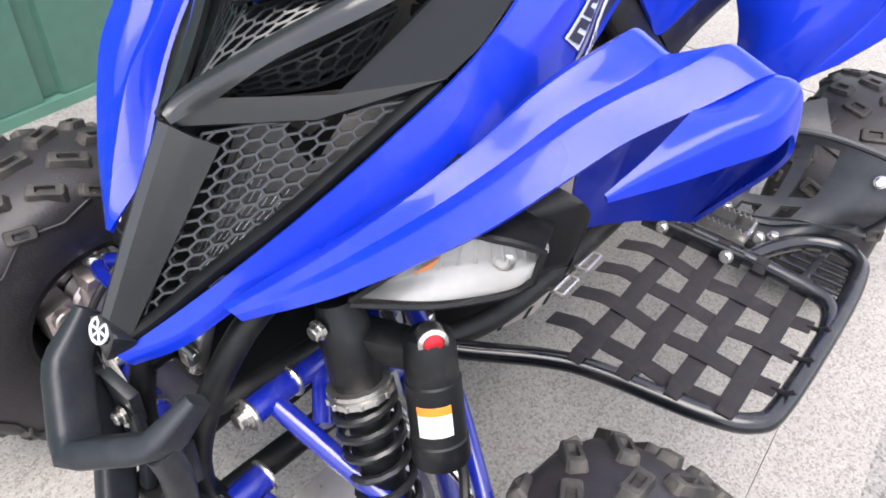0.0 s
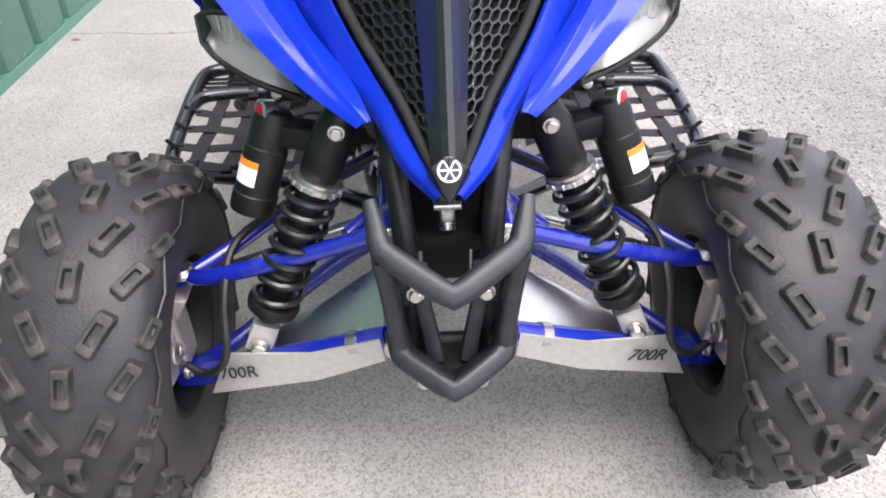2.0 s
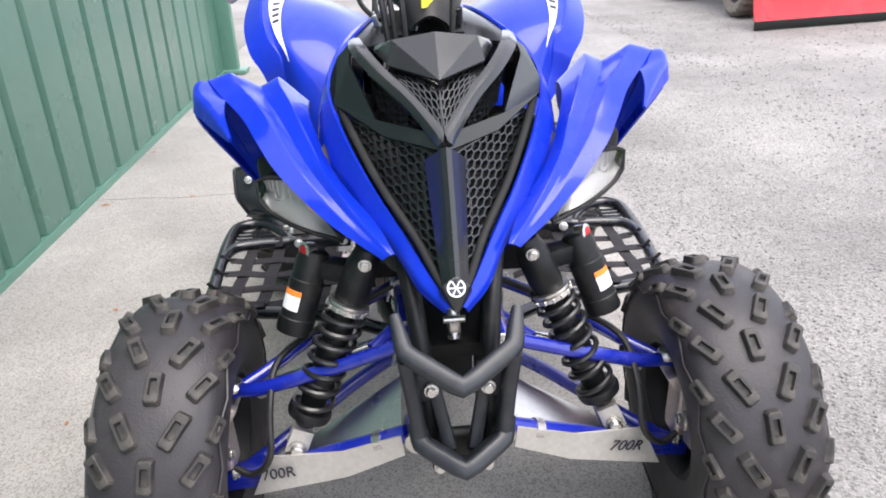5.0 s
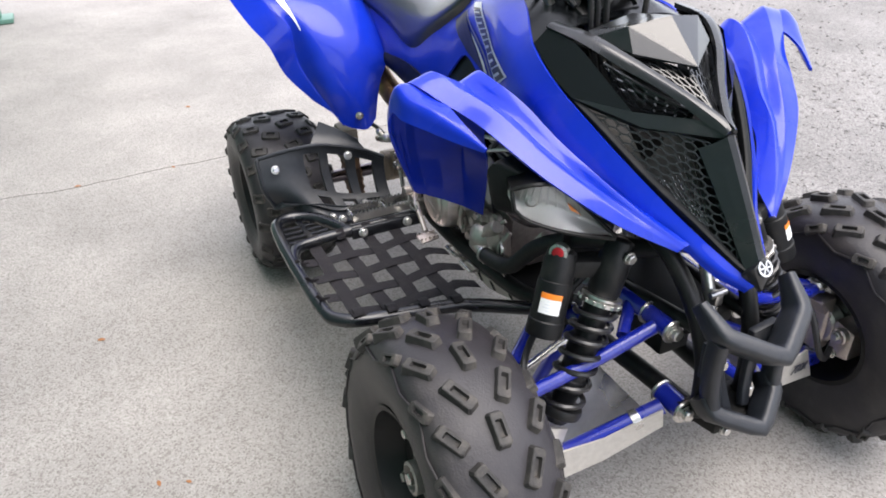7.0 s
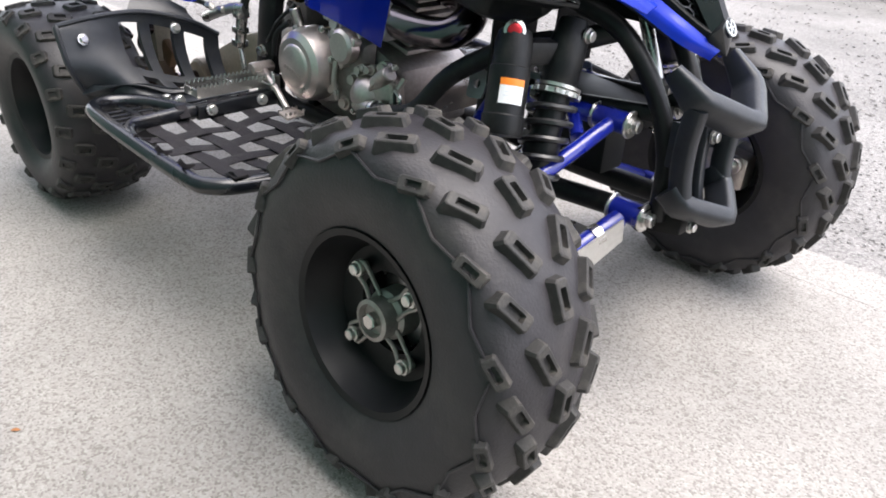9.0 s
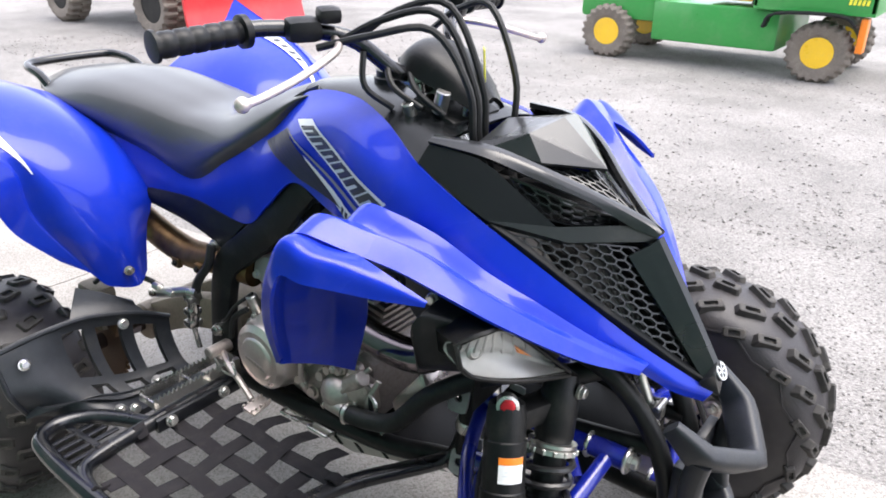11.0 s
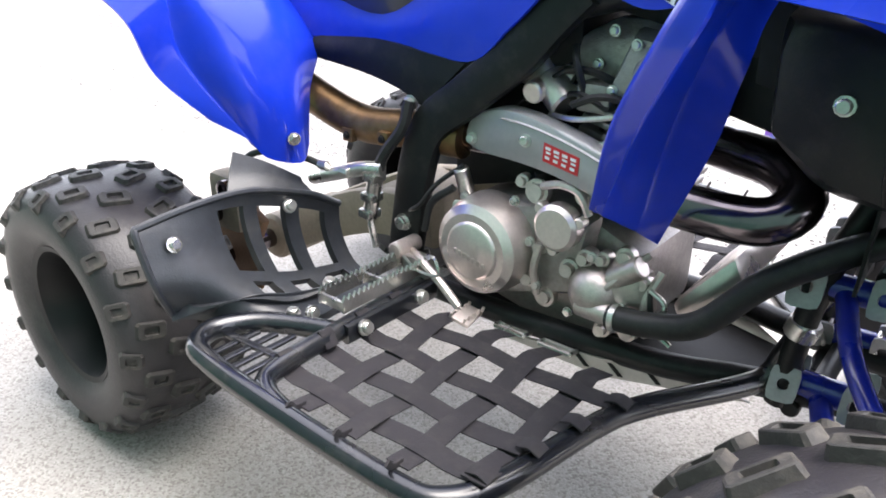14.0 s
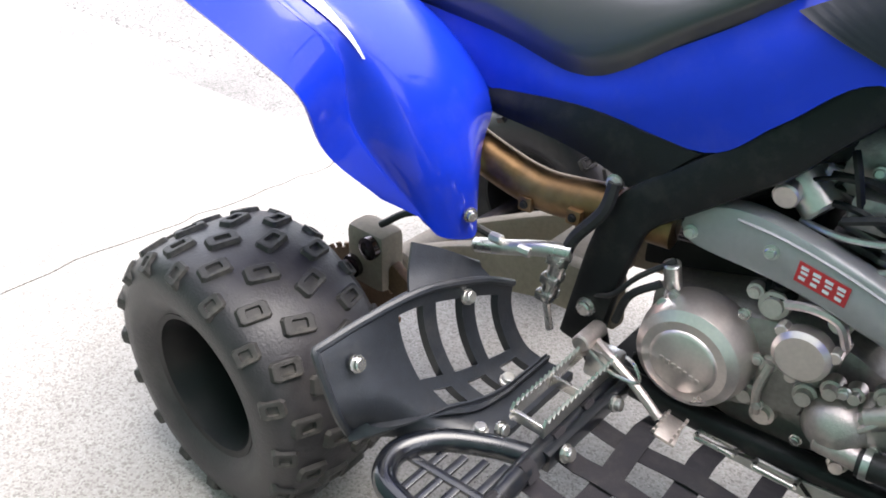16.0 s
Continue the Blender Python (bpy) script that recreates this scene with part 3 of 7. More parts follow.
def suspension(s):
    M = lambda x, y, z: V(x, s * y, z)  # noqa: E731
    # upper arm
    bm = B()
    tube(bm, [M(0.004, 0.392, 0.374), M(0.02, 0.34, 0.385), M(0.04, 0.2, 0.432), M(0.053, 0.085, 0.476)], 0.013, 12)
    tube(bm, [M(0.004, 0.392, 0.374), M(-0.04, 0.33, 0.39), M(-0.13, 0.2, 0.44), M(-0.17, 0.1, 0.475)], 0.012, 12)
    tube(bm, [M(0.06, 0.08, 0.479), M(-0.17, 0.087, 0.479)], 0.0155, 12)
    tube(bm, [M(0.03, 0.14, 0.455), M(-0.02, 0.088, 0.477)], 0.012, 10)
    rod(bm, M(0.02, 0.078, 0.479), M(0.085, 0.078, 0.479), 0.018)
    rod(bm, M(-0.2, 0.085, 0.479), M(-0.14, 0.085, 0.479), 0.017)
    hull(bm, [M(0.02, 0.375, 0.37), M(-0.015, 0.375, 0.37), M(0.018, 0.41, 0.362), M(-0.012, 0.41, 0.362), M(0.018, 0.38, 0.387), M(-0.012, 0.38, 0.387), M(0.012, 0.412, 0.382), M(-0.008, 0.412, 0.382)], 0.004)
    arm = part("upper_arm", bm, ARM_BLUE, quad, "blue tubular upper suspension arm")
    bm = B()
    lathe(bm, [(0, 0.021), (0.006, 0.022), (0.012, 0.017), (0.014, 0.016), (0.014, 0.006), (0.018, 0.005)], M(0.002, 0.396, 0.378), (0, 0, 1), 18)
    part("ball_joint", bm, ZINC, arm, "zinc ball joint cap")
    bolt("pivot_bolt", M(0.088, 0.078, 0.479), (1, 0, 0), 0.011, arm)
    bolt("pivot_bolt", M(-0.208, 0.085, 0.479), (-1, 0, 0), 0.011, arm)
    for x in (0.02, 0.084, -0.206, -0.14):
        bm = B()
        lathe(bm, [(0, 0.012), (0, 0.021), (0.003, 0.0225), (0.006, 0.021), (0.006, 0.012)], M(x - 0.003, 0.078 if x > 0 else 0.085, 0.479), (1, 0, 0), 20)
        part("bushing", bm, ZINC, arm, "zinc pivot bushing")
    # tabs that carry the arms
    for x, y, z, w, h in ((-0.212, 0.088, 0.478, 0.02, 0.026), (-0.13, 0.085, 0.486, 0.016, 0.024), (-0.212, 0.086, 0.338, 0.018, 0.024), (-0.13, 0.085, 0.34, 0.016, 0.024)):
        for dy in (0.02, -0.026):
            bm = B()
            holed_plate(bm, M(x, y + dy, z), (1, 0, 0.1), (0, -s * 0.3, 1), w, h, 0.008, 0.004)
            part("arm_bracket", bm, GALV, quad, "drilled grey bracket tab", 20)
    # lower arm
    bm = B()
    tube(bm, [M(0.02, 0.42, 0.19), M(0.035, 0.36, 0.215), M(0.07, 0.22, 0.272), M(0.1, 0.09, 0.325)], 0.016, 12)
    tube(bm, [M(0.02, 0.42, 0.19), M(-0.02, 0.34, 0.225), M(-0.12, 0.2, 0.28), M(-0.17, 0.09, 0.325)], 0.014, 12)
    tube(bm, [M(0.055, 0.285, 0.25), M(-0.06, 0.285, 0.25)], 0.013, 10)
    rod(bm, M(0.075, 0.07, 0.333), M(0.135, 0.07, 0.333), 0.02)
    rod(bm, M(-0.2, 0.08, 0.333), M(-0.14, 0.08, 0.333), 0.019)
    hull(bm, [M(0.045, 0.36, 0.185), M(0.0, 0.36, 0.185), M(0.035, 0.44, 0.17), M(0.0, 0.44, 0.17), M(0.045, 0.36, 0.23), M(0.0, 0.36, 0.23), M(0.035, 0.44, 0.2), M(0.0, 0.44, 0.2)], 0.006)
    low = part("lower_arm", bm, ARM_BLUE, quad, "blue tubular lower suspension arm")
    bolt("pivot_bolt", M(0.138, 0.07, 0.333), (1, 0, 0), 0.012, low)
    bolt("pivot_bolt", M(-0.208, 0.08, 0.333), (-1, 0, 0), 0.012, low)
    for x in (0.075, 0.135, -0.204, -0.14):
        bm = B()
        lathe(bm, [(0, 0.012), (0, 0.023), (0.003, 0.0245), (0.006, 0.023), (0.006, 0.012)], M(x - 0.003, 0.07 if x > 0 else 0.08, 0.333), (1, 0, 0), 20)
        part("bushing", bm, ZINC, low, "zinc pivot bushing")
    bm = B()
    lathe(bm, [(0, 0.0165), (0, 0.019), (0.016, 0.019), (0.016, 0.0165)], M(0.088, 0.145, 0.302), M(0.1, 0.09, 0.325) - M(0.07, 0.22, 0.272), 18)
    part("clamp", bm, ZINC, low, "zinc strap clamp")
    # folded aluminium guard: face and floor
    bm = B()
    slab(bm, mir(s, [(0.056, 0.378, 0.18), (0.058, 0.34, 0.266), (0.09, 0.205, 0.29), (0.112, 0.1, 0.332), (0.113, 0.095, 0.292), (0.09, 0.2, 0.235)]), (0.004, 0, 0))
    g = part("arm_guard", bm, PLATE, quad, "bent aluminium arm guard with a cut-out number", 20)
    bm = B()
    slab(bm, mir(s, [(0.056, 0.376, 0.18), (0.09, 0.2, 0.237), (0.113, 0.1, 0.29), (-0.12, 0.1, 0.29), (-0.1, 0.2, 0.237), (-0.03, 0.33, 0.192)]), (0, 0, 0.004))
    part("guard_floor", bm, POLISHED, g, "polished aluminium guard floor", 20)
    # number cut through the plate, laid along its face
    a, b = M(0.0635, 0.356, 0.218), M(0.0815, 0.27, 0.24)
    if s > 0:
        a, b = b, a
    ex = (b - a).normalized()
    up = V(0.02, 0, 1)
    up = (up - ex * up.dot(ex)).normalized()
    writing("cut_out", "700R", a + ex.cross(up) * 0.003, ex, up, 0.032, NAVYDECAL, g, "dark number cut through the plate")
    # knuckle, caliper and hose inside the wheel
    bm = B()
    hull(bm, [M(0.03, 0.39, 0.345), M(-0.025, 0.39, 0.345), M(0.035, 0.43, 0.355), M(-0.03, 0.43, 0.355), M(0.03, 0.41, 0.31), M(-0.02, 0.41, 0.31), M(0.03, 0.44, 0.3), M(-0.02, 0.44, 0.3)], 0.006)
    hull(bm, [M(0.035, 0.415, 0.33), M(-0.025, 0.415, 0.33), M(0.045, 0.44, 0.28), M(-0.035, 0.44, 0.28), M(0.03, 0.41, 0.215), M(-0.02, 0.41, 0.215), M(0.03, 0.45, 0.21), M(-0.02, 0.45, 0.21)], 0.008)
    rod(bm, M(0.01, 0.42, 0.275), M(0.01, 0.46, 0.275), 0.045, 20)
    k = part("knuckle", bm, ALLOY, quad, "cast aluminium steering knuckle")
    bm = B()
    hull(bm, [M(0.05, 0.42, 0.31), M(0.1, 0.42, 0.3), M(0.05, 0.42, 0.22), M(0.1, 0.42, 0.23), M(0.05, 0.47, 0.31), M(0.1, 0.47, 0.3), M(0.05, 0.47, 0.22), M(0.1, 0.47, 0.23)], 0.008)
    rod(bm, M(0.075, 0.405, 0.285), M(0.075, 0.425, 0.285), 0.018)
    part("brake_caliper", bm, ALLOY, k, "grey brake caliper")
    for z in (0.245, 0.29):
        bolt("caliper_bolt", M(0.075, 0.4, z), (0, -s, 0), 0.008, k)
    bm = B()
    tube(bm, [M(0.07, 0.4, 0.255), M(0.085, 0.365, 0.25), M(0.09, 0.33, 0.29), M(0.05, 0.325, 0.37), M(-0.02, 0.31, 0.42), M(-0.09, 0.22, 0.45), M(-0.12, 0.1, 0.5)], 0.0065, 8)
    part("brake_hose", bm, HOSE, quad)
    bm = B()
    tube(bm, [M(-0.06, 0.4, 0.32), M(-0.07, 0.2, 0.39), M(-0.08, 0.05, 0.43)], 0.008, 10, 1)
    rod(bm, M(-0.058, 0.37, 0.32), M(-0.06, 0.3, 0.35), 0.012, 6)
    part("tie_rod", bm, STEEL, quad, "bright steel tie rod")
    # shock with coil, collar, clevis, reservoir
    top, bot = M(-0.008, 0.14, 0.612), M(0.038, 0.288, 0.276)
    ax = (bot - top).normalized()
    L = (bot - top).length
    at = lambda f: top + ax * L * f  # noqa: E731
    bm = B()
    lathe(bm, [(-0.022, 0.012), (-0.017, 0.022), (0.006, 0.027), (0.014, 0.029), (0.075, 0.029), (0.078, 0.027), (0.084, 0.027), (0.086, 0.029), (0.09, 0.029), (0.095, 0.025)], top, ax, 24)
    lathe(bm, [(0.085, 0.024), (0.16, 0.024), (0.164, 0.028), (0.19, 0.028), (0.194, 0.025), (0.24, 0.025), (0.243, 0.028), (0.262, 0.028), (0.265, 0.025), (0.29, 0.021), (0.295, 0.038), (0.302, 0.04), (0.312, 0.038), (0.318, 0.026), (0.33, 0.018)], top, ax, 24)
    sh = part("shock_absorber", bm, BLACK, quad, "black coil-over shock absorber")
    bm = B()
    o1 = ax.orthogonal().normalized()
    o2 = ax.cross(o1)
    pts = []
    for i in range(7 * 14 + 1):
        f = i / (7 * 14)
        h = 0.1 + 0.196 * (f * 0.75 + 0.25 * f * f)
        a = f * 7 * 2 * math.pi
        pts.append(top + ax * h + (o1 * math.cos(a) + o2 * math.sin(a)) * 0.0345)
    tube(bm, pts, 0.0052, 7, 1)
    part("spring", bm, SPRING, sh, "black coil spring")
    bm = B()
    lathe(bm, [(0.082, 0.025), (0.082, 0.036), (0.087, 0.036), (0.088, 0.032), (0.09, 0.037), (0.097, 0.037), (0.097, 0.025)], top, ax, 20)
    for k in range(14):
        a = k * math.pi / 7
        d = ax.orthogonal().normalized() * math.cos(a) + ax.cross(ax.orthogonal().normalized()) * math.sin(a)
        rod(bm, top + ax * 0.09 + d * 0.036, top + ax * 0.097 + d * 0.036, 0.0035, 6)
    part("collar", bm, ZINC, sh, "notched zinc preload ring", 20)
    bm = B()
    e = bot - ax * 0.035
    for sx in (-0.014, 0.014):
        sweep(bm, [e + V(sx, 0, 0), bot + ax * 0.012 + V(sx, 0, 0)], rrect(0.04, 0.008, 0.003), up=(1, 0, 0))
    part("clevis", bm, PLATE, sh, "aluminium shock clevis")
    bolt("shock_bolt", bot + V(0.02, 0, 0), (1, 0, 0), 0.012, sh)
    bolt("shock_bolt", top + V(0.03, 0, 0), (1, 0, 0), 0.0085, sh, label="yellowed zinc bolt head")
    rt = M(-0.045, 0.228, 0.615)
    ax = V(0.2, s * 0.33, -0.92).normalized()
    bm = B()
    lathe(bm, [(-0.005, 0.018), (0, 0.025), (0.018, 0.0285), (0.05, 0.0285), (0.052, 0.0305), (0.12, 0.0305), (0.122, 0.0322), (0.146, 0.0322), (0.15, 0.031), (0.152, 0.01)], rt, ax, 24)
    hull(bm, [M(-0.03, 0.13, 0.6), M(0.015, 0.13, 0.6), M(-0.03, 0.13, 0.565), M(0.015, 0.13, 0.565), M(-0.06, 0.225, 0.605), M(-0.02, 0.225, 0.605), M(-0.055, 0.225, 0.57), M(-0.02, 0.225, 0.57)], 0.008)
    res = part("reservoir", bm, BLACK, quad, "black piggyback shock reservoir")
    bm = B()
    cap_ax = V(0.55, s * 0.75, 0.3).normalized()
    lathe(bm, [(-0.012, 0.016), (0.007, 0.016), (0.009, 0.0115), (0.004, 0.0115), (0.004, 0.001)], rt + V(0.008, s * 0.012, 0.004), cap_ax, 20)
    part("adjuster_ring", bm, ZINC, res, "zinc adjuster ring")
    bm = B()
    lathe(bm, [(0.0, 0.011), (0.009, 0.0105), (0.011, 0.007), (0.011, 0.001)], rt + V(0.008, s * 0.012, 0.004), cap_ax, 16)
    part("adjuster_knob", bm, REDCAP, res, "red adjuster knob")
    # warning sticker on the reservoir: orange head, white body, unreadable lines
    side = V(0.75, s * 0.62, 0) - ax * V(0.75, s * 0.62, 0).dot(ax)
    side.normalize()
    cr = ax.cross(side)

    def sticker(name, h0, h1, a0, a1, r, mat, label):
        b2 = B()
        vs = [[b2.verts.new(rt + ax * h + (side * math.cos(a0 + (a1 - a0) * i / 8) + cr * math.sin(a0 + (a1 - a0) * i / 8)) * r) for i in range(9)] for h in (h0, h1)]
        for i in range(8):
            b2.faces.new((vs[0][i], vs[0][i + 1], vs[1][i + 1], vs[1][i]))
        part(name, b2, mat, res, label)
    sticker("label", 0.07, 0.106, -0.6, 0.6, 0.0312, WHITE, "white warning sticker")
    sticker("label_head", 0.07, 0.08, -0.6, 0.6, 0.0315, ORANGE, "orange sticker heading")
    for j in range(4):
        sticker("label_line", 0.083 + j * 0.0055, 0.085 + j * 0.0055, -0.5, 0.2 + 0.1 * (j % 3), 0.0315, SILVERDECAL, "grey line of small print")


for s in (-1, 1):
    suspension(s)

# ---- frame, bumper, nose ----
bm = B()
def bent(pts, soft=0.18):
    """A line with short rounded corners."""
    p = [Vector(q) for q in pts]
    out = [p[0]]
    for a, b, c in zip(p, p[1:], p[2:]):
        out += [b.lerp(a, soft), b.lerp(a, soft * 0.3).lerp(b.lerp(c, soft * 0.3), 0.5), b.lerp(c, soft)]
    return out + [p[-1]]


bar = rrect(0.03, 0.052, 0.009)
sweep(bm, bent([(0.143, -0.094, 0.58), (0.188, -0.082, 0.54), (0.236, 0, 0.503), (0.188, 0.082, 0.54), (0.143, 0.094, 0.58)]), bar, up=(1, 0, 0.75), scale=[0.55, 0.9, 0.95, 1, 1, 1.04, 1, 1, 0.95, 0.9, 0.55])
sweep(bm, bent([(0.165, -0.072, 0.395), (0.188, -0.066, 0.372), (0.232, 0, 0.348), (0.188, 0.066, 0.372), (0.165, 0.072, 0.395)]), rrect(0.03, 0.046, 0.009), up=(1, 0, 0.6))
for s in (-1, 1):
    sweep(bm, cat([(0.188, s * 0.083, 0.535), (0.18, s * 0.077, 0.48), (0.18, s * 0.071, 0.42), (0.188, s * 0.066, 0.372)], 4), rrect(0.024, 0.034, 0.008), up=(1, 0, 0))
bumper = part("front_bumper", bm, GUARD, quad, "matt black moulded front bumper", 60)
for s in (-1, 1):
    bm = B()
    hull(bm, mir(s, [(0.166, 0.078, 0.505), (0.162, 0.028, 0.492), (0.16, 0.032, 0.437), (0.164, 0.076, 0.43), (0.15, 0.078, 0.505), (0.146, 0.028, 0.492), (0.146, 0.032, 0.437), (0.15, 0.076, 0.43)]), 0.004)
    sweep(bm, cat(mir(s, [(0.156, 0.041, 0.46), (0.16, 0.034, 0.42), (0.168, 0.026, 0.38), (0.178, 0.02, 0.35)]), 4), rrect(0.022, 0.016, 0.006), up=(1, 0, 0))
    part("bumper_strut", bm, GUARD, bumper)
    bolt("bumper_bolt", (0.168, s * 0.045, 0.457), (1, 0, 0.1), 0.0088, bumper)
    bolt("bumper_bolt", (0.2, s * 0.038, 0.332), (1, 0, 0.1), 0.0075, bumper)
bm = B()
hull(bm, [(0.19, y, z) for y in (-0.05, 0.05) for z in (0.315, 0.345)] + [(0.12, y, z) for y in (-0.05, 0.05) for z in (0.3, 0.345)], 0.005)
part("bumper_bracket", bm, DARK, bumper)

bm = B()
for s in (-1, 1):
    tube(bm, mir(s, [(-0.08, 0.1, 0.66), (0.03, 0.075, 0.62), (0.1, 0.06, 0.54), (0.14, 0.052, 0.44), (0.145, 0.05, 0.33)]), 0.0155, 12)
    tube(bm, mir(s, [(0.145, 0.05, 0.33), (-0.1, 0.065, 0.32), (-0.25, 0.09, 0.318), (-0.4, 0.13, 0.312), (-0.75, 0.145, 0.31), (-0.8, 0.14, 0.36)]), 0.019, 12)
    tube(bm, mir(s, [(0.12, 0.052, 0.5), (-0.1, 0.075, 0.48), (-0.22, 0.09, 0.47)]), 0.014, 12)
    tube(bm, mir(s, [(-0.22, 0.09, 0.3), (-0.2, 0.09, 0.48), (-0.16, 0.08, 0.66), (-0.25, 0.05, 0.84)]), 0.016, 12)
    tube(bm, mir(s, [(-0.25, 0.05, 0.84), (-0.45, 0.09, 0.8), (-0.62, 0.12, 0.745), (-0.79, 0.135, 0.62)]), 0.02, 12)
    tube(bm, mir(s, [(-0.78, 0.12, 0.62), (-1.0, 0.12, 0.68), (-1.4, 0.1, 0.76)]), 0.013, 10)
    rod(bm, V(-0.2, 0, 0.3), V(-0.2, s * 0.1, 0.3), 0.012)
for x, z in ((0.13, 0.34), (0.05, 0.47), (-0.18, 0.32), (-0.75, 0.3)):
    rod(bm, (x, -0.08, z), (x, 0.08, z), 0.013)
frame_ob = part("frame", bm, BLACK, quad, "black tubular steel frame")
for s in (-1, 1):
    bm = B()
    sweep(bm, cat(mir(s, [(-0.535, 0.128, 0.8), (-0.575, 0.134, 0.757), (-0.62, 0.139, 0.705), (-0.7, 0.143, 0.64), (-0.765, 0.147, 0.585), (-0.79, 0.15, 0.52), (-0.805, 0.15, 0.44), (-0.82, 0.15, 0.35)]), 4), rrect(0.064, 0.028, 0.009), up=(0, 1, 0))
    part("frame_spar", bm, BLACK, frame_ob, "wide black side spar")
bolt("frame_bolt", (-0.808, -0.166, 0.42), (0, -1, 0), 0.011, frame_ob)
bolt("frame_bolt", (-0.8, -0.155, 0.615), (0, -1, 0), 0.009, frame_ob)
bm = B()
hull(bm, [(0.09, y, z) for y in (-0.05, 0.05) for z in (0.465, 0.49)] + [(-0.15, y, z) for y in (-0.07, 0.07) for z in (0.46, 0.5)], 0.004)
part("bulkhead", bm, DARK, frame_ob)
bm = B()
rod(bm, (0.09, 0, 0.5), (-0.02, 0, 0.74), 0.011, 14)
rod(bm, (0.094, -0.018, 0.54), (0.094, 0.018, 0.54), 0.006, 10)
block(bm, (0.092, 0, 0.53), (0.018, 0.018, 0.024))
part("steering_stem", bm, ZINC, quad, "zinc steering stem")
bm = B()
for s in (-1, 1):
    slab(bm, mir(s, [(-0.25, 0.082, 0.278), (-0.44, 0.144, 0.27), (-0.62, 0.148, 0.272), (-0.62, 0.154, 0.282), (-0.44, 0.15, 0.303), (-0.34, 0.118, 0.306)]), (0, s * 0.003, 0))
skid = part("skid_plate", bm, PLATE, quad, "scraped aluminium skid plate", 20)
bm = B()
slab(bm, [(-0.24, -0.068, 0.283), (-0.24, 0.068, 0.283), (-0.44, 0.128, 0.28), (-0.8, 0.13, 0.28), (-0.8, -0.13, 0.28), (-0.44, -0.128, 0.28)], (0, 0, 0.004))
part("tray_floor", bm, DARK, skid, "dark underside tray", 20)
for s in (-1, 1):
    for x in (-0.36, -0.41, -0.46):
        y = 0.1515 if x < -0.43 else 0.082 + (-0.25 - x) * 0.342 + 0.008
        bm = B()
        slab(bm, mir(s, [(x, y, 0.281), (x - 0.006, y + 0.002, 0.281), (x - 0.024, y + 0.004, 0.298), (x - 0.018, y + 0.002, 0.298)]), (0, s * 0.002, 0))
        part("slot", bm, DARK, skid, "dark slanted slot", 0)


# ---- bodywork ----
def bod(s, pts):
    """As mir(), for the plastics, which sit a little back and up on the left."""
    out = []
    for x, y, z in pts:
        k = min(1.0, y / 0.3) if s > 0 else 0.0
        out.append(V(x - 0.015 * k, s * y + 0.005 * k, z + 0.011 * k))
    return out


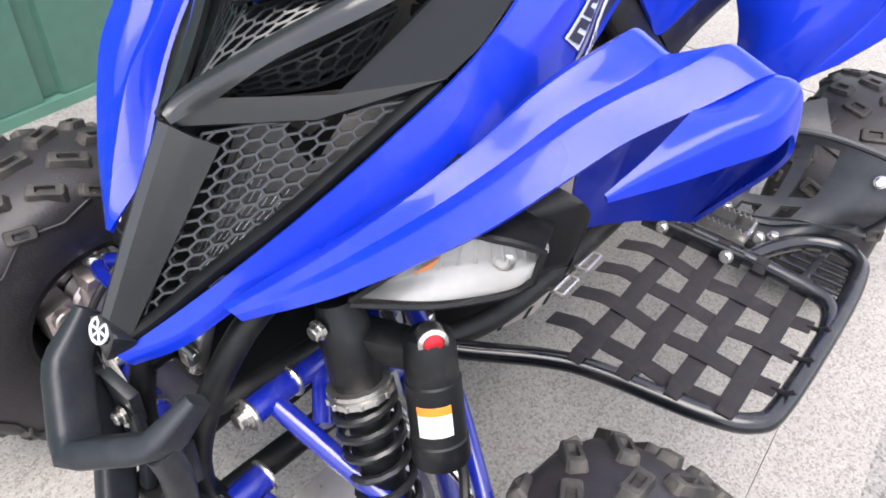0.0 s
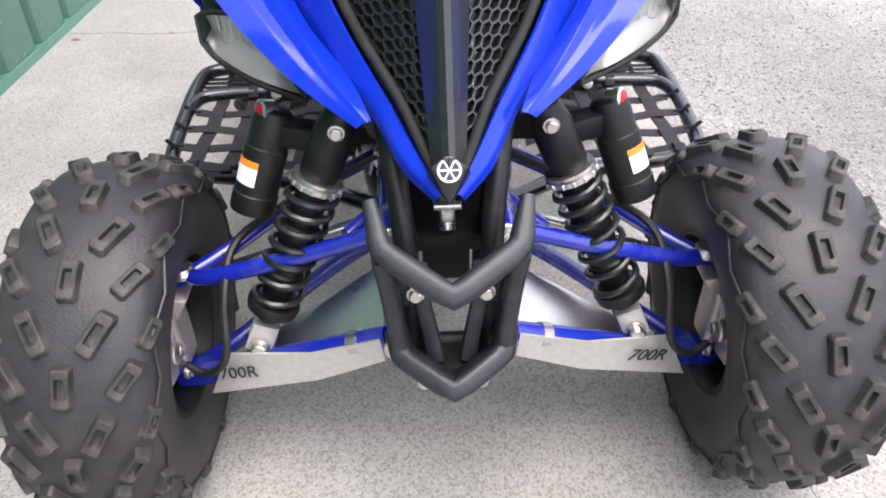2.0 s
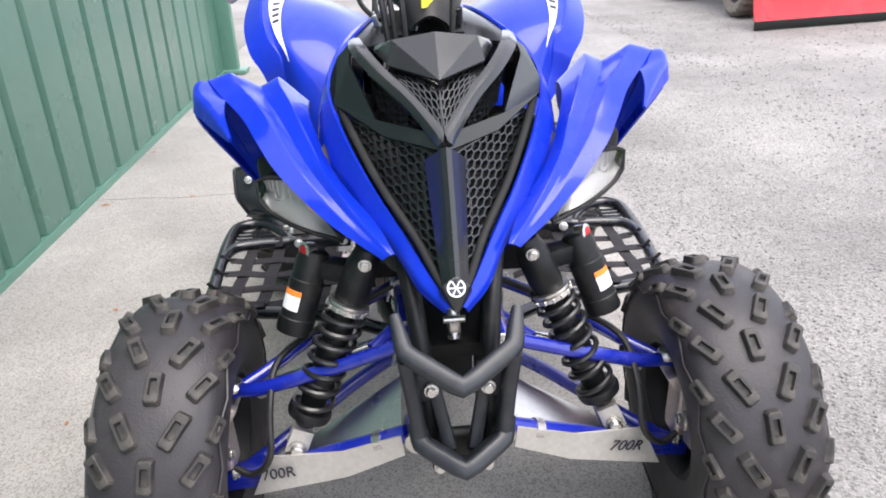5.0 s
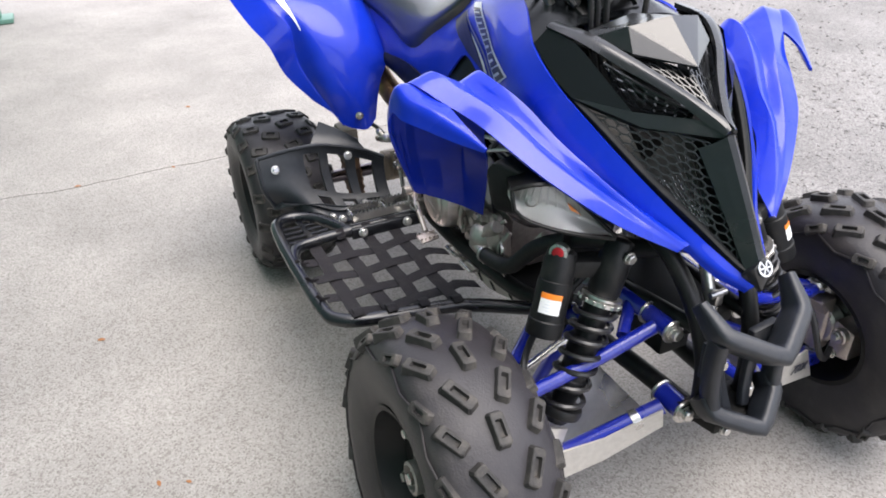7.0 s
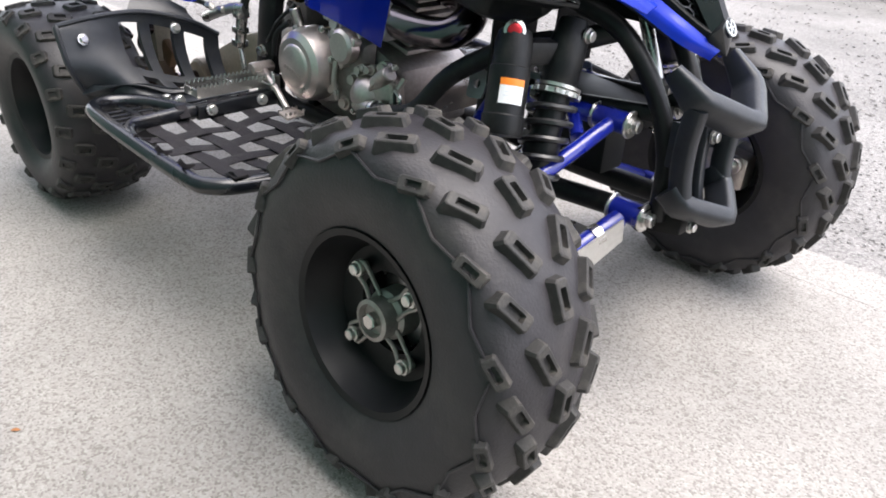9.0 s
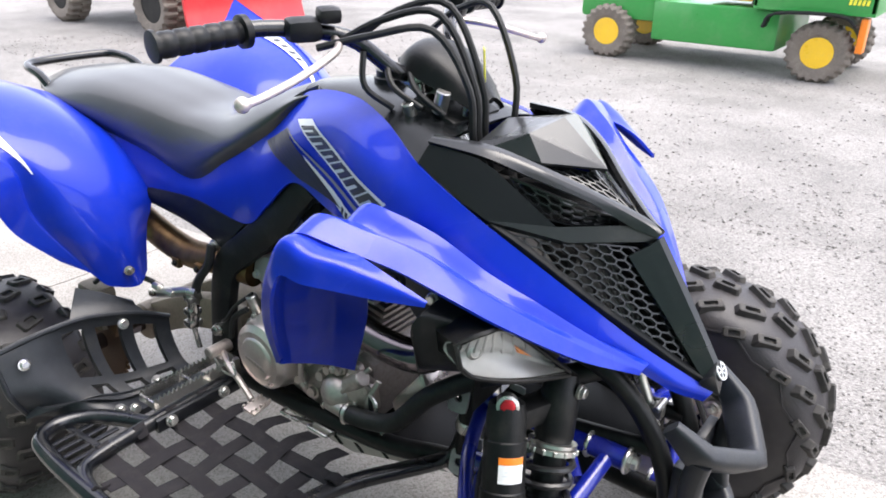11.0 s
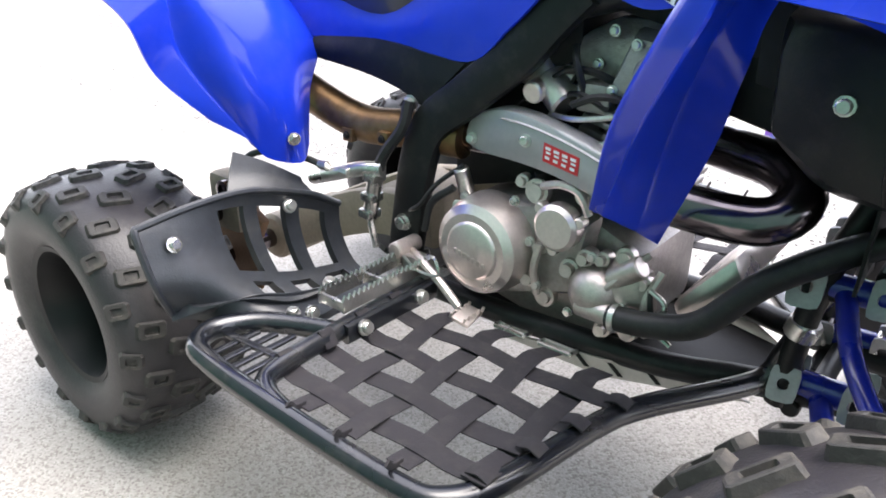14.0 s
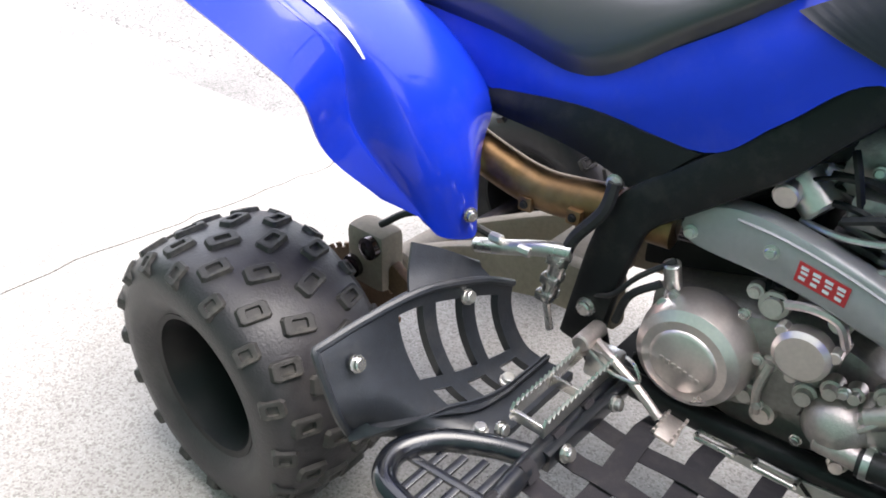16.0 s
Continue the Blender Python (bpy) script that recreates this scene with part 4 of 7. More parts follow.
def front_fender(s):
    rows = [
        [(0.096, 0.088, 0.664), (0.096, 0.094, 0.662), (0.095, 0.098, 0.66), (0.094, 0.102, 0.657), (0.092, 0.107, 0.652)],
        [(0.03, 0.115, 0.69), (0.035, 0.15, 0.714), (0.033, 0.16, 0.708), (0.035, 0.172, 0.707), (0.036, 0.19, 0.697)],
        [(-0.03, 0.165, 0.735), (-0.025, 0.193, 0.762), (-0.03, 0.21, 0.752), (-0.033, 0.232, 0.762), (-0.033, 0.268, 0.757)],
        [(-0.095, 0.195, 0.765), (-0.09, 0.219, 0.798), (-0.09, 0.243, 0.786), (-0.09, 0.268, 0.802), (-0.09, 0.306, 0.795)],
        [(-0.16, 0.222, 0.815), (-0.15, 0.25, 0.846), (-0.148, 0.276, 0.828), (-0.148, 0.306, 0.846), (-0.147, 0.338, 0.828)],
        [(-0.215, 0.23, 0.83), (-0.207, 0.276, 0.874), (-0.205, 0.304, 0.85), (-0.205, 0.345, 0.874), (-0.2, 0.38, 0.858)],
        [(-0.26, 0.232, 0.825), (-0.25, 0.282, 0.878), (-0.247, 0.316, 0.862), (-0.25, 0.368, 0.89), (-0.245, 0.41, 0.878)],
        [(-0.28, 0.238, 0.79), (-0.277, 0.284, 0.848), (-0.276, 0.322, 0.838), (-0.283, 0.37, 0.856), (-0.277, 0.412, 0.845)],
        [(-0.288, 0.247, 0.735), (-0.31, 0.285, 0.775), (-0.314, 0.328, 0.78), (-0.318, 0.375, 0.788), (-0.305, 0.412, 0.788)],
        [(-0.312, 0.224, 0.655), (-0.345, 0.262, 0.68), (-0.357, 0.31, 0.69), (-0.36, 0.355, 0.7), (-0.345, 0.388, 0.71)],
        [(-0.366, 0.205, 0.525), (-0.378, 0.245, 0.55), (-0.384, 0.285, 0.572), (-0.385, 0.325, 0.592), (-0.378, 0.356, 0.61)]]
    S = Surf([bod(s, r) for r in rows], 7, True)
    bm = B()
    S.skin(bm, 0.005, -s)
    # lower outer lobe, running forward into a point over the arch
    T = Surf([bod(s, r) for r in (
        [(-0.09, 0.35, 0.81), (-0.09, 0.353, 0.808), (-0.091, 0.354, 0.803)],
        [(-0.133, 0.364, 0.834), (-0.135, 0.379, 0.829), (-0.137, 0.385, 0.81)],
        [(-0.175, 0.37, 0.85), (-0.178, 0.404, 0.85), (-0.18, 0.414, 0.82)],
        [(-0.21, 0.372, 0.856), (-0.213, 0.425, 0.864), (-0.215, 0.437, 0.828)],
        [(-0.25, 0.395, 0.874), (-0.25, 0.432, 0.874), (-0.246, 0.442, 0.832)],
        [(-0.276, 0.4, 0.842), (-0.277, 0.435, 0.832), (-0.26, 0.446, 0.806)],
        [(-0.305, 0.398, 0.788), (-0.305, 0.426, 0.782), (-0.283, 0.433, 0.766)],
        [(-0.35, 0.375, 0.705), (-0.347, 0.397, 0.705), (-0.322, 0.402, 0.7)],
        [(-0.383, 0.34, 0.6), (-0.379, 0.357, 0.609), (-0.36, 0.362, 0.62)])], 6)
    T.skin(bm, 0.005, -s)
    f = part("front_fender", bm, BLUE, quad, "glossy blue swept front fender", 28)
    return S


def side_panel(s):
    nose = [
        [(0.17, 0.008, 0.605), (0.166, 0.016, 0.598), (0.16, 0.018, 0.588)],
        [(0.128, 0.036, 0.636), (0.126, 0.051, 0.626), (0.122, 0.055, 0.611)],
        [(0.072, 0.07, 0.678), (0.07, 0.083, 0.663), (0.066, 0.087, 0.649)],
        [(0.005, 0.12, 0.744), (0.004, 0.133, 0.716), (0.002, 0.138, 0.693)],
        [(-0.077, 0.164, 0.813), (-0.075, 0.179, 0.77), (-0.072, 0.185, 0.735)],
        [(-0.16, 0.188, 0.868), (-0.158, 0.205, 0.82), (-0.153, 0.212, 0.775)]]
    rear = [
        [(-0.25, 0.176, 0.907), (-0.252, 0.2, 0.862), (-0.252, 0.21, 0.805)],
        [(-0.35, 0.13, 0.945), (-0.348, 0.184, 0.895), (-0.345, 0.198, 0.8)],
        [(-0.46, 0.092, 0.961), (-0.45, 0.155, 0.912), (-0.43, 0.174, 0.783)],
        [(-0.582, 0.08, 0.943), (-0.56, 0.14, 0.885), (-0.54, 0.157, 0.808)],
        [(-0.655, 0.116, 0.862), (-0.645, 0.142, 0.81), (-0.62, 0.157, 0.745)],
        [(-0.76, 0.132, 0.795), (-0.74, 0.148, 0.745), (-0.695, 0.153, 0.689)],
        [(-0.869, 0.138, 0.742), (-0.862, 0.149, 0.72), (-0.85, 0.152, 0.702)],
        [(-1.03, 0.135, 0.785), (-1.02, 0.153, 0.735), (-1.0, 0.158, 0.692)],
        [(-1.25, 0.135, 0.825), (-1.25, 0.16, 0.785), (-1.25, 0.165, 0.76)]]
    S = Surf([mir(s, r) for r in nose + rear], 7)
    bm = B()
    S.skin(bm, 0.005, -s)
    p = part("side_panel", bm, BLUE, quad, "glossy blue side panel with white block decals", 50)
    # decals: thin pale band, dark slanted blocks in it, white swoosh, dark rear patch
    pts = [S.at(i / 110, j / 40) for i in range(30, 111) for j in range(41)]
    px = np.array([(q.x, q.z) for q in pts])
    py = np.array([abs(q.y) for q in pts])

    def decal(name, corners, mat, label, up, n=14, m=4):
        """A thin sticker on the panel over four corners of its side view."""
        b2 = B()
        g = []
        for i in range(n + 1):
            row = []
            for j in range(m + 1):
                u, v = i / n, j / m
                q = np.array([(corners[0][k] * (1 - u) + corners[1][k] * u) * (1 - v) + (corners[3][k] * (1 - u) + corners[2][k] * u) * v for k in (0, 1)])
                d = np.hypot(*(px - q).T)
                k = np.argsort(d)[:6]
                w = 1 / (d[k] + 0.002)
                row.append(b2.verts.new((q[0], s * (float((py[k] * w).sum() / w.sum()) + up), q[1] + up * 0.3)))
            g.append(row)
        for i in range(n):
            for j in range(m):
                b2.faces.new((g[i][j], g[i + 1][j], g[i + 1][j + 1], g[i][j + 1]))
        part(name, b2, mat, p, label)

    decal("decal_patch", [(-0.64, 0.856), (-0.575, 0.892), (-0.4, 0.8), (-0.52, 0.818)], FADEDDECAL, "dark faded decal patch", 0.0034, 20, 8)
    A0, A1, C0, C1 = (-0.505, 0.921), (-0.285, 0.842), (-0.552, 0.911), (-0.325, 0.813)
    L = lambda p, q, t: (p[0] + (q[0] - p[0]) * t, p[1] + (q[1] - p[1]) * t)  # noqa: E731
    decal("decal_band", [A0, A1, C1, C0], SILVERDECAL, "thin silver slanted decal band", 0.002)
    t0 = 0.06
    for w in (0.12, 0.135, 0.12, 0.15, 0.15, 0.14):
        a, b = t0, t0 + w
        lo, hi = 0.14, 0.86
        q = [L(L(A0, A1, a + 0.03), L(C0, C1, a - 0.01), lo), L(L(A0, A1, b + 0.03), L(C0, C1, b - 0.01), lo), L(L(A0, A1, b), L(C0, C1, b + 0.01), hi), L(L(A0, A1, a), L(C0, C1, a + 0.01), hi)]
        Q = lambda u, v: L(L(q[0], q[1], u), L(q[3], q[2], u), v)  # noqa: E731
        for u0, u1, v0, v1 in ((0.0, 0.4, 0.0, 1.0), (0.62, 1.0, 0.0, 1.0), (0.3, 0.7, 0.0, 0.3)):
            decal("decal_bar", [Q(u0, v0), Q(u1, v0), Q(u1, v1), Q(u0, v1)], NAVYDECAL, "dark blue slanted decal bar", 0.003, 4, 3)
        t0 = b + 0.018
    decal("decal_line", [(-0.58, 0.894), (-0.318, 0.806), (-0.318, 0.796), (-0.58, 0.892)], FRAMEGREY, "thin grey decal line", 0.0022)
    decal("decal_swoosh", [(-0.512, 0.862), (-0.394, 0.811), (-0.406, 0.796), (-0.482, 0.836)], WHITE, "white pointed decal swoosh", 0.0024)
    decal("decal_swoosh", [(-0.394, 0.811), (-0.312, 0.782), (-0.33, 0.764), (-0.406, 0.796)], WHITE, "white pointed decal swoosh", 0.0024)
    for k in range(6):
        x, z = -0.398 + k * 0.012, 0.806 - k * 0.0045
        decal("decal_bar", [(x, z), (x + 0.007, z - 0.0025), (x + 0.003, z - 0.0135), (x - 0.004, z - 0.011)], NAVYDECAL, "dark slanted decal bar", 0.003, 2, 2)
    return S


def rear_fender(s):
    rows = [
        [(-0.985, 0.205, 0.522), (-0.958, 0.245, 0.508), (-0.972, 0.3, 0.525), (-1.02, 0.365, 0.59)],
        [(-1.0, 0.182, 0.61), (-0.965, 0.252, 0.62), (-0.985, 0.33, 0.645), (-1.055, 0.422, 0.66)],
        [(-1.012, 0.15, 0.685), (-1.01, 0.245, 0.735), (-1.025, 0.345, 0.765), (-1.055, 0.455, 0.74)],
        [(-1.12, 0.125, 0.755), (-1.115, 0.245, 0.83), (-1.11, 0.37, 0.85), (-1.095, 0.492, 0.795)],
        [(-1.28, 0.12, 0.8), (-1.26, 0.25, 0.88), (-1.25, 0.38, 0.91), (-1.23, 0.518, 0.866)],
        [(-1.39, 0.115, 0.825), (-1.41, 0.25, 0.885), (-1.43, 0.38, 0.935), (-1.44, 0.505, 0.96)]]
    # the outer edge folds down into a narrow skirt
    rows = [r[:3] + [(x, y - 0.066, z + 0.036), (x, y - 0.054, z + 0.038), (x, y, z)] if i > 1 else r[:3] + [(x + 0.036 - 0.02 * i, y - 0.044, z - 0.036 + 0.055 * i), (x + 0.028 - 0.016 * i, y - 0.034, z - 0.026 + 0.046 * i), (x, y, z)] for i, r in enumerate(rows) for x, y, z in [r[3]]]
    S = Surf([mir(s, r) for r in rows], 7)
    bm = B()
    S.skin(bm, 0.005, -s)
    f = part("rear_fender", bm, BLUE, quad, "glossy blue rear fender flaring over the wheel", 50)
    up = 0.003 if S.normal(0.6, 0.45).z > 0 else -0.003
    bm = B()
    S.patch(bm, [(0.4, 0.485), (0.9, 0.42), (0.9, 0.56), (0.4, 0.495)], up, 16, 4)
    d = part("decal", bm, WHITE, f, "pale tapering decal")
    for k in range(5):
        bm = B()
        u, v = 0.66 + k * 0.04, 0.49 - k * 0.003
        S.patch(bm, [(u, v - 0.028), (u + 0.02, v - 0.028), (u + 0.026, v + 0.028), (u + 0.006, v + 0.028)], up * 1.4, 2, 2)
        part("decal_bar", bm, NAVYDECAL, d, "dark bar", 0)
    bolt("fender_bolt", V(-0.953, s * 0.262, 0.552), (0.9, s * 0.4, 0), 0.008, f)


panel = {}
for s in (-1, 1):
    front_fender(s)
    panel[s] = side_panel(s)
    rear_fender(s)
    # dark lower cover under the seat
    bm = B()
    Surf([mir(s, r) for r in (
        [(-0.7, 0.146, 0.685), (-0.73, 0.15, 0.655), (-0.775, 0.148, 0.615)],
        [(-0.78, 0.15, 0.694), (-0.81, 0.153, 0.66), (-0.83, 0.15, 0.635)],
        [(-0.87, 0.15, 0.702), (-0.89, 0.156, 0.675), (-0.9, 0.152, 0.65)],
        [(-1.01, 0.152, 0.692), (-1.01, 0.158, 0.678), (-1.01, 0.155, 0.662)])], 5).skin(bm, 0.006, s)
    part("side_cover", bm, BLACK, quad, "matt black lower side cover")

# ---- seat and tank cover ----
rows = []
for xb, yb, zb, xt, zt in ((-1.5, 0.11, 0.84, -1.52, 0.862), (-1.4, 0.14, 0.82, -1.41, 0.878), (-1.25, 0.15, 0.802, -1.24, 0.888), (-1.02, 0.142, 0.767, -1.04, 0.872),
                           (-0.87, 0.14, 0.737, -0.92, 0.858), (-0.75, 0.13, 0.805, -0.8, 0.873), (-0.65, 0.118, 0.868, -0.69, 0.922), (-0.588, 0.095, 0.922, -0.6, 0.953), (-0.55, 0.07, 0.942, -0.56, 0.957)):
    half = [(xb, yb - 0.014, zb - 0.024), (xb, yb, zb), (xb * 0.75 + xt * 0.25, yb + 0.006, zb * 0.65 + zt * 0.35), (xt, yb * 0.8, zt - 0.014), (xt, yb * 0.4, zt)]
    rows.append([V(*p) for p in half] + [V(xt, 0, zt + 0.002)] + [V(x, -y, z) for x, y, z in half[::-1]])
bm = B()
Surf(rows, 5).skin(bm, 0.02, -1)
part("seat", bm, VINYL, quad, "black ribbed vinyl seat", 60)
bm = B()
tube(bm, [(-1.4, -0.125, 0.82), (-1.47, -0.125, 0.865), (-1.55, -0.115, 0.878), (-1.575, -0.06, 0.88), (-1.575, 0.06, 0.88), (-1.55, 0.115, 0.878), (-1.47, 0.125, 0.865), (-1.4, 0.125, 0.82)], 0.011, 10)
part("grab_bar", bm, FRAME, quad, "black tubular rear grab bar")
rows = []
for x, y, z, zc in ((-0.6, 0.085, 0.925, 0.957), (-0.5, 0.098, 0.942, 0.97), (-0.4, 0.128, 0.94, 0.967), (-0.32, 0.153, 0.926, 0.954), (-0.25, 0.172, 0.906, 0.93)):
    rows.append([V(x, y, z), V(x, y * 0.6, zc - 0.006), V(x, 0, zc), V(x, -y * 0.6, zc - 0.006), V(x, -y, z)])
bm = B()
Surf(rows, 5).skin(bm, 0.006, -1)
part("tank_cover", bm, BLACKSATIN, quad, "satin black tank cover", 50)

# ---- hood, grille, logo ----
def hexnet(surf, parent, name, pitch_u, pitch_v, keep, depth=0.007, label="black honeycomb grille mesh"):
    """Honeycomb walls laid over a skin; u and v counted in cells."""
    bm = B()
    done = set()
    r = 1 / math.sqrt(3)
    for i in range(-1, pitch_u + 2):
        for j in range(-1, int(pitch_v * 1.16) + 2):
            cx, cy = (i + 0.5 * (j % 2)) / pitch_u, j * math.sqrt(3) / 2 / pitch_v
            if not keep(cx, cy):
                continue
            cs = [(cx + r / pitch_u * math.sin(a), cy + r / pitch_v * math.cos(a)) for a in [k * math.pi / 3 for k in range(6)]]
            for a, b in zip(cs, cs[1:] + cs[:1]):
                key = tuple(sorted((tuple(round(q * 500) for q in a), tuple(round(q * 500) for q in b))))
                if key in done:
                    continue
                done.add(key)
                pa, pb = surf.at(*a), surf.at(*b)
                if (pa - pb).length < 1e-4:
                    continue
                nn = surf.normal(cx, cy)
                nn = nn if nn.x + nn.z > 0 else -nn
                w = (pb - pa).cross(nn).normalized() * 0.0012
                vs = [bm.verts.new(q) for q in (pa + w, pb + w, pb - w, pa - w)]
                lo = [bm.verts.new(v.co - nn * depth) for v in vs]
                bm.faces.new(vs)
                for k in range(4):
                    bm.faces.new((vs[k], vs[(k + 1) % 4], lo[(k + 1) % 4], lo[k]))
    return part(name, bm, HOOD, parent, label, 0)


bm = B()
hull(bm, [(0.176, 0, 0.618), (0.17, -0.022, 0.64), (0.17, 0.022, 0.64), (0.165, 0, 0.655), (0.15, -0.028, 0.62), (0.15, 0.028, 0.62), (0.178, 0, 0.592), (0.15, 0, 0.595)], 0.004)
hood = part("hood", bm, HOOD, quad, "dark grey faceted hood with centre ridge", 25)
# centre ridge running down to the badge
bm = B()
Surf([[V(0.022, -0.026, 0.786), V(0.04, -0.013, 0.799), V(0.055, 0, 0.814), V(0.04, 0.013, 0.799), V(0.022, 0.026, 0.786)],
      [V(0.09, -0.019, 0.702), V(0.103, -0.01, 0.711), V(0.115, 0, 0.72), V(0.103, 0.01, 0.711), V(0.09, 0.019, 0.702)],
      [V(0.152, -0.013, 0.622), V(0.16, -0.007, 0.627), V(0.17, 0, 0.63), V(0.16, 0.007, 0.627), V(0.152, 0.013, 0.622)]], 5, True).skin(bm, 0.008, -1)
part("ridge", bm, HOOD, hood, "glossy dark centre ridge", 8)
bm = B()
lathe(bm, [(-0.006, 0.014), (0.001, 0.014), (0.002, 0.0125), (0.0015, 0.012), (0.0015, 0.001)], (0.171, 0.0, 0.636), (0.83, 0, 0.55), 28)
badge = part("badge", bm, NAVYDECAL, hood, "round dark badge with a pale ring")
bm = B()
n0 = V(0.83, 0, 0.55).normalized()
lathe(bm, [(0.0, 0.0138), (0.003, 0.0138), (0.003, 0.0113), (0.0, 0.0113)], V(0.171, 0, 0.636), n0, 28)
o1, o2 = V(0, 1, 0), n0.cross(V(0, 1, 0))
for k in range(6):
    a = k * math.pi / 3
    d = o1 * math.cos(a) + o2 * math.sin(a)
    rod(bm, V(0.171, 0, 0.636) + n0 * 0.0025, V(0.171, 0, 0.636) + n0 * 0.0025 + d * 0.0118, 0.0012, 6)
part("badge_ring", bm, SILVERDECAL, badge, "pale metal ring and spokes", 30)
for s in (-1, 1):
    # narrow rail between grille and stripe
    bm = B()
    sweep(bm, cat(mir(s, [(-0.13, 0.166, 0.838), (-0.08, 0.147, 0.806), (0.0, 0.104, 0.738), (0.07, 0.055, 0.676), (0.128, 0.026, 0.633), (0.166, 0.006, 0.612)]), 4), rrect(0.014, 0.02, 0.004), up=(0.6, 0, 0.8))
    part("grille_rail", bm, HOODBLACK, hood)
    # flat plate beside the wing, wing strip below the slot, bar above it
    Q0, Q1, Nl, Nb, Nr, H = (-0.25, 0.145, 0.93), (-0.165, 0.146, 0.924), (-0.137, 0.146, 0.914), (-0.055, 0.106, 0.836), (0.017, 0.016, 0.828), (0.054, 0.0, 0.815)
    E1, E2, E3, E4 = (-0.33, 0.152, 0.93), (-0.25, 0.173, 0.907), (-0.16, 0.184, 0.869), (-0.125, 0.176, 0.85)
    bm = B()
    slab(bm, mir(s, [Q0, E2, E3, E4, Nb, Nl, Q1]), (-0.006, -s * 0.004, -0.006))
    part("hood_plate", bm, BLACKSATIN, hood, "flat black hood plate", 20)
    bm = B()
    slab(bm, mir(s, [E4, (-0.04, 0.094, 0.812), (0.048, 0.0, 0.806), H, Nr, Nb]), (-0.01, 0, -0.006))
    part("wing", bm, HOOD, hood, "pointed dark grey hood wing", 20)
    bm = B()
    Surf([mir(s, r) for r in (
        [(-0.25, 0.13, 0.93), (-0.25, 0.139, 0.93), (-0.25, 0.146, 0.926)],
        [(-0.165, 0.116, 0.928), (-0.164, 0.128, 0.927), (-0.163, 0.137, 0.92)],
        [(-0.1, 0.088, 0.905), (-0.098, 0.097, 0.904), (-0.1, 0.104, 0.896)],
        [(-0.035, 0.042, 0.868), (-0.032, 0.048, 0.867), (-0.034, 0.054, 0.861)],
        [(0.026, 0.004, 0.834), (0.03, 0.01, 0.832), (0.022, 0.016, 0.826)],
        [(0.052, 0.0, 0.82), (0.054, 0.002, 0.818), (0.053, 0.004, 0.814)])], 5, True).skin(bm, 0.009, -s)
    part("wing_bar", bm, HOOD, hood, "", 25)
    # peaked shield over the upper grille
    L0, S1, S0, K, A0 = (-0.112, 0.0, 0.962), (-0.128, 0.072, 0.95), (-0.195, 0.1, 0.932), (-0.036, 0.0, 0.898), (-0.1, 0.08, 0.914)
    bm = B()
    slab(bm, mir(s, [L0, S1, K]), (-0.004, 0, -0.008))
    part("hood_shield", bm, HOOD, hood, "", 15)
    bm = B()
    slab(bm, mir(s, [S1, A0, K]), (-0.006, 0, -0.004))
    part("shield_side", bm, HOOD, hood, "", 15)
    bm = B()
    slab(bm, mir(s, [S1, S0, (-0.18, 0.104, 0.925), A0]), (-0.004, -s * 0.004, -0.004))
    part("shield_side", bm, HOOD, hood, "", 15)
    bm = B()
    slab(bm, mir(s, [L0, (-0.21, 0.0, 0.945), S0, S1]), (0, 0, -0.006))
    part("shield_top", bm, HOOD, hood, "", 15)
    # honeycomb panels
    G = Surf([mir(s, r) for r in ([(0.03, 0.015, 0.796), (-0.115, 0.158, 0.827)], [(0.138, 0.016, 0.63), (-0.003, 0.154, 0.66)])], 6)
    hexnet(G, hood, "grille", 13, 10, lambda u, v: -0.02 < u < 1.0 and -0.02 < v < 1.11 - 0.93 * u, 0.011)
    G2 = Surf([mir(s, r) for r in ([(-0.05, 0.0, 0.886), (-0.085, 0.04, 0.9), (-0.12, 0.078, 0.905)], [(0.028, 0.002, 0.83), (-0.035, 0.034, 0.862), (-0.105, 0.08, 0.9)])], 6)
    hexnet(G2, hood, "upper_grille", 5, 7, lambda u, v: -0.05 < u < 1.05 and -0.05 < v < 1.05, 0.008)
    G3 = Surf([mir(s, r) for r in ([(0.0, 0.026, 0.838), (-0.06, 0.07, 0.862), (-0.13, 0.115, 0.895)], [(-0.01, 0.026, 0.822), (-0.06, 0.07, 0.828), (-0.1, 0.1, 0.845)])], 6)
    hexnet(G3, hood, "side_grille", 3, 7, lambda u, v: -0.05 < u < 1.05 and -0.05 < v < 1.05, 0.008)
    bm = B()
    Surf([mir(s, r) for r in ([(-0.03, 0.0, 0.8), (-0.1, 0.06, 0.805), (-0.16, 0.13, 0.82)], [(0.03, 0.0, 0.7), (0.0, 0.05, 0.7), (-0.04, 0.095, 0.7)], [(0.1, 0.0, 0.615), (0.095, 0.02, 0.615), (0.09, 0.035, 0.615)])], 4).skin(bm, 0.004, s)
    part("radiator", bm, RADIATOR, hood, "grey radiator core behind the mesh")
    for k in range(9):
        t = k / 8
        bm = B()
        sweep(bm, [V(-0.045 - 0.07 * t, s * (0.008 + 0.065 * t), 0.8), V(0.02 - 0.035 * t, s * (0.006 + 0.05 * t), 0.71), V(0.078, s * (0.004 + 0.02 * t), 0.632)], rrect(0.003, 0.003, 0.0008), up=(1, 0, 0.5))
        part("radiator_fin", bm, STEEL, hood, "", 0)
    bm = B()
    Surf([mir(s, r) for r in ([(-0.09, 0.0, 0.86), (-0.13, 0.05, 0.87), (-0.17, 0.09, 0.88)], [(-0.03, 0.0, 0.815), (-0.07, 0.04, 0.82), (-0.14, 0.09, 0.835)])], 3).skin(bm, 0.004, s)
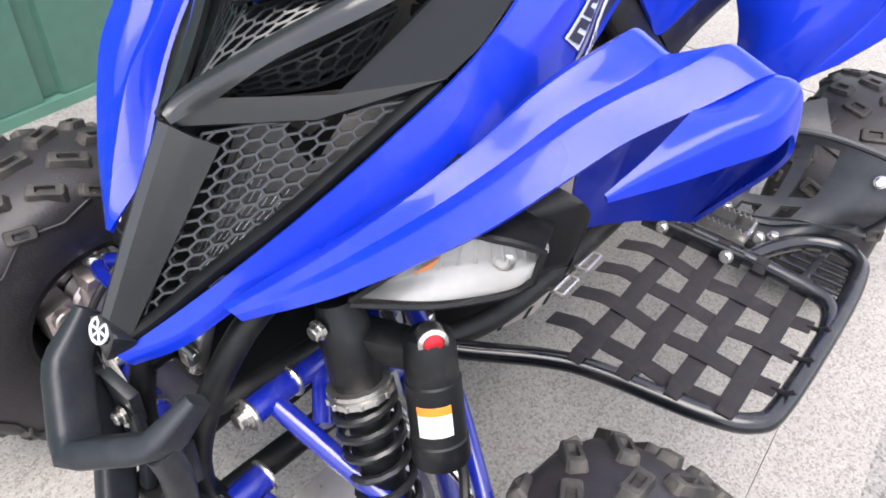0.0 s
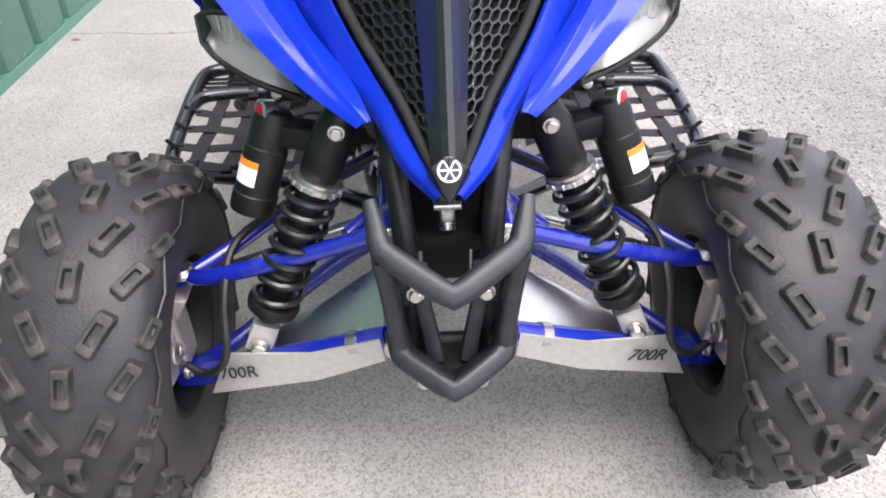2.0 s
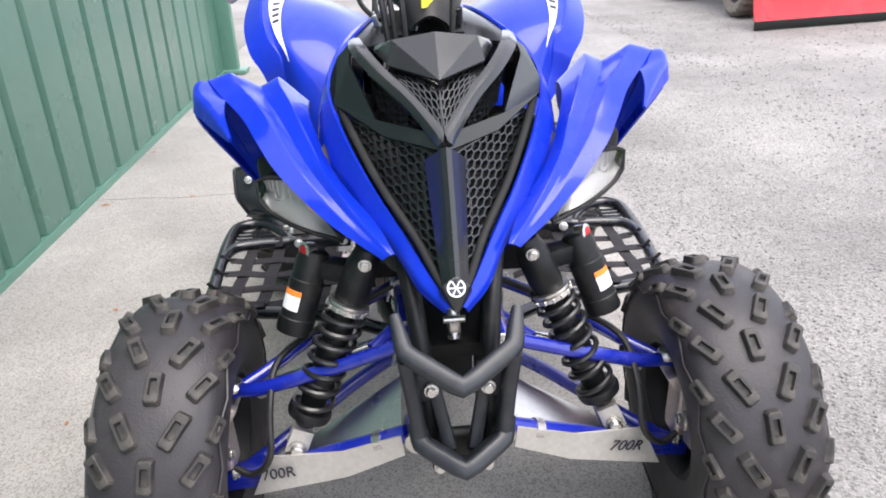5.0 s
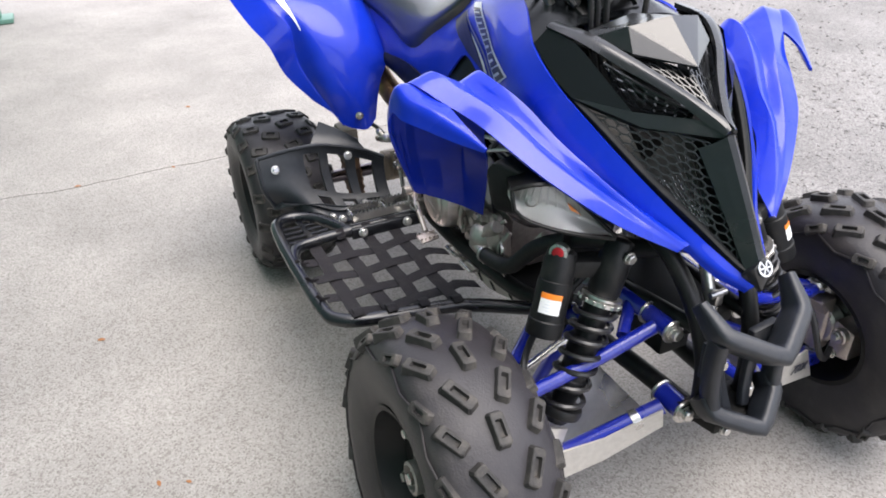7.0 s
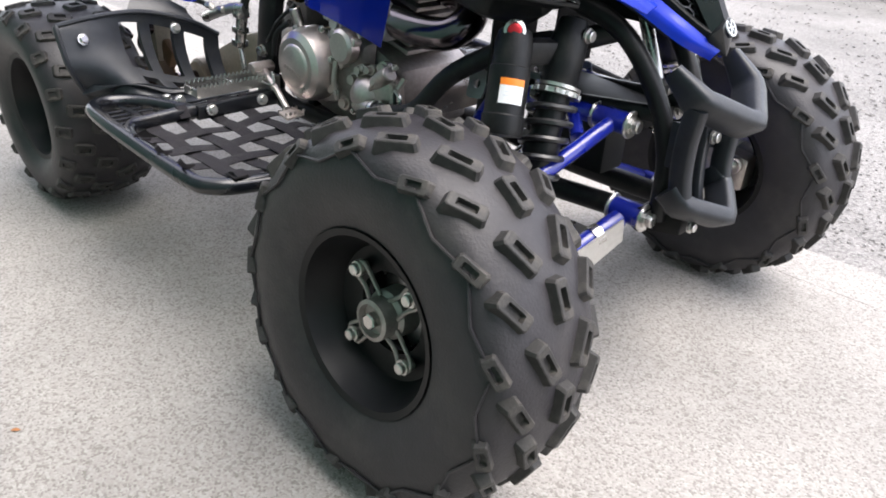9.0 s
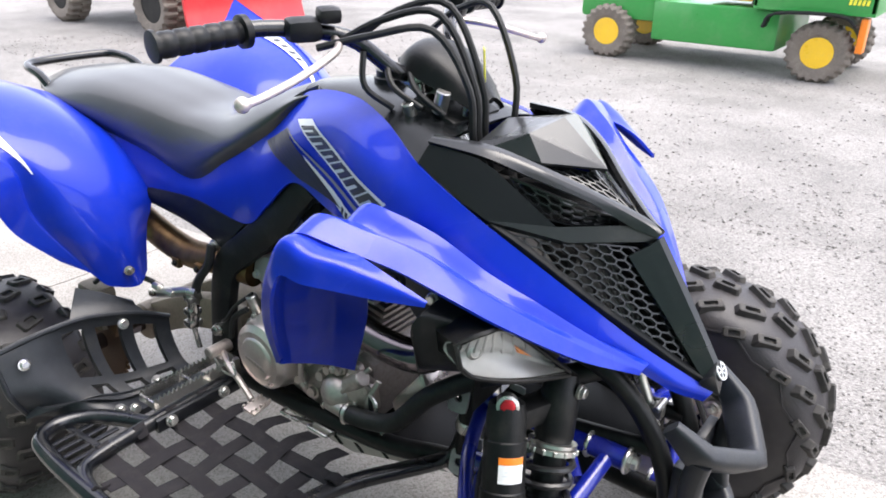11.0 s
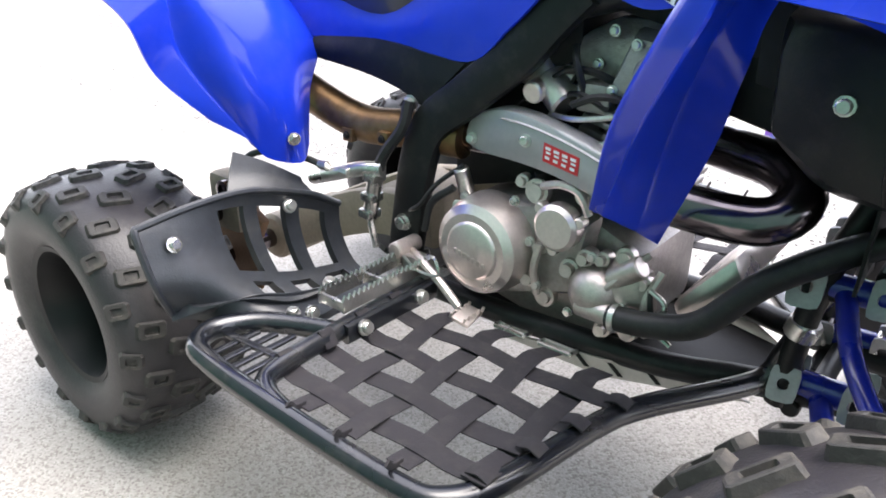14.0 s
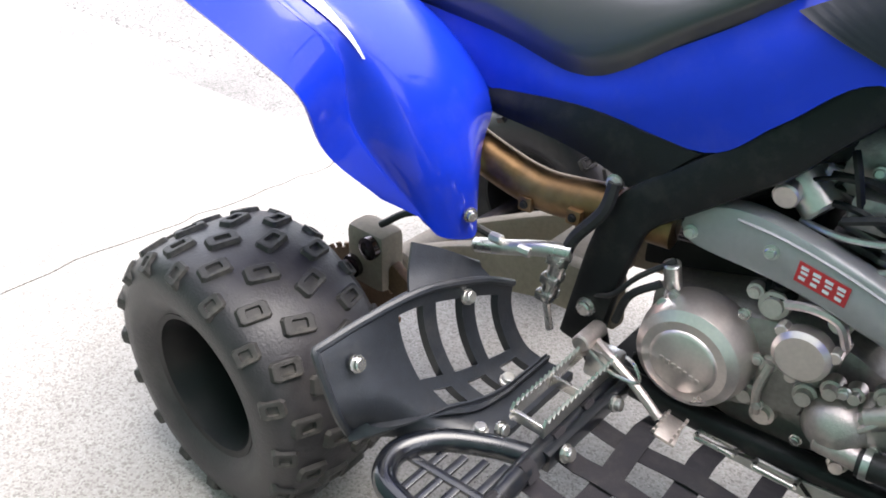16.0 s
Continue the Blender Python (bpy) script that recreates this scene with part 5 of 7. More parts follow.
    part("hood_liner", bm, DARK, hood)

bm = B()
slab(bm, [(0.05, -0.002, 0.8), (-0.13, -0.002, 0.83), (-0.06, -0.002, 0.62), (0.15, -0.002, 0.615)], (0, 0.004, 0))
part("grille_keel", bm, DARK, hood, "dark plate behind the centre ridge", 0)
# added dark sheets stand in for the shade behind the nose
for s in (-1, 1):
    bm = B()
    slab(bm, mir(s, [(-0.15, 0.03, 0.68), (-0.15, 0.15, 0.66), (-0.155, 0.15, 0.5), (-0.16, 0.03, 0.5)]), (-0.004, 0, 0))
    part("gap_shade", bm, DARK, quad, "dark upright sheet added to keep the gap behind the nose dark", 0)
bm = B()
hull(bm, [(0.02, y, z) for y in (-0.035, 0.035) for z in (0.36, 0.45)] + [(-0.09, y, z) for y in (-0.035, 0.035) for z in (0.36, 0.45)], 0.008)
part("steering_bracket", bm, DARK, quad, "dark steering bracket between the frame tubes")
bm = B()
hull(bm, [(x, y, z) for x in (-0.37, -0.2) for y in (-0.05, 0.1) for z in (0.65, 0.8)] + [(-0.22, y, 0.64) for y in (-0.13, 0.1)] + [(-0.24, -0.13, 0.78)], 0.012)
shroud = part("fan_shroud", bm, DARK, quad, "dark radiator fan shroud", 25)
bm = B()
lathe(bm, [(0, 0.045), (0.012, 0.045), (0.014, 0.036), (0.004, 0.034), (0.004, 0.001)], (-0.3, -0.055, 0.72), (-0.4, -1, 0.0), 24)
part("fan_motor", bm, BLACK, shroud, "black fan motor")
# dark inner tub and wheel arch liners
bm = B()
hull(bm, [(-0.05, s * 0.07, z) for s in (-1, 1) for z in (0.66, 0.78)] + [(-0.32, s * 0.1, z) for s in (-1, 1) for z in (0.7, 0.86)], 0.01)
part("inner_tub", bm, DARK, quad)
for s in (-1, 1):
    bm = B()
    hull(bm, mir(s, [(-0.285, 0.09, 0.8), (-0.275, 0.185, 0.79), (-0.29, 0.09, 0.66), (-0.27, 0.18, 0.67), (-0.03, 0.12, 0.66), (-0.04, 0.17, 0.63), (-0.06, 0.22, 0.755), (-0.13, 0.21, 0.62), (-0.1, 0.14, 0.6), (-0.22, 0.12, 0.6), (-0.2, 0.195, 0.63), (-0.12, 0.2, 0.79)]), 0.012)
    lin = part("arch_liner", bm, BLACK, quad, "matt black inner wheel arch liner", 30)
    bolt("liner_bolt", V(-0.2, s * 0.2, 0.714), (0, s, 0), 0.008, lin)
    bolt("liner_bolt", V(-0.13, s * 0.215, 0.66), (0, s, 0), 0.007, lin)


def headlight(s):
    M = lambda *p: bod(s, [p])[0]  # noqa: E731
    top = [(-0.075, 0.314, 0.738), (-0.051, 0.283, 0.75), (-0.038, 0.241, 0.738), (0.016, 0.172, 0.662)]
    low = [(-0.068, 0.312, 0.705), (-0.056, 0.292, 0.685), (-0.018, 0.24, 0.668), (0.017, 0.173, 0.657)]
    mid = [((p[0] + q[0]) / 2 + k, (p[1] + q[1]) / 2 + k * 0.6, (p[2] + q[2]) / 2) for p, q, k in zip(top, low, (0.0, 0.007, 0.008, 0.001))]
    S = Surf([[M(*p) for p in r] for r in (top, mid, low)], 7)
    bm = B()
    back = [(-0.13, 0.32, 0.765), (-0.12, 0.22, 0.79), (-0.14, 0.2, 0.68), (-0.14, 0.31, 0.67), (0.0, 0.15, 0.68), (-0.02, 0.15, 0.64)]
    out = [(-0.085, 0.332, 0.742), (-0.068, 0.262, 0.765), (0.016, 0.166, 0.674), (0.02, 0.168, 0.648), (-0.03, 0.25, 0.652), (-0.075, 0.322, 0.68)]
    out = [(x - 0.058, y - 0.006, z) for x, y, z in out]
    hull(bm, [M(*p) for p in back + out], 0.006)
    hous = part("headlight_housing", bm, BLACK, quad, "black plastic headlight housing", 30)
    bm = B()
    edge = cat([M(x + 0.001, y, z) for x, y, z in top[::-1]], 5) + cat([M(x + 0.001, y, z) for x, y, z in low], 5)
    tube(bm, edge + [edge[0]], 0.004, 6, 1)
    loops = [[e, e + V(-0.06, -s * 0.02, 0)] for e in edge + [edge[0]]]
    rings(bm, loops, closed=False, caps=False)
    part("headlight_bezel", bm, BLACK, hous)
    bm = B()
    S.skin(bm, 0.0025, s)
    lens = part("headlight_lens", bm, GLASS, hous, "clear headlight lens")
    lens.visible_shadow = False
    bm = B()
    R = Surf([[M(x - 0.008, y - 0.003, z) for x, y, z in r] for r in (top, [(x - 0.016, y - 0.004, z + 0.008) for x, y, z in mid], [(x - 0.018, y - 0.004, z - 0.006) for x, y, z in mid], low)], 5)
    R.skin(bm, 0.002, s)
    part("reflector", bm, REFLECT, hous, "silvered headlight reflector", 25)
    bm = B()
    slab(bm, [M(-0.036, 0.232, 0.712), M(-0.02, 0.214, 0.692), M(-0.032, 0.226, 0.698)], (-0.004, 0, 0))
    part("amber_marker", bm, ORANGE, hous, "small amber marker behind the lens")
    for k in range(9):
        # upright flutes of the reflector
        u = 0.1 + k * 0.085
        bm = B()
        p0, p1 = R.at(0.1, u), R.at(0.62, u + 0.02)
        rod(bm, p0 + V(0.002, 0, 0), p1 + V(0.002, 0, 0), 0.0024, 6)
        part("reflector_flute", bm, REFLECT, hous)
    bm = B()
    lathe(bm, [(0, 0.014), (0.01, 0.012), (0.012, 0.008), (0.004, 0.004)], M(-0.075, 0.275, 0.712), (0.8, s * 0.4, 0.1), 18)
    part("bulb_cover", bm, ZINC, hous)
    return hous


for s in (-1, 1):
    headlight(s)


# ---- foot guards: bar, net, peg, heel guard ----
def foot_guard(s):
    M = lambda *p: V(p[0], s * p[1], p[2])  # noqa: E731
    bm = B()
    tube(bm, mir(s, [(-0.205, 0.088, 0.42), (-0.222, 0.084, 0.37), (-0.236, 0.092, 0.332), (-0.265, 0.13, 0.32), (-0.335, 0.235, 0.318), (-0.365, 0.31, 0.318), (-0.395, 0.46, 0.318), (-0.425, 0.525, 0.319), (-0.48, 0.545, 0.322), (-0.68, 0.555, 0.338),
                     (-0.8, 0.553, 0.346), (-0.845, 0.54, 0.348), (-0.862, 0.5, 0.348), (-0.84, 0.45, 0.345), (-0.79, 0.41, 0.34), (-0.735, 0.385, 0.338)]), 0.0155, 12, 6)
    tube(bm, mir(s, [(-0.64, 0.553, 0.335), (-0.7, 0.54, 0.34), (-0.725, 0.5, 0.342), (-0.735, 0.36, 0.342), (-0.74, 0.19, 0.342)]), 0.0145, 12, 5)
    bar = part("nerf_bar", bm, FRAME, quad, "gloss black tubular nerf bar")
    bm = B()
    rod(bm, M(-0.212, 0.087, 0.4), M(-0.205, 0.088, 0.425), 0.021, 14)
    part("bar_clamp", bm, ZINC, bar, "zinc bar clamp")
    # small stepped tread plate behind the peg
    bm = B()
    for k in range(4):
        x = -0.752 - k * 0.024
        sweep(bm, [M(x, 0.42 + 0.012 * k, 0.338), M(x, 0.54, 0.338)], rrect(0.011, 0.005, 0.0015))
    sweep(bm, [M(-0.74, 0.48, 0.338), M(-0.85, 0.49, 0.34)], rrect(0.012, 0.006, 0.0015))
    part("heel_step", bm, FRAME, bar)

    # woven net
    def fx(y):
        return float(np.interp(y, (0.15, 0.235, 0.31, 0.46, 0.5), (-0.285, -0.335, -0.365, -0.395, -0.41)))
    cross = [-0.655, -0.575, -0.495, -0.415]
    long = [0.485, 0.415, 0.345, 0.275]
    for i, x in enumerate(cross):
        y1 = 0.53 if x < -0.43 else 0.5
        bm = B()
        pts = []
        for k in range(25):
            y = 0.19 + (y1 - 0.19) * k / 24
            near = min(range(4), key=lambda q: abs(long[q] - y))
            z = 0.334 - 0.012 * math.sin(math.pi * k / 24)
            lift = 0.0028 * math.cos(min(1, abs(long[near] - y) / 0.035) * math.pi / 2) * (1 if (i + near) % 2 else -1)
            pts.append(M(x + 0.012 * (k / 24 - 0.5), y, z + lift - (0.025 * max(0, (0.24 - y) / 0.05))))
        sweep(bm, pts, rrect(0.032, 0.0022, 0.0008))
        part("strap", bm, WEB, bar, "dark nylon webbing strap")
        if i in (1, 2):
            bm = B()
            q = M(x - 0.012, 0.158, 0.3)
            for dx in (-0.026, 0.026):
                rod(bm, q + V(dx, s * 0.018, 0.003), q + V(dx, -s * 0.018, -0.003), 0.0035, 8)
            for dy in (-0.018, 0, 0.018):
                rod(bm, q + V(-0.026, dy, dy * s * 0.17), q + V(0.026, dy, dy * s * 0.17), 0.0035, 8)
            part("buckle", bm, ZINC, bar, "zinc strap buckle")
    for j, y in enumerate(long):
        bm = B()
        x0, x1 = -0.735, fx(y) - 0.012
        pts = []
        for k in range(27):
            x = x0 + (x1 - x0) * k / 26
            near = min(range(4), key=lambda q: abs(cross[q] - x))
            t = (y - 0.19) / 0.345
            z = 0.334 - 0.012 * math.sin(math.pi * t)
            lift = -0.0028 * math.cos(min(1, abs(cross[near] - x) / 0.04) * math.pi / 2) * (1 if (near + j) % 2 else -1)
            pts.append(M(x, y, z + lift + 0.006 * max(0, (abs(k - 13) - 10) / 3)))
        sweep(bm, pts, rrect(0.031, 0.0022, 0.0008))
        part("strap", bm, WEB, bar, "dark nylon webbing strap")
    for j, y in enumerate(long):
        for x in (-0.73, fx(y) - 0.004):
            bm = B()
            sweep(bm, cat([M(x - 0.015, y, 0.337), M(x, y, 0.358 if x < -0.6 else 0.342), M(x + 0.015, y, 0.337)], 3), rrect(0.022, 0.003, 0.001))
            part("strap_loop", bm, WEB, bar)
    for x in cross[:3]:
        bm = B()
        sweep(bm, cat([M(x + 0.006, 0.522, 0.334), M(x + 0.008, 0.54, 0.339), M(x + 0.012, 0.552, 0.354)], 3), rrect(0.009, 0.003, 0.001), up=(1, 0, 0))
        part("strap_loop", bm, WEB, bar)
    # toothed peg
    bm = B()
    for dx in (-0.028, 0.02):
        pts, z0 = [], 0.352
        n = 18
        low = [M(-0.757 + dx, 0.195 + 0.18 * i / n, z0 + 0.012) for i in range(n + 1)]
        for i in range(n):
            a, b = low[i], low[i + 1]
            slab(bm, [a, b, b + V(0, 0, 0.018), (a + b) / 2 + V(0, 0, 0.027), a + V(0, 0, 0.018)], (0.004, 0, 0))
    for y in (0.197, 0.285, 0.373):
        block(bm, M(-0.76, y, 0.374), (0.052, 0.005, 0.016), bev=0.001)
    bmesh.ops.remove_doubles(bm, verts=bm.verts[:], dist=0.0002)
    block(bm, M(-0.755, 0.19, 0.36), (0.05, 0.03, 0.05), bev=0.006)
    peg = part("foot_peg", bm, ZINC, quad, "toothed zinc foot peg", 20)
    bm = B()
    sweep(bm, [M(-0.716, 0.2, 0.342), M(-0.722, 0.385, 0.34)], rrect(0.016, 0.03, 0.005))
    part("peg_bracket", bm, FRAME, peg)
    for y in (0.24, 0.36):
        bolt("peg_bolt", M(-0.707, y, 0.346), (1, 0, 0.3), 0.009, peg)
    # heel guard: one curved moulding, floor and back, with two rows of slots
    grid = [mir(s, r) for r in (
        [(-0.785, 0.222, 0.344), (-0.785, 0.28, 0.344), (-0.785, 0.335, 0.344), (-0.79, 0.39, 0.344), (-0.85, 0.455, 0.346), (-0.92, 0.52, 0.35)],
        [(-0.83, 0.222, 0.34), (-0.83, 0.28, 0.342), (-0.832, 0.335, 0.344), (-0.845, 0.39, 0.352), (-0.868, 0.462, 0.375), (-0.922, 0.527, 0.36)],
        [(-0.865, 0.222, 0.348), (-0.868, 0.285, 0.355), (-0.872, 0.345, 0.365), (-0.878, 0.405, 0.385), (-0.888, 0.475, 0.41), (-0.912, 0.55, 0.412)],
        [(-0.888, 0.222, 0.375), (-0.893, 0.285, 0.392), (-0.899, 0.35, 0.41), (-0.905, 0.41, 0.43), (-0.91, 0.48, 0.448), (-0.925, 0.553, 0.45)],
        [(-0.9, 0.222, 0.41), (-0.905, 0.285, 0.436), (-0.912, 0.35, 0.458), (-0.919, 0.41, 0.474), (-0.923, 0.48, 0.48), (-0.938, 0.553, 0.483)],
        [(-0.9, 0.222, 0.445), (-0.902, 0.281, 0.478), (-0.912, 0.35, 0.5), (-0.921, 0.405, 0.508), (-0.932, 0.48, 0.503), (-0.944, 0.55, 0.49)])]
    # a sharp fold between floor and back
    fold = [[a.lerp(b, 0.1) for a, b in zip(grid[1], grid[k])] for k in (0, 2)]
    grid[1:2] = [fold[0], grid[1], fold[1]]
    G = Surf(grid, 8)
    upper, lower = ((0.1, 0.25), (0.32, 0.47), (0.54, 0.68)), ((0.1, 0.22), (0.32, 0.44), (0.54, 0.64))
    hole = lambda u, v: any(p < v < q for p, q in upper) if 0.614 < u < 0.914 else (any(p < v < q for p, q in lower) and 0.43 < u < 0.555)  # noqa: E731
    bm = B()
    G.pierced(bm, 0.013, -s, lambda u, v: not hole(u, v))
    hg = part("heel_guard", bm, GUARD, quad, "scuffed black plastic heel guard with slots", 24)
    bm = B()
    tube(bm, [G.at(u / 24, 1) for u in range(25)] + [G.at(1, 1 - v / 24) for v in range(1, 25)], 0.0055, 8, 1)
    part("rim_bead", bm, GUARD, hg)
    bm = B()
    Surf([mir(s, r) for r in ([(-0.905, 0.27, 0.47), (-0.913, 0.34, 0.494), (-0.925, 0.415, 0.504)], [(-0.915, 0.28, 0.49), (-0.93, 0.34, 0.515), (-0.945, 0.395, 0.525)], [(-0.915, 0.285, 0.505), (-0.94, 0.335, 0.535), (-0.958, 0.375, 0.555)])], 4).skin(bm, 0.005, s)
    part("upper_flap", bm, GUARD, hg)
    for p, a in (((-0.915, 0.513, 0.465), (1, 0, 0.4)), ((-0.808, 0.405, 0.35), (0, 0, 1)), ((-0.905, 0.32, 0.468), (1, 0, 0.4)), ((-0.84, 0.305, 0.35), (0.2, 0, 1)), ((-0.79, 0.385, 0.35), (1, 0, 0.3))):
        bolt("guard_bolt", M(*p), (a[0], 0, a[2]), 0.0085, hg)


for s in (-1, 1):
    foot_guard(s)

# ---- engine and running gear ----
bm = B()
hull(bm, [(-0.74, y, 0.33) for y in (-0.11, 0.11)] + [(-0.74, y, 0.46) for y in (-0.11, 0.11)] + [(-0.42, y, 0.32) for y in (-0.1, 0.1)] + [(-0.42, y, 0.45) for y in (-0.1, 0.1)] + [(-0.55, y, 0.51) for y in (-0.11, 0.11)] + [(-0.55, y, 0.29) for y in (-0.11, 0.11)], 0.015)
engine = part("engine", bm, ENGINE, quad, "grey cast aluminium single-cylinder engine", 30)
bm = B()
cy = V(0.25, 0, 1).normalized()
block(bm, V(-0.48, 0, 0.58), (0.11, 0.12, 0.2), (0, 14, 0), 0.01)
hull(bm, [V(-0.47, 0, 0.68) + V(x, y, z) for x in (-0.09, 0.08) for y in (-0.09, 0.09) for z in (-0.02, 0.05)] + [V(-0.45, 0, 0.76) + V(x, y, 0) for x in (-0.06, 0.06) for y in (-0.07, 0.07)], 0.012)
part("cylinder", bm, ENGINE, engine, "grey finned cylinder and head", 30)
for k in range(9):
    bm = B()
    block(bm, V(-0.5, 0, 0.5) + cy * (0.018 * k), (0.15, 0.16, 0.009), (0, 14, 0), 0.002)
    part("fin", bm, ENGINE, engine)
bm = B()
hull(bm, [(-0.56, y, z) for y in (-0.07, 0.07) for z in (0.52, 0.7)] + [(-0.78, y, z) for y in (-0.07, 0.07) for z in (0.46, 0.6)], 0.012)
part("gearbox_breather_case", bm, DARK, engine)
bm = B()
lathe(bm, [(0, 0.03), (0.05, 0.03), (0.055, 0.024), (0.09, 0.024), (0.095, 0.028), (0.11, 0.028)], (-0.54, -0.05, 0.66), (-1, -0.35, 0.25), 20)
rod(bm, (-0.6, -0.1, 0.66), (-0.6, -0.13, 0.655), 0.016, 14)
part("throttle_body", bm, COVER, engine, "bright throttle body")
for x, z, a in ((-0.52, 0.7, 0.2), (-0.53, 0.66, -0.4), (-0.5, 0.745, 0.0), (-0.43, 0.74, 0.0), (-0.41, 0.7, 0.0), (-0.45, 0.64, 0.0)):
    bolt("head_bolt", (x, -0.098, z), (0, -1, a), 0.006, engine)
bm = B()
hull(bm, [(-0.5, -0.09, 0.655), (-0.39, -0.09, 0.66), (-0.38, -0.09, 0.745), (-0.47, -0.09, 0.755), (-0.49, -0.125, 0.668), (-0.4, -0.125, 0.67), (-0.39, -0.12, 0.735), (-0.462, -0.12, 0.742)], 0.006)
rod(bm, (-0.43, -0.11, 0.7), (-0.43, -0.132, 0.7), 0.026, 20)
block(bm, (-0.51, -0.1, 0.66), (0.05, 0.05, 0.04), bev=0.008)
head_cover = part("cam_cover", bm, ENGINE, engine, "grey cast cylinder head cover", 30)
for x, z in ((-0.482, 0.675), (-0.41, 0.678), (-0.4, 0.728), (-0.455, 0.735), (-0.445, 0.672)):
    bolt("cover_bolt", (x, -0.126, z), (0, -1, 0.05), 0.0055, head_cover)
for z in (0.64, 0.625, 0.61):
    bm = B()
    block(bm, (-0.44, -0.1, z), (0.1, 0.05, 0.006), (0, 4, 0), 0.001)
    part("head_fin", bm, ENGINE, head_cover)
# clutch cover
c = V(-0.648, -0.13, 0.424)
bm = B()
lathe(bm, [(0, 0.078), (0.03, 0.077), (0.055, 0.07), (0.064, 0.058), (0.064, 0.046), (0.067, 0.044), (0.069, 0.04), (0.069, 0.001)], c, (0, -1, 0), 40)
cov = part("clutch_cover", bm, COVER, engine, "round machined aluminium clutch cover", 35)
bm = B()
hull(bm, [(-0.73, -0.11, 0.36), (-0.72, -0.11, 0.48), (-0.54, -0.11, 0.515), (-0.48, -0.11, 0.5), (-0.5, -0.11, 0.37), (-0.62, -0.11, 0.335),
          (-0.72, -0.14, 0.37), (-0.71, -0.14, 0.47), (-0.54, -0.14, 0.505), (-0.49, -0.14, 0.49), (-0.51, -0.14, 0.38), (-0.62, -0.14, 0.345)], 0.006)
part("side_case", bm, ENGINE, engine, "", 30)
for x, z, r, h in ((-0.575, 0.385, 0.012, 0.03), (-0.56, 0.44, 0.01, 0.028), (-0.55, 0.36, 0.014, 0.02), (-0.51, 0.42, 0.013, 0.03), (-0.485, 0.445, 0.011, 0.034), (-0.46, 0.45, 0.009, 0.03), (-0.43, 0.46, 0.012, 0.02),
                   (-0.575, 0.52, 0.016, 0.02), (-0.6, 0.53, 0.009, 0.02), (-0.5, 0.53, 0.012, 0.02), (-0.4, 0.43, 0.01, 0.02), (-0.415, 0.35, 0.012, 0.02), (-0.7, 0.35, 0.01, 0.02), (-0.45, 0.345, 0.011, 0.03)):
    bm = B()
    lathe(bm, [(0, r * 1.25), (h * 0.6, r * 1.15), (h * 0.62, r * 0.8), (h, r * 0.75), (h, 0.0005)], (x, -0.13, z), (0.05, -1, 0.1), 14)
    part("boss", bm, ALLOY, engine, "", 30)
for pts, r in (([(-0.56, -0.15, 0.535), (-0.53, -0.155, 0.545), (-0.5, -0.155, 0.54), (-0.485, -0.15, 0.51)], 0.006), ([(-0.555, -0.155, 0.45), (-0.56, -0.16, 0.41), (-0.555, -0.155, 0.37)], 0.006),
               ([(-0.4, -0.13, 0.47), (-0.425, -0.16, 0.44), (-0.45, -0.165, 0.41)], 0.005), ([(-0.38, -0.13, 0.45), (-0.39, -0.15, 0.41), (-0.385, -0.15, 0.36)], 0.006)):
    bm = B()
    tube(bm, pts, r, 8)
    part("oil_pipe", bm, ALLOY, engine)
bm = B()
lathe(bm, [(0, 0.02), (0.012, 0.02), (0.014, 0.012), (0.024, 0.011)], (-0.575, -0.12, 0.53), (0, -0.5, 1), 16)
part("sensor", bm, DARK, engine, "black sensor cap")
bm = B()
for k in range(7):
    block(bm, c + V(-0.026 + k * 0.0085, -0.0696, -0.004 - 0.002 * k), (0.0055, 0.0012, 0.007), bev=0)
part("cover_marks", bm, ALLOY, cov, "raised illegible lettering bars", 0)
bm = B()
lathe(bm, [(0, 0.034), (0.02, 0.034), (0.026, 0.028), (0.026, 0.001)], (-0.524, -0.15, 0.487), (0, -1, 0), 28)
for k in range(3):
    a = k * 2.1 + 0.4
    rod(bm, V(-0.524 + 0.036 * math.cos(a), -0.15, 0.487 + 0.036 * math.sin(a)), V(-0.524 + 0.036 * math.cos(a), -0.168, 0.487 + 0.036 * math.sin(a)), 0.008, 10)
part("filter_cover", bm, COVER, engine, "round oil filter cover", 35)
bm = B()
lathe(bm, [(0, 0.04), (0.015, 0.04), (0.03, 0.03), (0.04, 0.015), (0.042, 0.001)], (-0.465, -0.14, 0.4), (0, -1, 0), 24)
rod(bm, (-0.48, -0.165, 0.383), (-0.42, -0.17, 0.385), 0.0155, 16)
rod(bm, (-0.44, -0.15, 0.43), (-0.4, -0.15, 0.46), 0.016, 14)
hull(bm, [(-0.46, -0.13, 0.38), (-0.38, -0.12, 0.38), (-0.46, -0.17, 0.4), (-0.39, -0.15, 0.4), (-0.45, -0.13, 0.46), (-0.39, -0.12, 0.45), (-0.44, -0.16, 0.45), (-0.4, -0.15, 0.44)], 0.008)
pump = part("water_pump", bm, ALLOY, engine, "cast water pump with pipe stub", 35)
for x, z in ((-0.715, 0.38), (-0.6, 0.505), (-0.555, 0.385), (-0.47, 0.455), (-0.5, 0.36), (-0.42, 0.395), (-0.57, 0.45), (-0.69, 0.49)):
    bolt("case_bolt", (x, -0.157, z), (0, -1, 0), 0.006, engine)
bm = B()
rod(bm, (-0.7, -0.14, 0.49), (-0.705, -0.15, 0.53), 0.012)
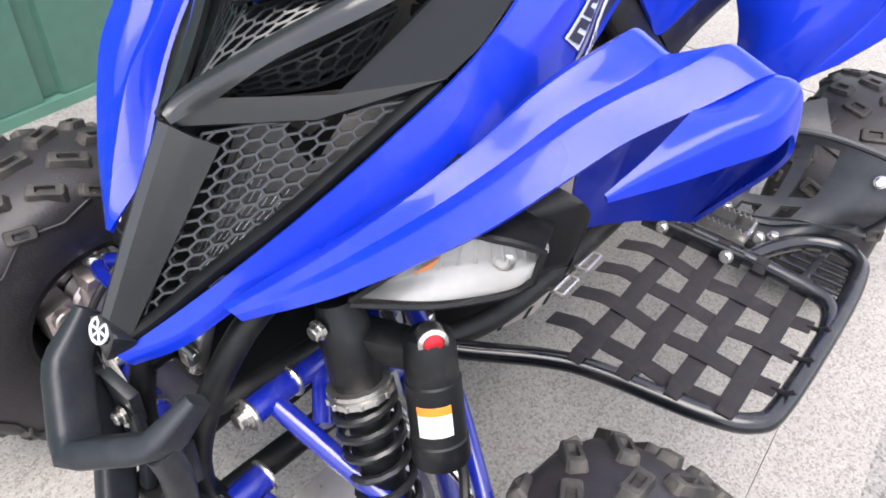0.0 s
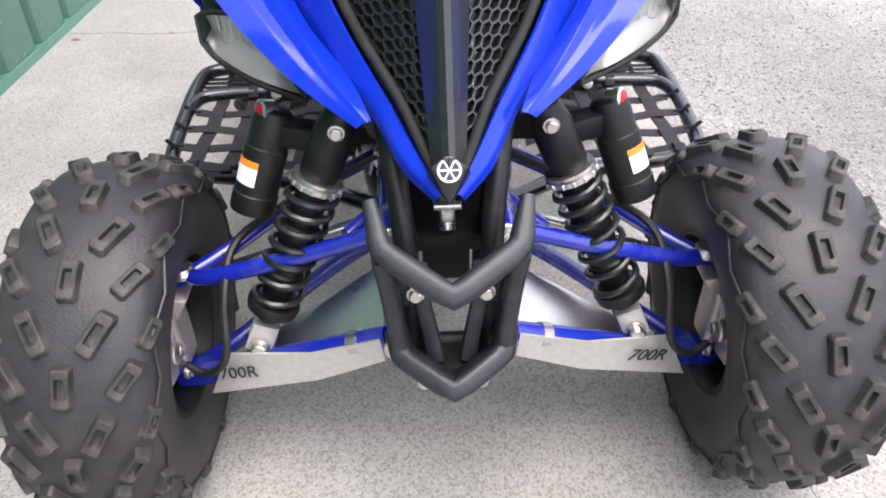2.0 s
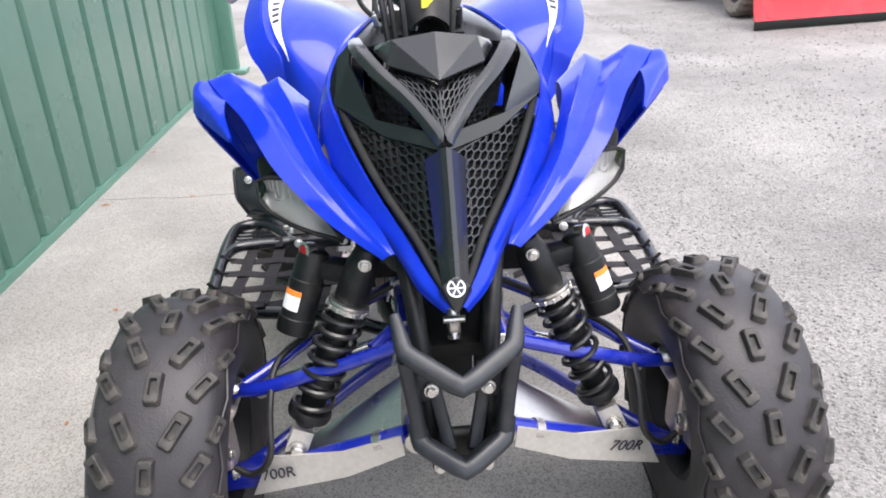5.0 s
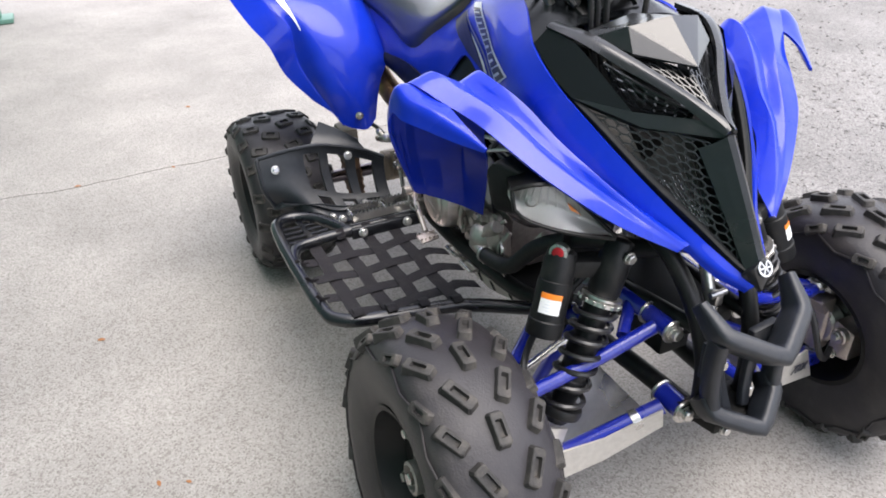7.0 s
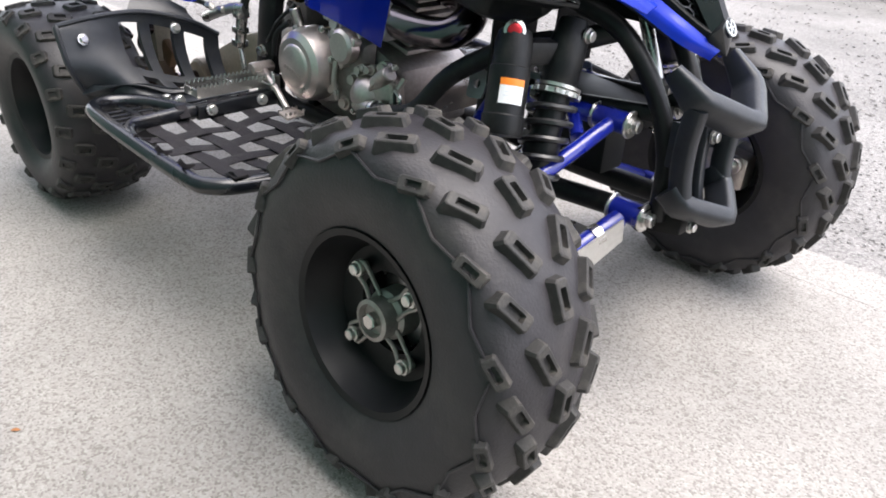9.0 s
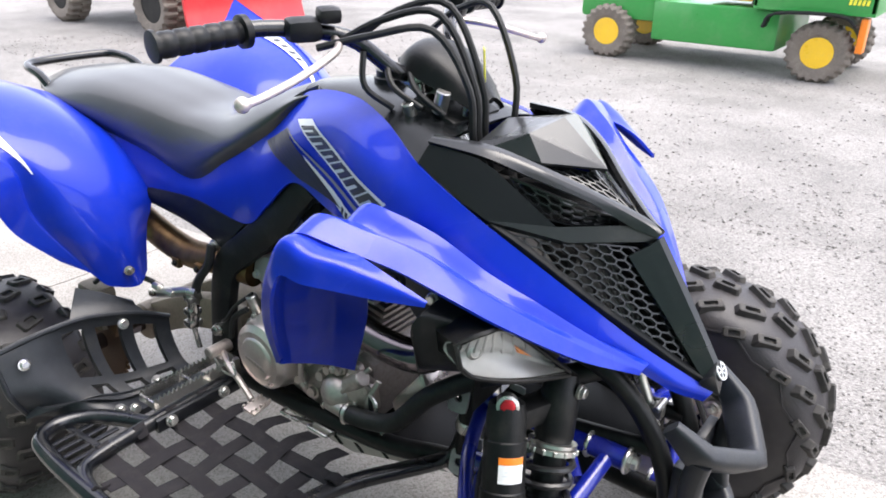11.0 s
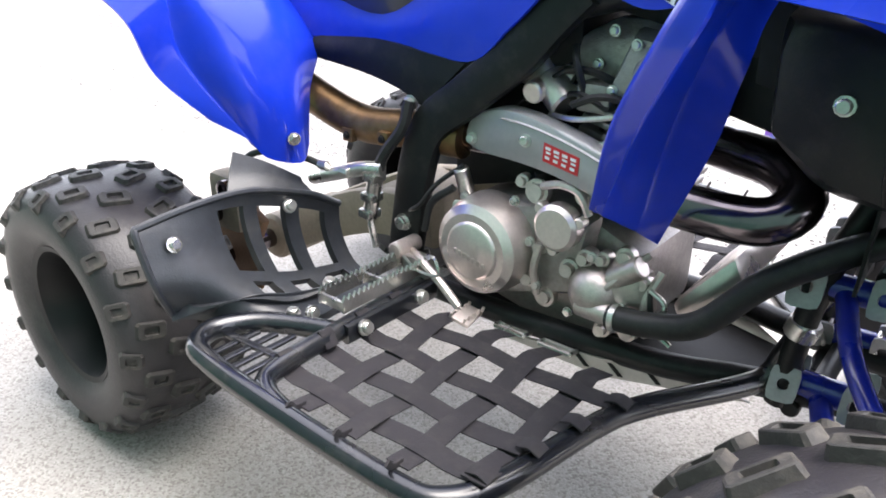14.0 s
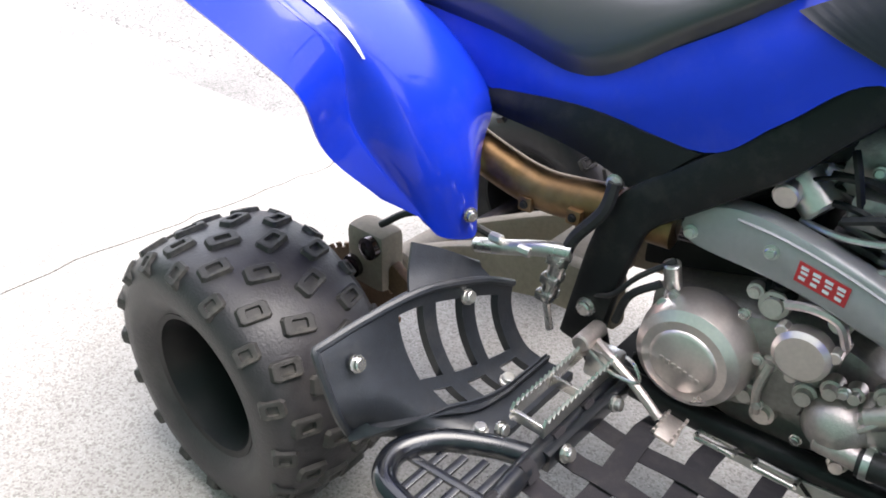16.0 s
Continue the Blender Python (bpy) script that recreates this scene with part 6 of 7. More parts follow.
rod(bm, (-0.7, -0.15, 0.47), (-0.7, -0.165, 0.475), 0.009)
part("oil_filler", bm, ZINC, engine)
bm = B()
tube(bm, [(-0.43, -0.17, 0.383), (-0.37, -0.17, 0.392), (-0.31, -0.165, 0.415), (-0.245, -0.15, 0.49), (-0.165, -0.12, 0.545), (-0.1, -0.1, 0.572), (-0.03, -0.085, 0.59), (0.02, -0.06, 0.61)], 0.0175, 14)
part("coolant_hose", bm, HOSE, quad, "thick black coolant hose")
bm = B()
lathe(bm, [(0, 0.017), (0, 0.0195), (0.008, 0.0195), (0.008, 0.017)], (-0.425, -0.17, 0.384), (1, 0, 0.1), 18)
part("hose_clamp", bm, ZINC, quad, "zinc hose clamp")
# oil tank in front of the engine
bm = B()
hull(bm, [(-0.37, -0.115, 0.4), (-0.3, -0.105, 0.49), (-0.35, -0.115, 0.37), (-0.28, -0.105, 0.45)] + [(-0.37, 0.1, 0.4), (-0.3, 0.1, 0.49), (-0.35, 0.1, 0.37), (-0.28, 0.1, 0.45)], 0.012)
part("oil_tank", bm, COVER, quad, "grey oil tank", 30)
# exhaust
bm = B()
tube(bm, [(-0.41, 0.0, 0.6), (-0.35, -0.03, 0.602), (-0.275, -0.07, 0.602), (-0.238, -0.115, 0.585), (-0.262, -0.147, 0.56), (-0.345, -0.152, 0.556), (-0.45, -0.135, 0.562), (-0.6, -0.1, 0.575), (-0.72, -0.1, 0.57)], 0.029, 16)
part("header_pipe", bm, DARKSTEEL, quad, "dark chromed exhaust header")
bm = B()
tube(bm, [(-0.72, -0.12, 0.565), (-0.82, -0.13, 0.565), (-0.92, -0.14, 0.56), (-1.02, -0.15, 0.59), (-1.15, -0.15, 0.64), (-1.3, -0.13, 0.68)], 0.031, 16)
mid = part("exhaust_midpipe", bm, BRONZE, quad, "heat-tinted bronze exhaust pipe")
for x, z in ((-0.925, 0.545), (-0.845, 0.553)):
    bm = B()
    block(bm, (x, -0.168, z), (0.022, 0.012, 0.022), (0, 0, 0), 0.002)
    part("clamp_tab", bm, BRONZE, mid)
    bolt("clamp_bolt", (x, -0.174, z), (0, -1, 0), 0.005, mid, DARK, "dark clamp screw")
bm = B()
rod(bm, (-1.25, -0.1, 0.66), (-1.62, -0.1, 0.74), 0.055, 24)
part("silencer", bm, PLATE, quad, "alloy exhaust silencer")
bm = B()
face = lambda x: -0.136 - 0.14 * (x + 0.69)  # noqa: E731
side = [(-0.712, 0.578), (-0.705, 0.598), (-0.685, 0.615), (-0.64, 0.63), (-0.58, 0.628), (-0.5, 0.613), (-0.44, 0.597), (-0.39, 0.582), (-0.39, 0.524), (-0.45, 0.536), (-0.53, 0.552), (-0.6, 0.557), (-0.67, 0.556), (-0.7, 0.561)]
side = [(p.x, p.y) for p in cat([V(x, z, 0) for x, z in side + side[:1]], 3)[:-1]]
rings(bm, [[V(-0.56 + (x + 0.56) * k, face(x) + dy, 0.587 + (z - 0.587) * k2) for x, z in side] for k, k2, dy in ((0.96, 0.9, 0.034), (0.995, 0.98, 0.03), (1.0, 1.0, 0.008), (0.99, 0.94, 0.002), (0.965, 0.82, 0.0))])
hs = part("heat_shield", bm, SHIELD, quad, "satin silver exhaust heat shield", 45)
bm = B()
tube(bm, [(x, face(x) - 0.0005, z) for x, z in ((-0.64, 0.616), (-0.58, 0.614), (-0.5, 0.601), (-0.4, 0.573))], 0.0025, 6)
part("pressed_bead", bm, SHIELD, hs)
for x, z in ((-0.695, 0.575), (-0.592, 0.594), (-0.43, 0.562)):
    bolt("shield_bolt", (x, face(x) - 0.001, z), (0, -1, 0.1), 0.007, hs)
bm = B()
slab(bm, [(x, face(x) - 0.0008, z) for x, z in ((-0.559, 0.599), (-0.499, 0.591), (-0.5, 0.566), (-0.56, 0.573))], (0, -0.001, 0))
st = part("sticker", bm, RED, hs, "small red sticker with white marks", 0)
for k in range(4):
    x, z = -0.5555 + k * 0.0142, 0.5945 - k * 0.0019
    for h0, h1, a0, a1 in ((0.0, 0.004, 0.0, 0.009), (0.0065, 0.0095, 0.001, 0.009), (0.013, 0.017, 0.0, 0.0075)):
        bm = B()
        slab(bm, [(x + a, face(x + a) - 0.002, z - b) for a, b in ((a0, h0), (a1, h0 + 0.001), (a1, h1 + 0.001), (a0, h1))], (0, -0.0006, 0))
        part("sticker_mark", bm, WHITE, st, "white bar", 0)
# brake pedal and cylinder
bm = B()
tube(bm, [(-0.775, -0.185, 0.385), (-0.73, -0.205, 0.38), (-0.69, -0.21, 0.36), (-0.655, -0.213, 0.335)], 0.007, 8)
block(bm, (-0.637, -0.215, 0.328), (0.03, 0.05, 0.006), (0, 15, 10), 0.002)
for k in range(5):
    for dx in (-0.013, 0.013):
        block(bm, (-0.637 + dx, -0.237 + k * 0.011, 0.334), (0.004, 0.005, 0.008), (0, 15, 10), 0.001)
rod(bm, (-0.785, -0.16, 0.39), (-0.785, -0.215, 0.39), 0.014)
part("brake_pedal", bm, ALLOY, quad, "zinc brake pedal with toothed pad")
bm = B()
tube(bm, [(-0.72, -0.2, 0.395), (-0.7, -0.215, 0.4), (-0.69, -0.22, 0.38), (-0.73, -0.22, 0.375), (-0.77, -0.21, 0.385)], 0.0025, 6)
part("return_spring", bm, ZINC, quad)
bm = B()
rod(bm, (-0.845, -0.19, 0.5), (-0.862, -0.19, 0.42), 0.013, 12)
rod(bm, (-0.862, -0.19, 0.42), (-0.85, -0.19, 0.37), 0.006, 8)
for z in (0.495, 0.46, 0.43):
    block(bm, (-0.846 - (0.5 - z) * 0.2, -0.192, z), (0.026, 0.03, 0.014), (0, 5, 0), 0.003)
tube(bm, [(-0.83, -0.19, 0.51), (-0.87, -0.2, 0.505), (-0.93, -0.205, 0.485), (-0.985, -0.2, 0.465)], 0.012, 10)
rod(bm, (-0.9, -0.215, 0.5), (-0.88, -0.215, 0.5), 0.008, 8)
rod(bm, (-0.95, -0.215, 0.5), (-0.93, -0.215, 0.5), 0.008, 8)
part("brake_cylinder", bm, ZINC, quad, "zinc rear brake cylinder and linkage")
for pts, r, m in (([(-0.84, -0.19, 0.505), (-0.83, -0.185, 0.535), (-0.8, -0.175, 0.58), (-0.795, -0.165, 0.62)], 0.0095, HOSE),
                  ([(-0.71, -0.16, 0.5), (-0.745, -0.17, 0.47), (-0.76, -0.17, 0.42)], 0.006, HOSE),
                  ([(-0.4, -0.12, 0.44), (-0.385, -0.15, 0.42), (-0.375, -0.15, 0.37)], 0.004, HOSE),
                  ([(-0.36, -0.13, 0.665), (-0.443, -0.138, 0.651), (-0.522, -0.136, 0.633), (-0.58, -0.11, 0.625)], 0.0042, ZINC),
                  ([(-0.36, -0.13, 0.656), (-0.444, -0.138, 0.625), (-0.494, -0.136, 0.602), (-0.53, -0.12, 0.59)], 0.0042, ZINC),
                  ([(-0.385, -0.15, 0.43), (-0.36, -0.16, 0.42), (-0.365, -0.16, 0.38), (-0.345, -0.16, 0.365)], 0.0035, ZINC),
                  ([(-0.8, -0.16, 0.44), (-0.77, -0.17, 0.46), (-0.74, -0.165, 0.5), (-0.7, -0.15, 0.535)], 0.004, HOSE)):
    bm = B()
    tube(bm, pts, r, 8)
    part("hose" if m is HOSE else "cable", bm, m, quad)
bm = B()
rod(bm, (-0.56, -0.1, 0.64), (-0.6, -0.09, 0.67), 0.025, 14)
rod(bm, (-0.6, -0.09, 0.67), (-0.62, -0.085, 0.7), 0.018, 14)
part("starter_motor", bm, COVER, engine)
bm = B()
hull(bm, [(-0.55, y, z) for y in (-0.09, 0.09) for z in (0.7, 0.8)] + [(-0.75, y, z) for y in (-0.1, 0.1) for z in (0.62, 0.72)] + [(-1.05, y, z) for y in (-0.1, 0.1) for z in (0.66, 0.74)], 0.01)
hull(bm, [(-0.3, y, z) for y in (-0.08, 0.08) for z in (0.72, 0.88)] + [(-0.58, y, z) for y in (-0.07, 0.07) for z in (0.78, 0.92)], 0.01)
part("airbox", bm, DARK, quad, "dark airbox and tank under the covers")
rnd = random.Random(7)
for k in range(18):
    p = V(rnd.uniform(-0.6, -0.3), rnd.uniform(-0.12, -0.06), rnd.uniform(0.6, 0.74))
    q = p + V(rnd.uniform(-0.1, 0.1), rnd.uniform(-0.02, 0.03), rnd.uniform(-0.07, 0.07))
    bm = B()
    tube(bm, [p, (p + q) / 2 + V(0, -0.012, 0.012), q], rnd.uniform(0.003, 0.006), 6, 4)
    part("wire", bm, HOSE, quad)
# swingarm, axle, sprocket, rear brake
bm = B()
for s in (-1, 1):
    sweep(bm, cat([(-0.79, s * 0.1, 0.4), (-0.95, s * 0.085, 0.38), (-1.1, s * 0.07, 0.32), (-1.22, s * 0.06, 0.26)], 4), rrect(0.035, 0.085, 0.008))
block(bm, (-0.9, 0, 0.39), (0.1, 0.2, 0.07), (0, 5, 0), 0.01)
rod(bm, (-1.25, -0.1, 0.245), (-1.25, 0.1, 0.245), 0.05, 20)
part("swingarm", bm, TAN, quad, "dusty cast aluminium swingarm")
bm = B()
rod(bm, (-1.255, -0.46, 0.243), (-1.255, 0.46, 0.243), 0.02, 14)
part("rear_axle", bm, DARKSTEEL, quad)
bm = B()
lathe(bm, [(0, 0.03), (0, 0.1), (0.006, 0.1), (0.006, 0.03)], (-1.255, -0.2, 0.243), (0, -1, 0), 36)
for k in range(28):
    a = k * 2 * math.pi / 28
    block(bm, (-1.255 + 0.103 * math.cos(a), -0.203, 0.243 + 0.103 * math.sin(a)), (0.012, 0.006, 0.01), (0, -math.degrees(a), 0), 0.001)
part("sprocket", bm, RUST, quad, "rust-stained steel sprocket", 20)
bm = B()
hull(bm, [(-1.17 + x, -0.235 + y, 0.395 + z) for x in (-0.04, 0.045) for y in (-0.03, 0.025) for z in (-0.06, 0.05)], 0.016)
cal = part("rear_caliper", bm, TAN, quad, "dusty rear brake caliper")
for x, z in ((-1.15, 0.42), (-1.19, 0.37)):
    bm = B()
    lathe(bm, [(0, 0.02), (0.012, 0.02), (0.014, 0.013), (0.008, 0.012), (0.008, 0.0005)], (x, -0.262, z), (0, -1, 0), 16)
    part("piston_cap", bm, DARKSTEEL, cal)
bm = B()
block(bm, (-1.11, -0.24, 0.36), (0.05, 0.02, 0.05), (0, 30, 0), 0.005)
part("pad_holder", bm, RUST, cal, "rust-stained pad holder")
bm = B()
tube(bm, [(-1.14, -0.25, 0.46), (-1.08, -0.24, 0.5), (-1.0, -0.21, 0.5), (-0.95, -0.2, 0.49)], 0.006, 8)
part("brake_hose", bm, HOSE, cal)

# ---- handlebar and cables ----
bm = B()
half = [(-0.51, 0.4, 1.07), (-0.49, 0.24, 1.078), (-0.425, 0.13, 1.06), (-0.375, 0.07, 1.005), (-0.365, 0.0, 1.0)]
tube(bm, mir(-1, half) + mir(1, half[:-1])[::-1], 0.0125, 12)
bars = part("handlebar", bm, FRAME, quad, "black handlebar")
for s in (-1, 1):
    bm = B()
    a, b = V(-0.512, s * 0.405, 1.069), V(-0.49, s * 0.265, 1.077)
    d = (b - a).normalized()
    h = (b - a).length
    prof = [(0, 0.012), (0.001, 0.022), (0.006, 0.022), (0.007, 0.017)]
    for k in range(5):
        t = 0.012 + k * (h - 0.03) / 5
        prof += [(t, 0.0165), (t + 0.003, 0.0182), (t + 0.018, 0.0182), (t + 0.02, 0.0165)]
    prof += [(h - 0.012, 0.0165), (h - 0.01, 0.024), (h, 0.024), (h, 0.012)]
    lathe(bm, prof, a, d, 18)
    part("grip", bm, BLACK, bars, "ribbed black rubber grip")
    bm = B()
    tube(bm, [(-0.43, s * 0.15, 1.06), (-0.385, s * 0.19, 1.052), (-0.37, s * 0.27, 1.03), (-0.372, s * 0.34, 1.012), (-0.375, s * 0.37, 1.007)], 0.006, 10)
    bmesh.ops.create_uvsphere(bm, u_segments=12, v_segments=8, radius=0.011, matrix=pose(-0.376, s * 0.372, 1.007))
    part("lever", bm, ALLOY, bars, "dull alloy hand lever")
    bm = B()
    block(bm, (-0.455, s * 0.19, 1.075), (0.04, 0.055, 0.036), (0, 10, s * 25), 0.014)
    block(bm, (-0.43, s * 0.16, 1.095), (0.032, 0.036, 0.024), (0, 10, s * 25), 0.01)
    part("switch_housing", bm, BLACK, bars)
bm = B()
Surf([[V(x, -w, z0), V(x, -w * 0.75, z1 - 0.012), V(x, 0, z1), V(x, w * 0.75, z1 - 0.012), V(x, w, z0)] for x, w, z0, z1 in ((-0.4, 0.04, 1.02, 1.035), (-0.37, 0.062, 1.01, 1.05), (-0.33, 0.066, 0.995, 1.045), (-0.28, 0.055, 0.975, 1.015), (-0.24, 0.035, 0.95, 0.972))], 5).skin(bm, 0.008, 1)
part("bar_cover", bm, BLACK, bars, "dark moulded bar cover", 30)
bm = B()
rod(bm, (-0.36, 0, 1.0), (-0.25, 0, 0.78), 0.022, 16)
block(bm, (-0.36, 0, 0.995), (0.05, 0.11, 0.04), (0, 25, 0), 0.008)
part("steering_clamp", bm, ZINC, bars, "zinc handlebar clamp")
for dy, top in ((-0.07, 1.09), (-0.085, 1.07), (-0.05, 1.1), (0.04, 1.09)):
    bm = B()
    tube(bm, [(-0.43, dy * 2.2, 1.05), (-0.36, dy * 1.7, top), (-0.28, dy * 1.2, top + 0.01), (-0.225, dy, 1.0), (-0.22, dy * 0.9, 0.92), (-0.2, dy * 0.8, 0.84)], 0.0055, 8)
    part("control_cable", bm, HOSE, bars, "black control cable looping to the hood")
bm = B()
slab(bm, [(-0.264, 0.009, 0.985), (-0.245, -0.015, 0.985), (-0.25, -0.013, 1.045), (-0.269, 0.011, 1.045)], (0.0012, 0.001, 0))
part("hang_tag", bm, YELLOW, bars, "yellow paper hang tag", 0)
bm = B()
block(bm, (-0.31, 0.0, 0.945), (0.09, 0.13, 0.02), (0, 20, 0), 0.008)
part("dash", bm, BLACK, quad, "black dash panel")

# small fittings between bar and hood
bm = B()
lathe(bm, [(0, 0.03), (0.012, 0.03), (0.014, 0.026), (0.024, 0.026), (0.026, 0.02), (0.026, 0.0005)], (-0.45, 0.0, 0.965), (0, 0, 1), 22)
part("fuel_cap", bm, BLACK, quad, "round black fuel cap")
for p, q, r0, m in (((-0.3, -0.06, 0.95), (-0.29, -0.06, 0.985), 0.012, ZINC), ((-0.27, -0.03, 0.945), (-0.26, -0.03, 0.975), 0.009, STEEL), ((-0.33, -0.09, 0.945), (-0.33, -0.1, 0.968), 0.01, ZINC),
                    ((-0.285, 0.05, 0.95), (-0.28, 0.05, 0.98), 0.012, BLACK), ((-0.34, -0.05, 0.955), (-0.345, -0.055, 0.99), 0.008, STEEL)):
    bm = B()
    rod(bm, p, q, r0, 12)
    part("dash_fitting", bm, m, quad)
for pts in ([(-0.39, -0.08, 1.03), (-0.36, -0.1, 0.99), (-0.31, -0.09, 0.96)], [(-0.38, -0.04, 1.02), (-0.33, -0.08, 0.985), (-0.28, -0.07, 0.95)], [(-0.4, -0.12, 1.04), (-0.39, -0.13, 0.99), (-0.36, -0.1, 0.955)]):
    bm = B()
    tube(bm, pts, 0.005, 8)
    part("wire", bm, HOSE, quad)

# ---- yard: gravel stones, leaves, far vehicles ----
def stones(name, count, box, sizes, z, seed, label):
    r = random.Random(seed)
    verts, faces = [], []
    for _ in range(count):
        x, y = r.uniform(box[0], box[1]), box[2] + (box[3] - box[2]) * r.random() ** 1.6
        a = r.uniform(0, 6.3)
        w, d, h = (r.uniform(*sizes) for _ in range(3))
        b = len(verts)
        for px, py, pz in ((-1, -0.6, -0.3), (0.2, -1, -0.3), (1, -0.3, -0.3), (0.7, 0.8, -0.3), (-0.5, 0.9, -0.3), (-0.6, -0.4, 0.5), (0.3, -0.5, 0.6), (0.5, 0.4, 0.5), (-0.3, 0.5, 0.55)):
            q = 1 + r.uniform(-0.2, 0.2)
            verts.append((x + (px * w * math.cos(a) - py * d * math.sin(a)) * q, y + (px * w * math.sin(a) + py * d * math.cos(a)) * q, z + pz * h * 0.8 + 0.3 * h))
        faces += [(b + i, b + (i + 1) % 5, b + (5, 6, 7, 7, 8)[i]) for i in range(5)]
        faces += [(b + 1, b + 6, b + 5), (b + 2, b + 7, b + 6), (b + 4, b + 8, b + 7), (b, b + 5, b + 8), (b + 5, b + 6, b + 7, b + 8)]
    me = bpy.data.meshes.new(name)
    me.from_pydata(verts, [], faces)
    me.materials.append(STONE)
    return tagged(new(name, me), label, "gravel", kind="stuff")


stones("gravel", 9000, (-5, 3, 0.92, 2.8), (0.003, 0.007), -0.02, 3, "loose grey gravel stones along the slab")
stones("gravel", 3500, (-8, 5, 2.2, 6.0), (0.006, 0.013), -0.02, 5, "loose grey gravel stones across the yard")
stones("grit", 260, (-4, 1.5, -1.4, 0.7), (0.0012, 0.003), 0.0, 9, "scattered dark grit on the concrete")


def leaf(x, y, a, size):
    bm = B()
    pts = [(-1, 0), (-0.5, 0.4), (0.1, 0.5), (0.6, 0.25), (1, 0), (0.6, -0.3), (0.1, -0.45), (-0.5, -0.35)]
    c = bm.verts.new((0, 0, 0.004))
    vs = [bm.verts.new((px * size, py * size, 0.002 + 0.3 * size * abs(py) * (1 if py > 0 else 0.5))) for px, py in pts]
    for i in range(8):
        bm.faces.new((c, vs[i], vs[(i + 1) % 8]))
    ob = part("leaf", bm, LEAF, None, "curled dry brown leaf lying on the concrete")
    ob.matrix_world = pose(x, y, 0, 0, 0, a)
    tagged(ob, category="leaf", group="dry leaves")


for x, y, a, z in ((-0.85, -1.44, 20, 0.026), (-1.057, -1.035, 70, 0.012), (-0.455, -0.96, 10, 0.01), (-0.43, -0.9, 50, 0.008), (-2.09, -1.42, 100, 0.02), (-2.143, -0.682, 40, 0.012), (-2.837, -0.511, 40, 0.016), (-2.92, -1.44, 160, 0.018), (-2.139, -1.045, 80, 0.014)):
    leaf(x, y, a, z)


def far_wheel(parent, c, R, w, rimr, rimmat, name="wheel"):
    wh = thing(name, "", "", parent=parent)
    bm = B()
    n = 88
    loops = []
    for k, (h, r) in enumerate([(-w * 0.8, rimr), (-w, rimr * 1.25), (-w * 1.02, R * 0.86), (-w * 0.8, R * 0.97), (-w * 0.05, R * 0.98), (w * 0.05, R * 0.98), (w * 0.8, R * 0.97), (w * 1.02, R * 0.86), (w, rimr * 1.25), (w * 0.8, rimr)]):
        sh = 2 if k > 4 else 0
        loops.append([c + V(math.cos(2 * math.pi * i / n), 0, math.sin(2 * math.pi * i / n)) * r * ((1.03 if (i + sh) % 4 < 2 else 0.95) if 2 <= k <= 7 else 1) + V(0, h, 0) for i in range(n)])
    rings(bm, loops, caps=False)
    part("tyre", bm, FARTYRE, wh, "dusty lugged tyre")
    bm = B()
    lathe(bm, [(-w * 0.8, rimr * 1.02), (-w * 0.82, rimr * 0.9), (-w * 0.5, rimr * 0.8), (-w * 0.45, rimr * 0.4), (-w * 0.6, rimr * 0.3), (-w * 0.6, 0.01)], c, (0, 1, 0), 28)
    part("rim", bm, rimmat, wh)
    for k in range(5):
        a = k * 1.2566
        bolt("wheel_nut", c + V(rimr * 0.55 * math.cos(a), -w * 0.5, rimr * 0.55 * math.sin(a)), (0, -1, 0), 0.014, wh)


# green utility cart
cart = thing("utility_cart", "green and yellow utility cart with a dump bed", "utility cart")
for x, y in ((-0.85, 5.3), (-3.05, 5.3), (-0.85, 6.4), (-3.05, 6.4)):
    far_wheel(cart, V(x, y, 0.285), 0.3, 0.13, 0.15, DEERYELLOW)
bed = None
for a, b in (((-1.5, 5.15, 0.66), (-0.42, 6.65, 0.7)), ((-1.5, 5.15, 0.68), (-0.42, 5.2, 0.98)), ((-1.5, 6.6, 0.68), (-0.42, 6.65, 0.98)), ((-1.5, 5.15, 0.68), (-1.45, 6.65, 1.0)), ((-0.47, 5.15, 0.68), (-0.42, 6.65, 0.98))):
    bm = B()
    block(bm, [(p + q) / 2 for p, q in zip(a, b)], [abs(q - p) for p, q in zip(a, b)], bev=0.012)
    bed = part("bed_panel" if bed else "dump_bed", bm, DEERGREEN, bed or cart, "" if bed else "green steel dump bed") if not bed else (part("bed_panel", bm, DEERGREEN, bed), bed)[1]
bm = B()
sweep(bm, [(-1.52, 5.14, 0.98), (-0.4, 5.14, 0.98)], rrect(0.05, 0.04, 0.01))
part("bed_rail", bm, DEERGREEN, bed)
bm = B()
block(bm, (-1.9, 5.9, 0.45), (1.3, 1.3, 0.42), bev=0.03)
block(bm, (-2.95, 5.9, 0.62), (0.95, 1.25, 0.4), bev=0.06)
part("body", bm, DEERGREEN, cart, "green cart body", 40)
bm = B()
sweep(bm, cat([(-1.36, 5.12, 0.5), (-1.26, 5.12, 0.64), (-0.7, 5.12, 0.66), (-0.54, 5.12, 0.57)], 4), rrect(0.14, 0.03, 0.01))
part("wheel_arch", bm, BLACK, cart)
bm = B()
block(bm, (-1.75, 5.55, 0.78), (0.5, 0.55, 0.14), bev=0.04)
block(bm, (-1.5, 5.55, 1.02), (0.12, 0.55, 0.45), (0, 8, 0), 0.04)
part("seat", bm, DEERYELLOW, cart, "yellow vinyl seat", 40)
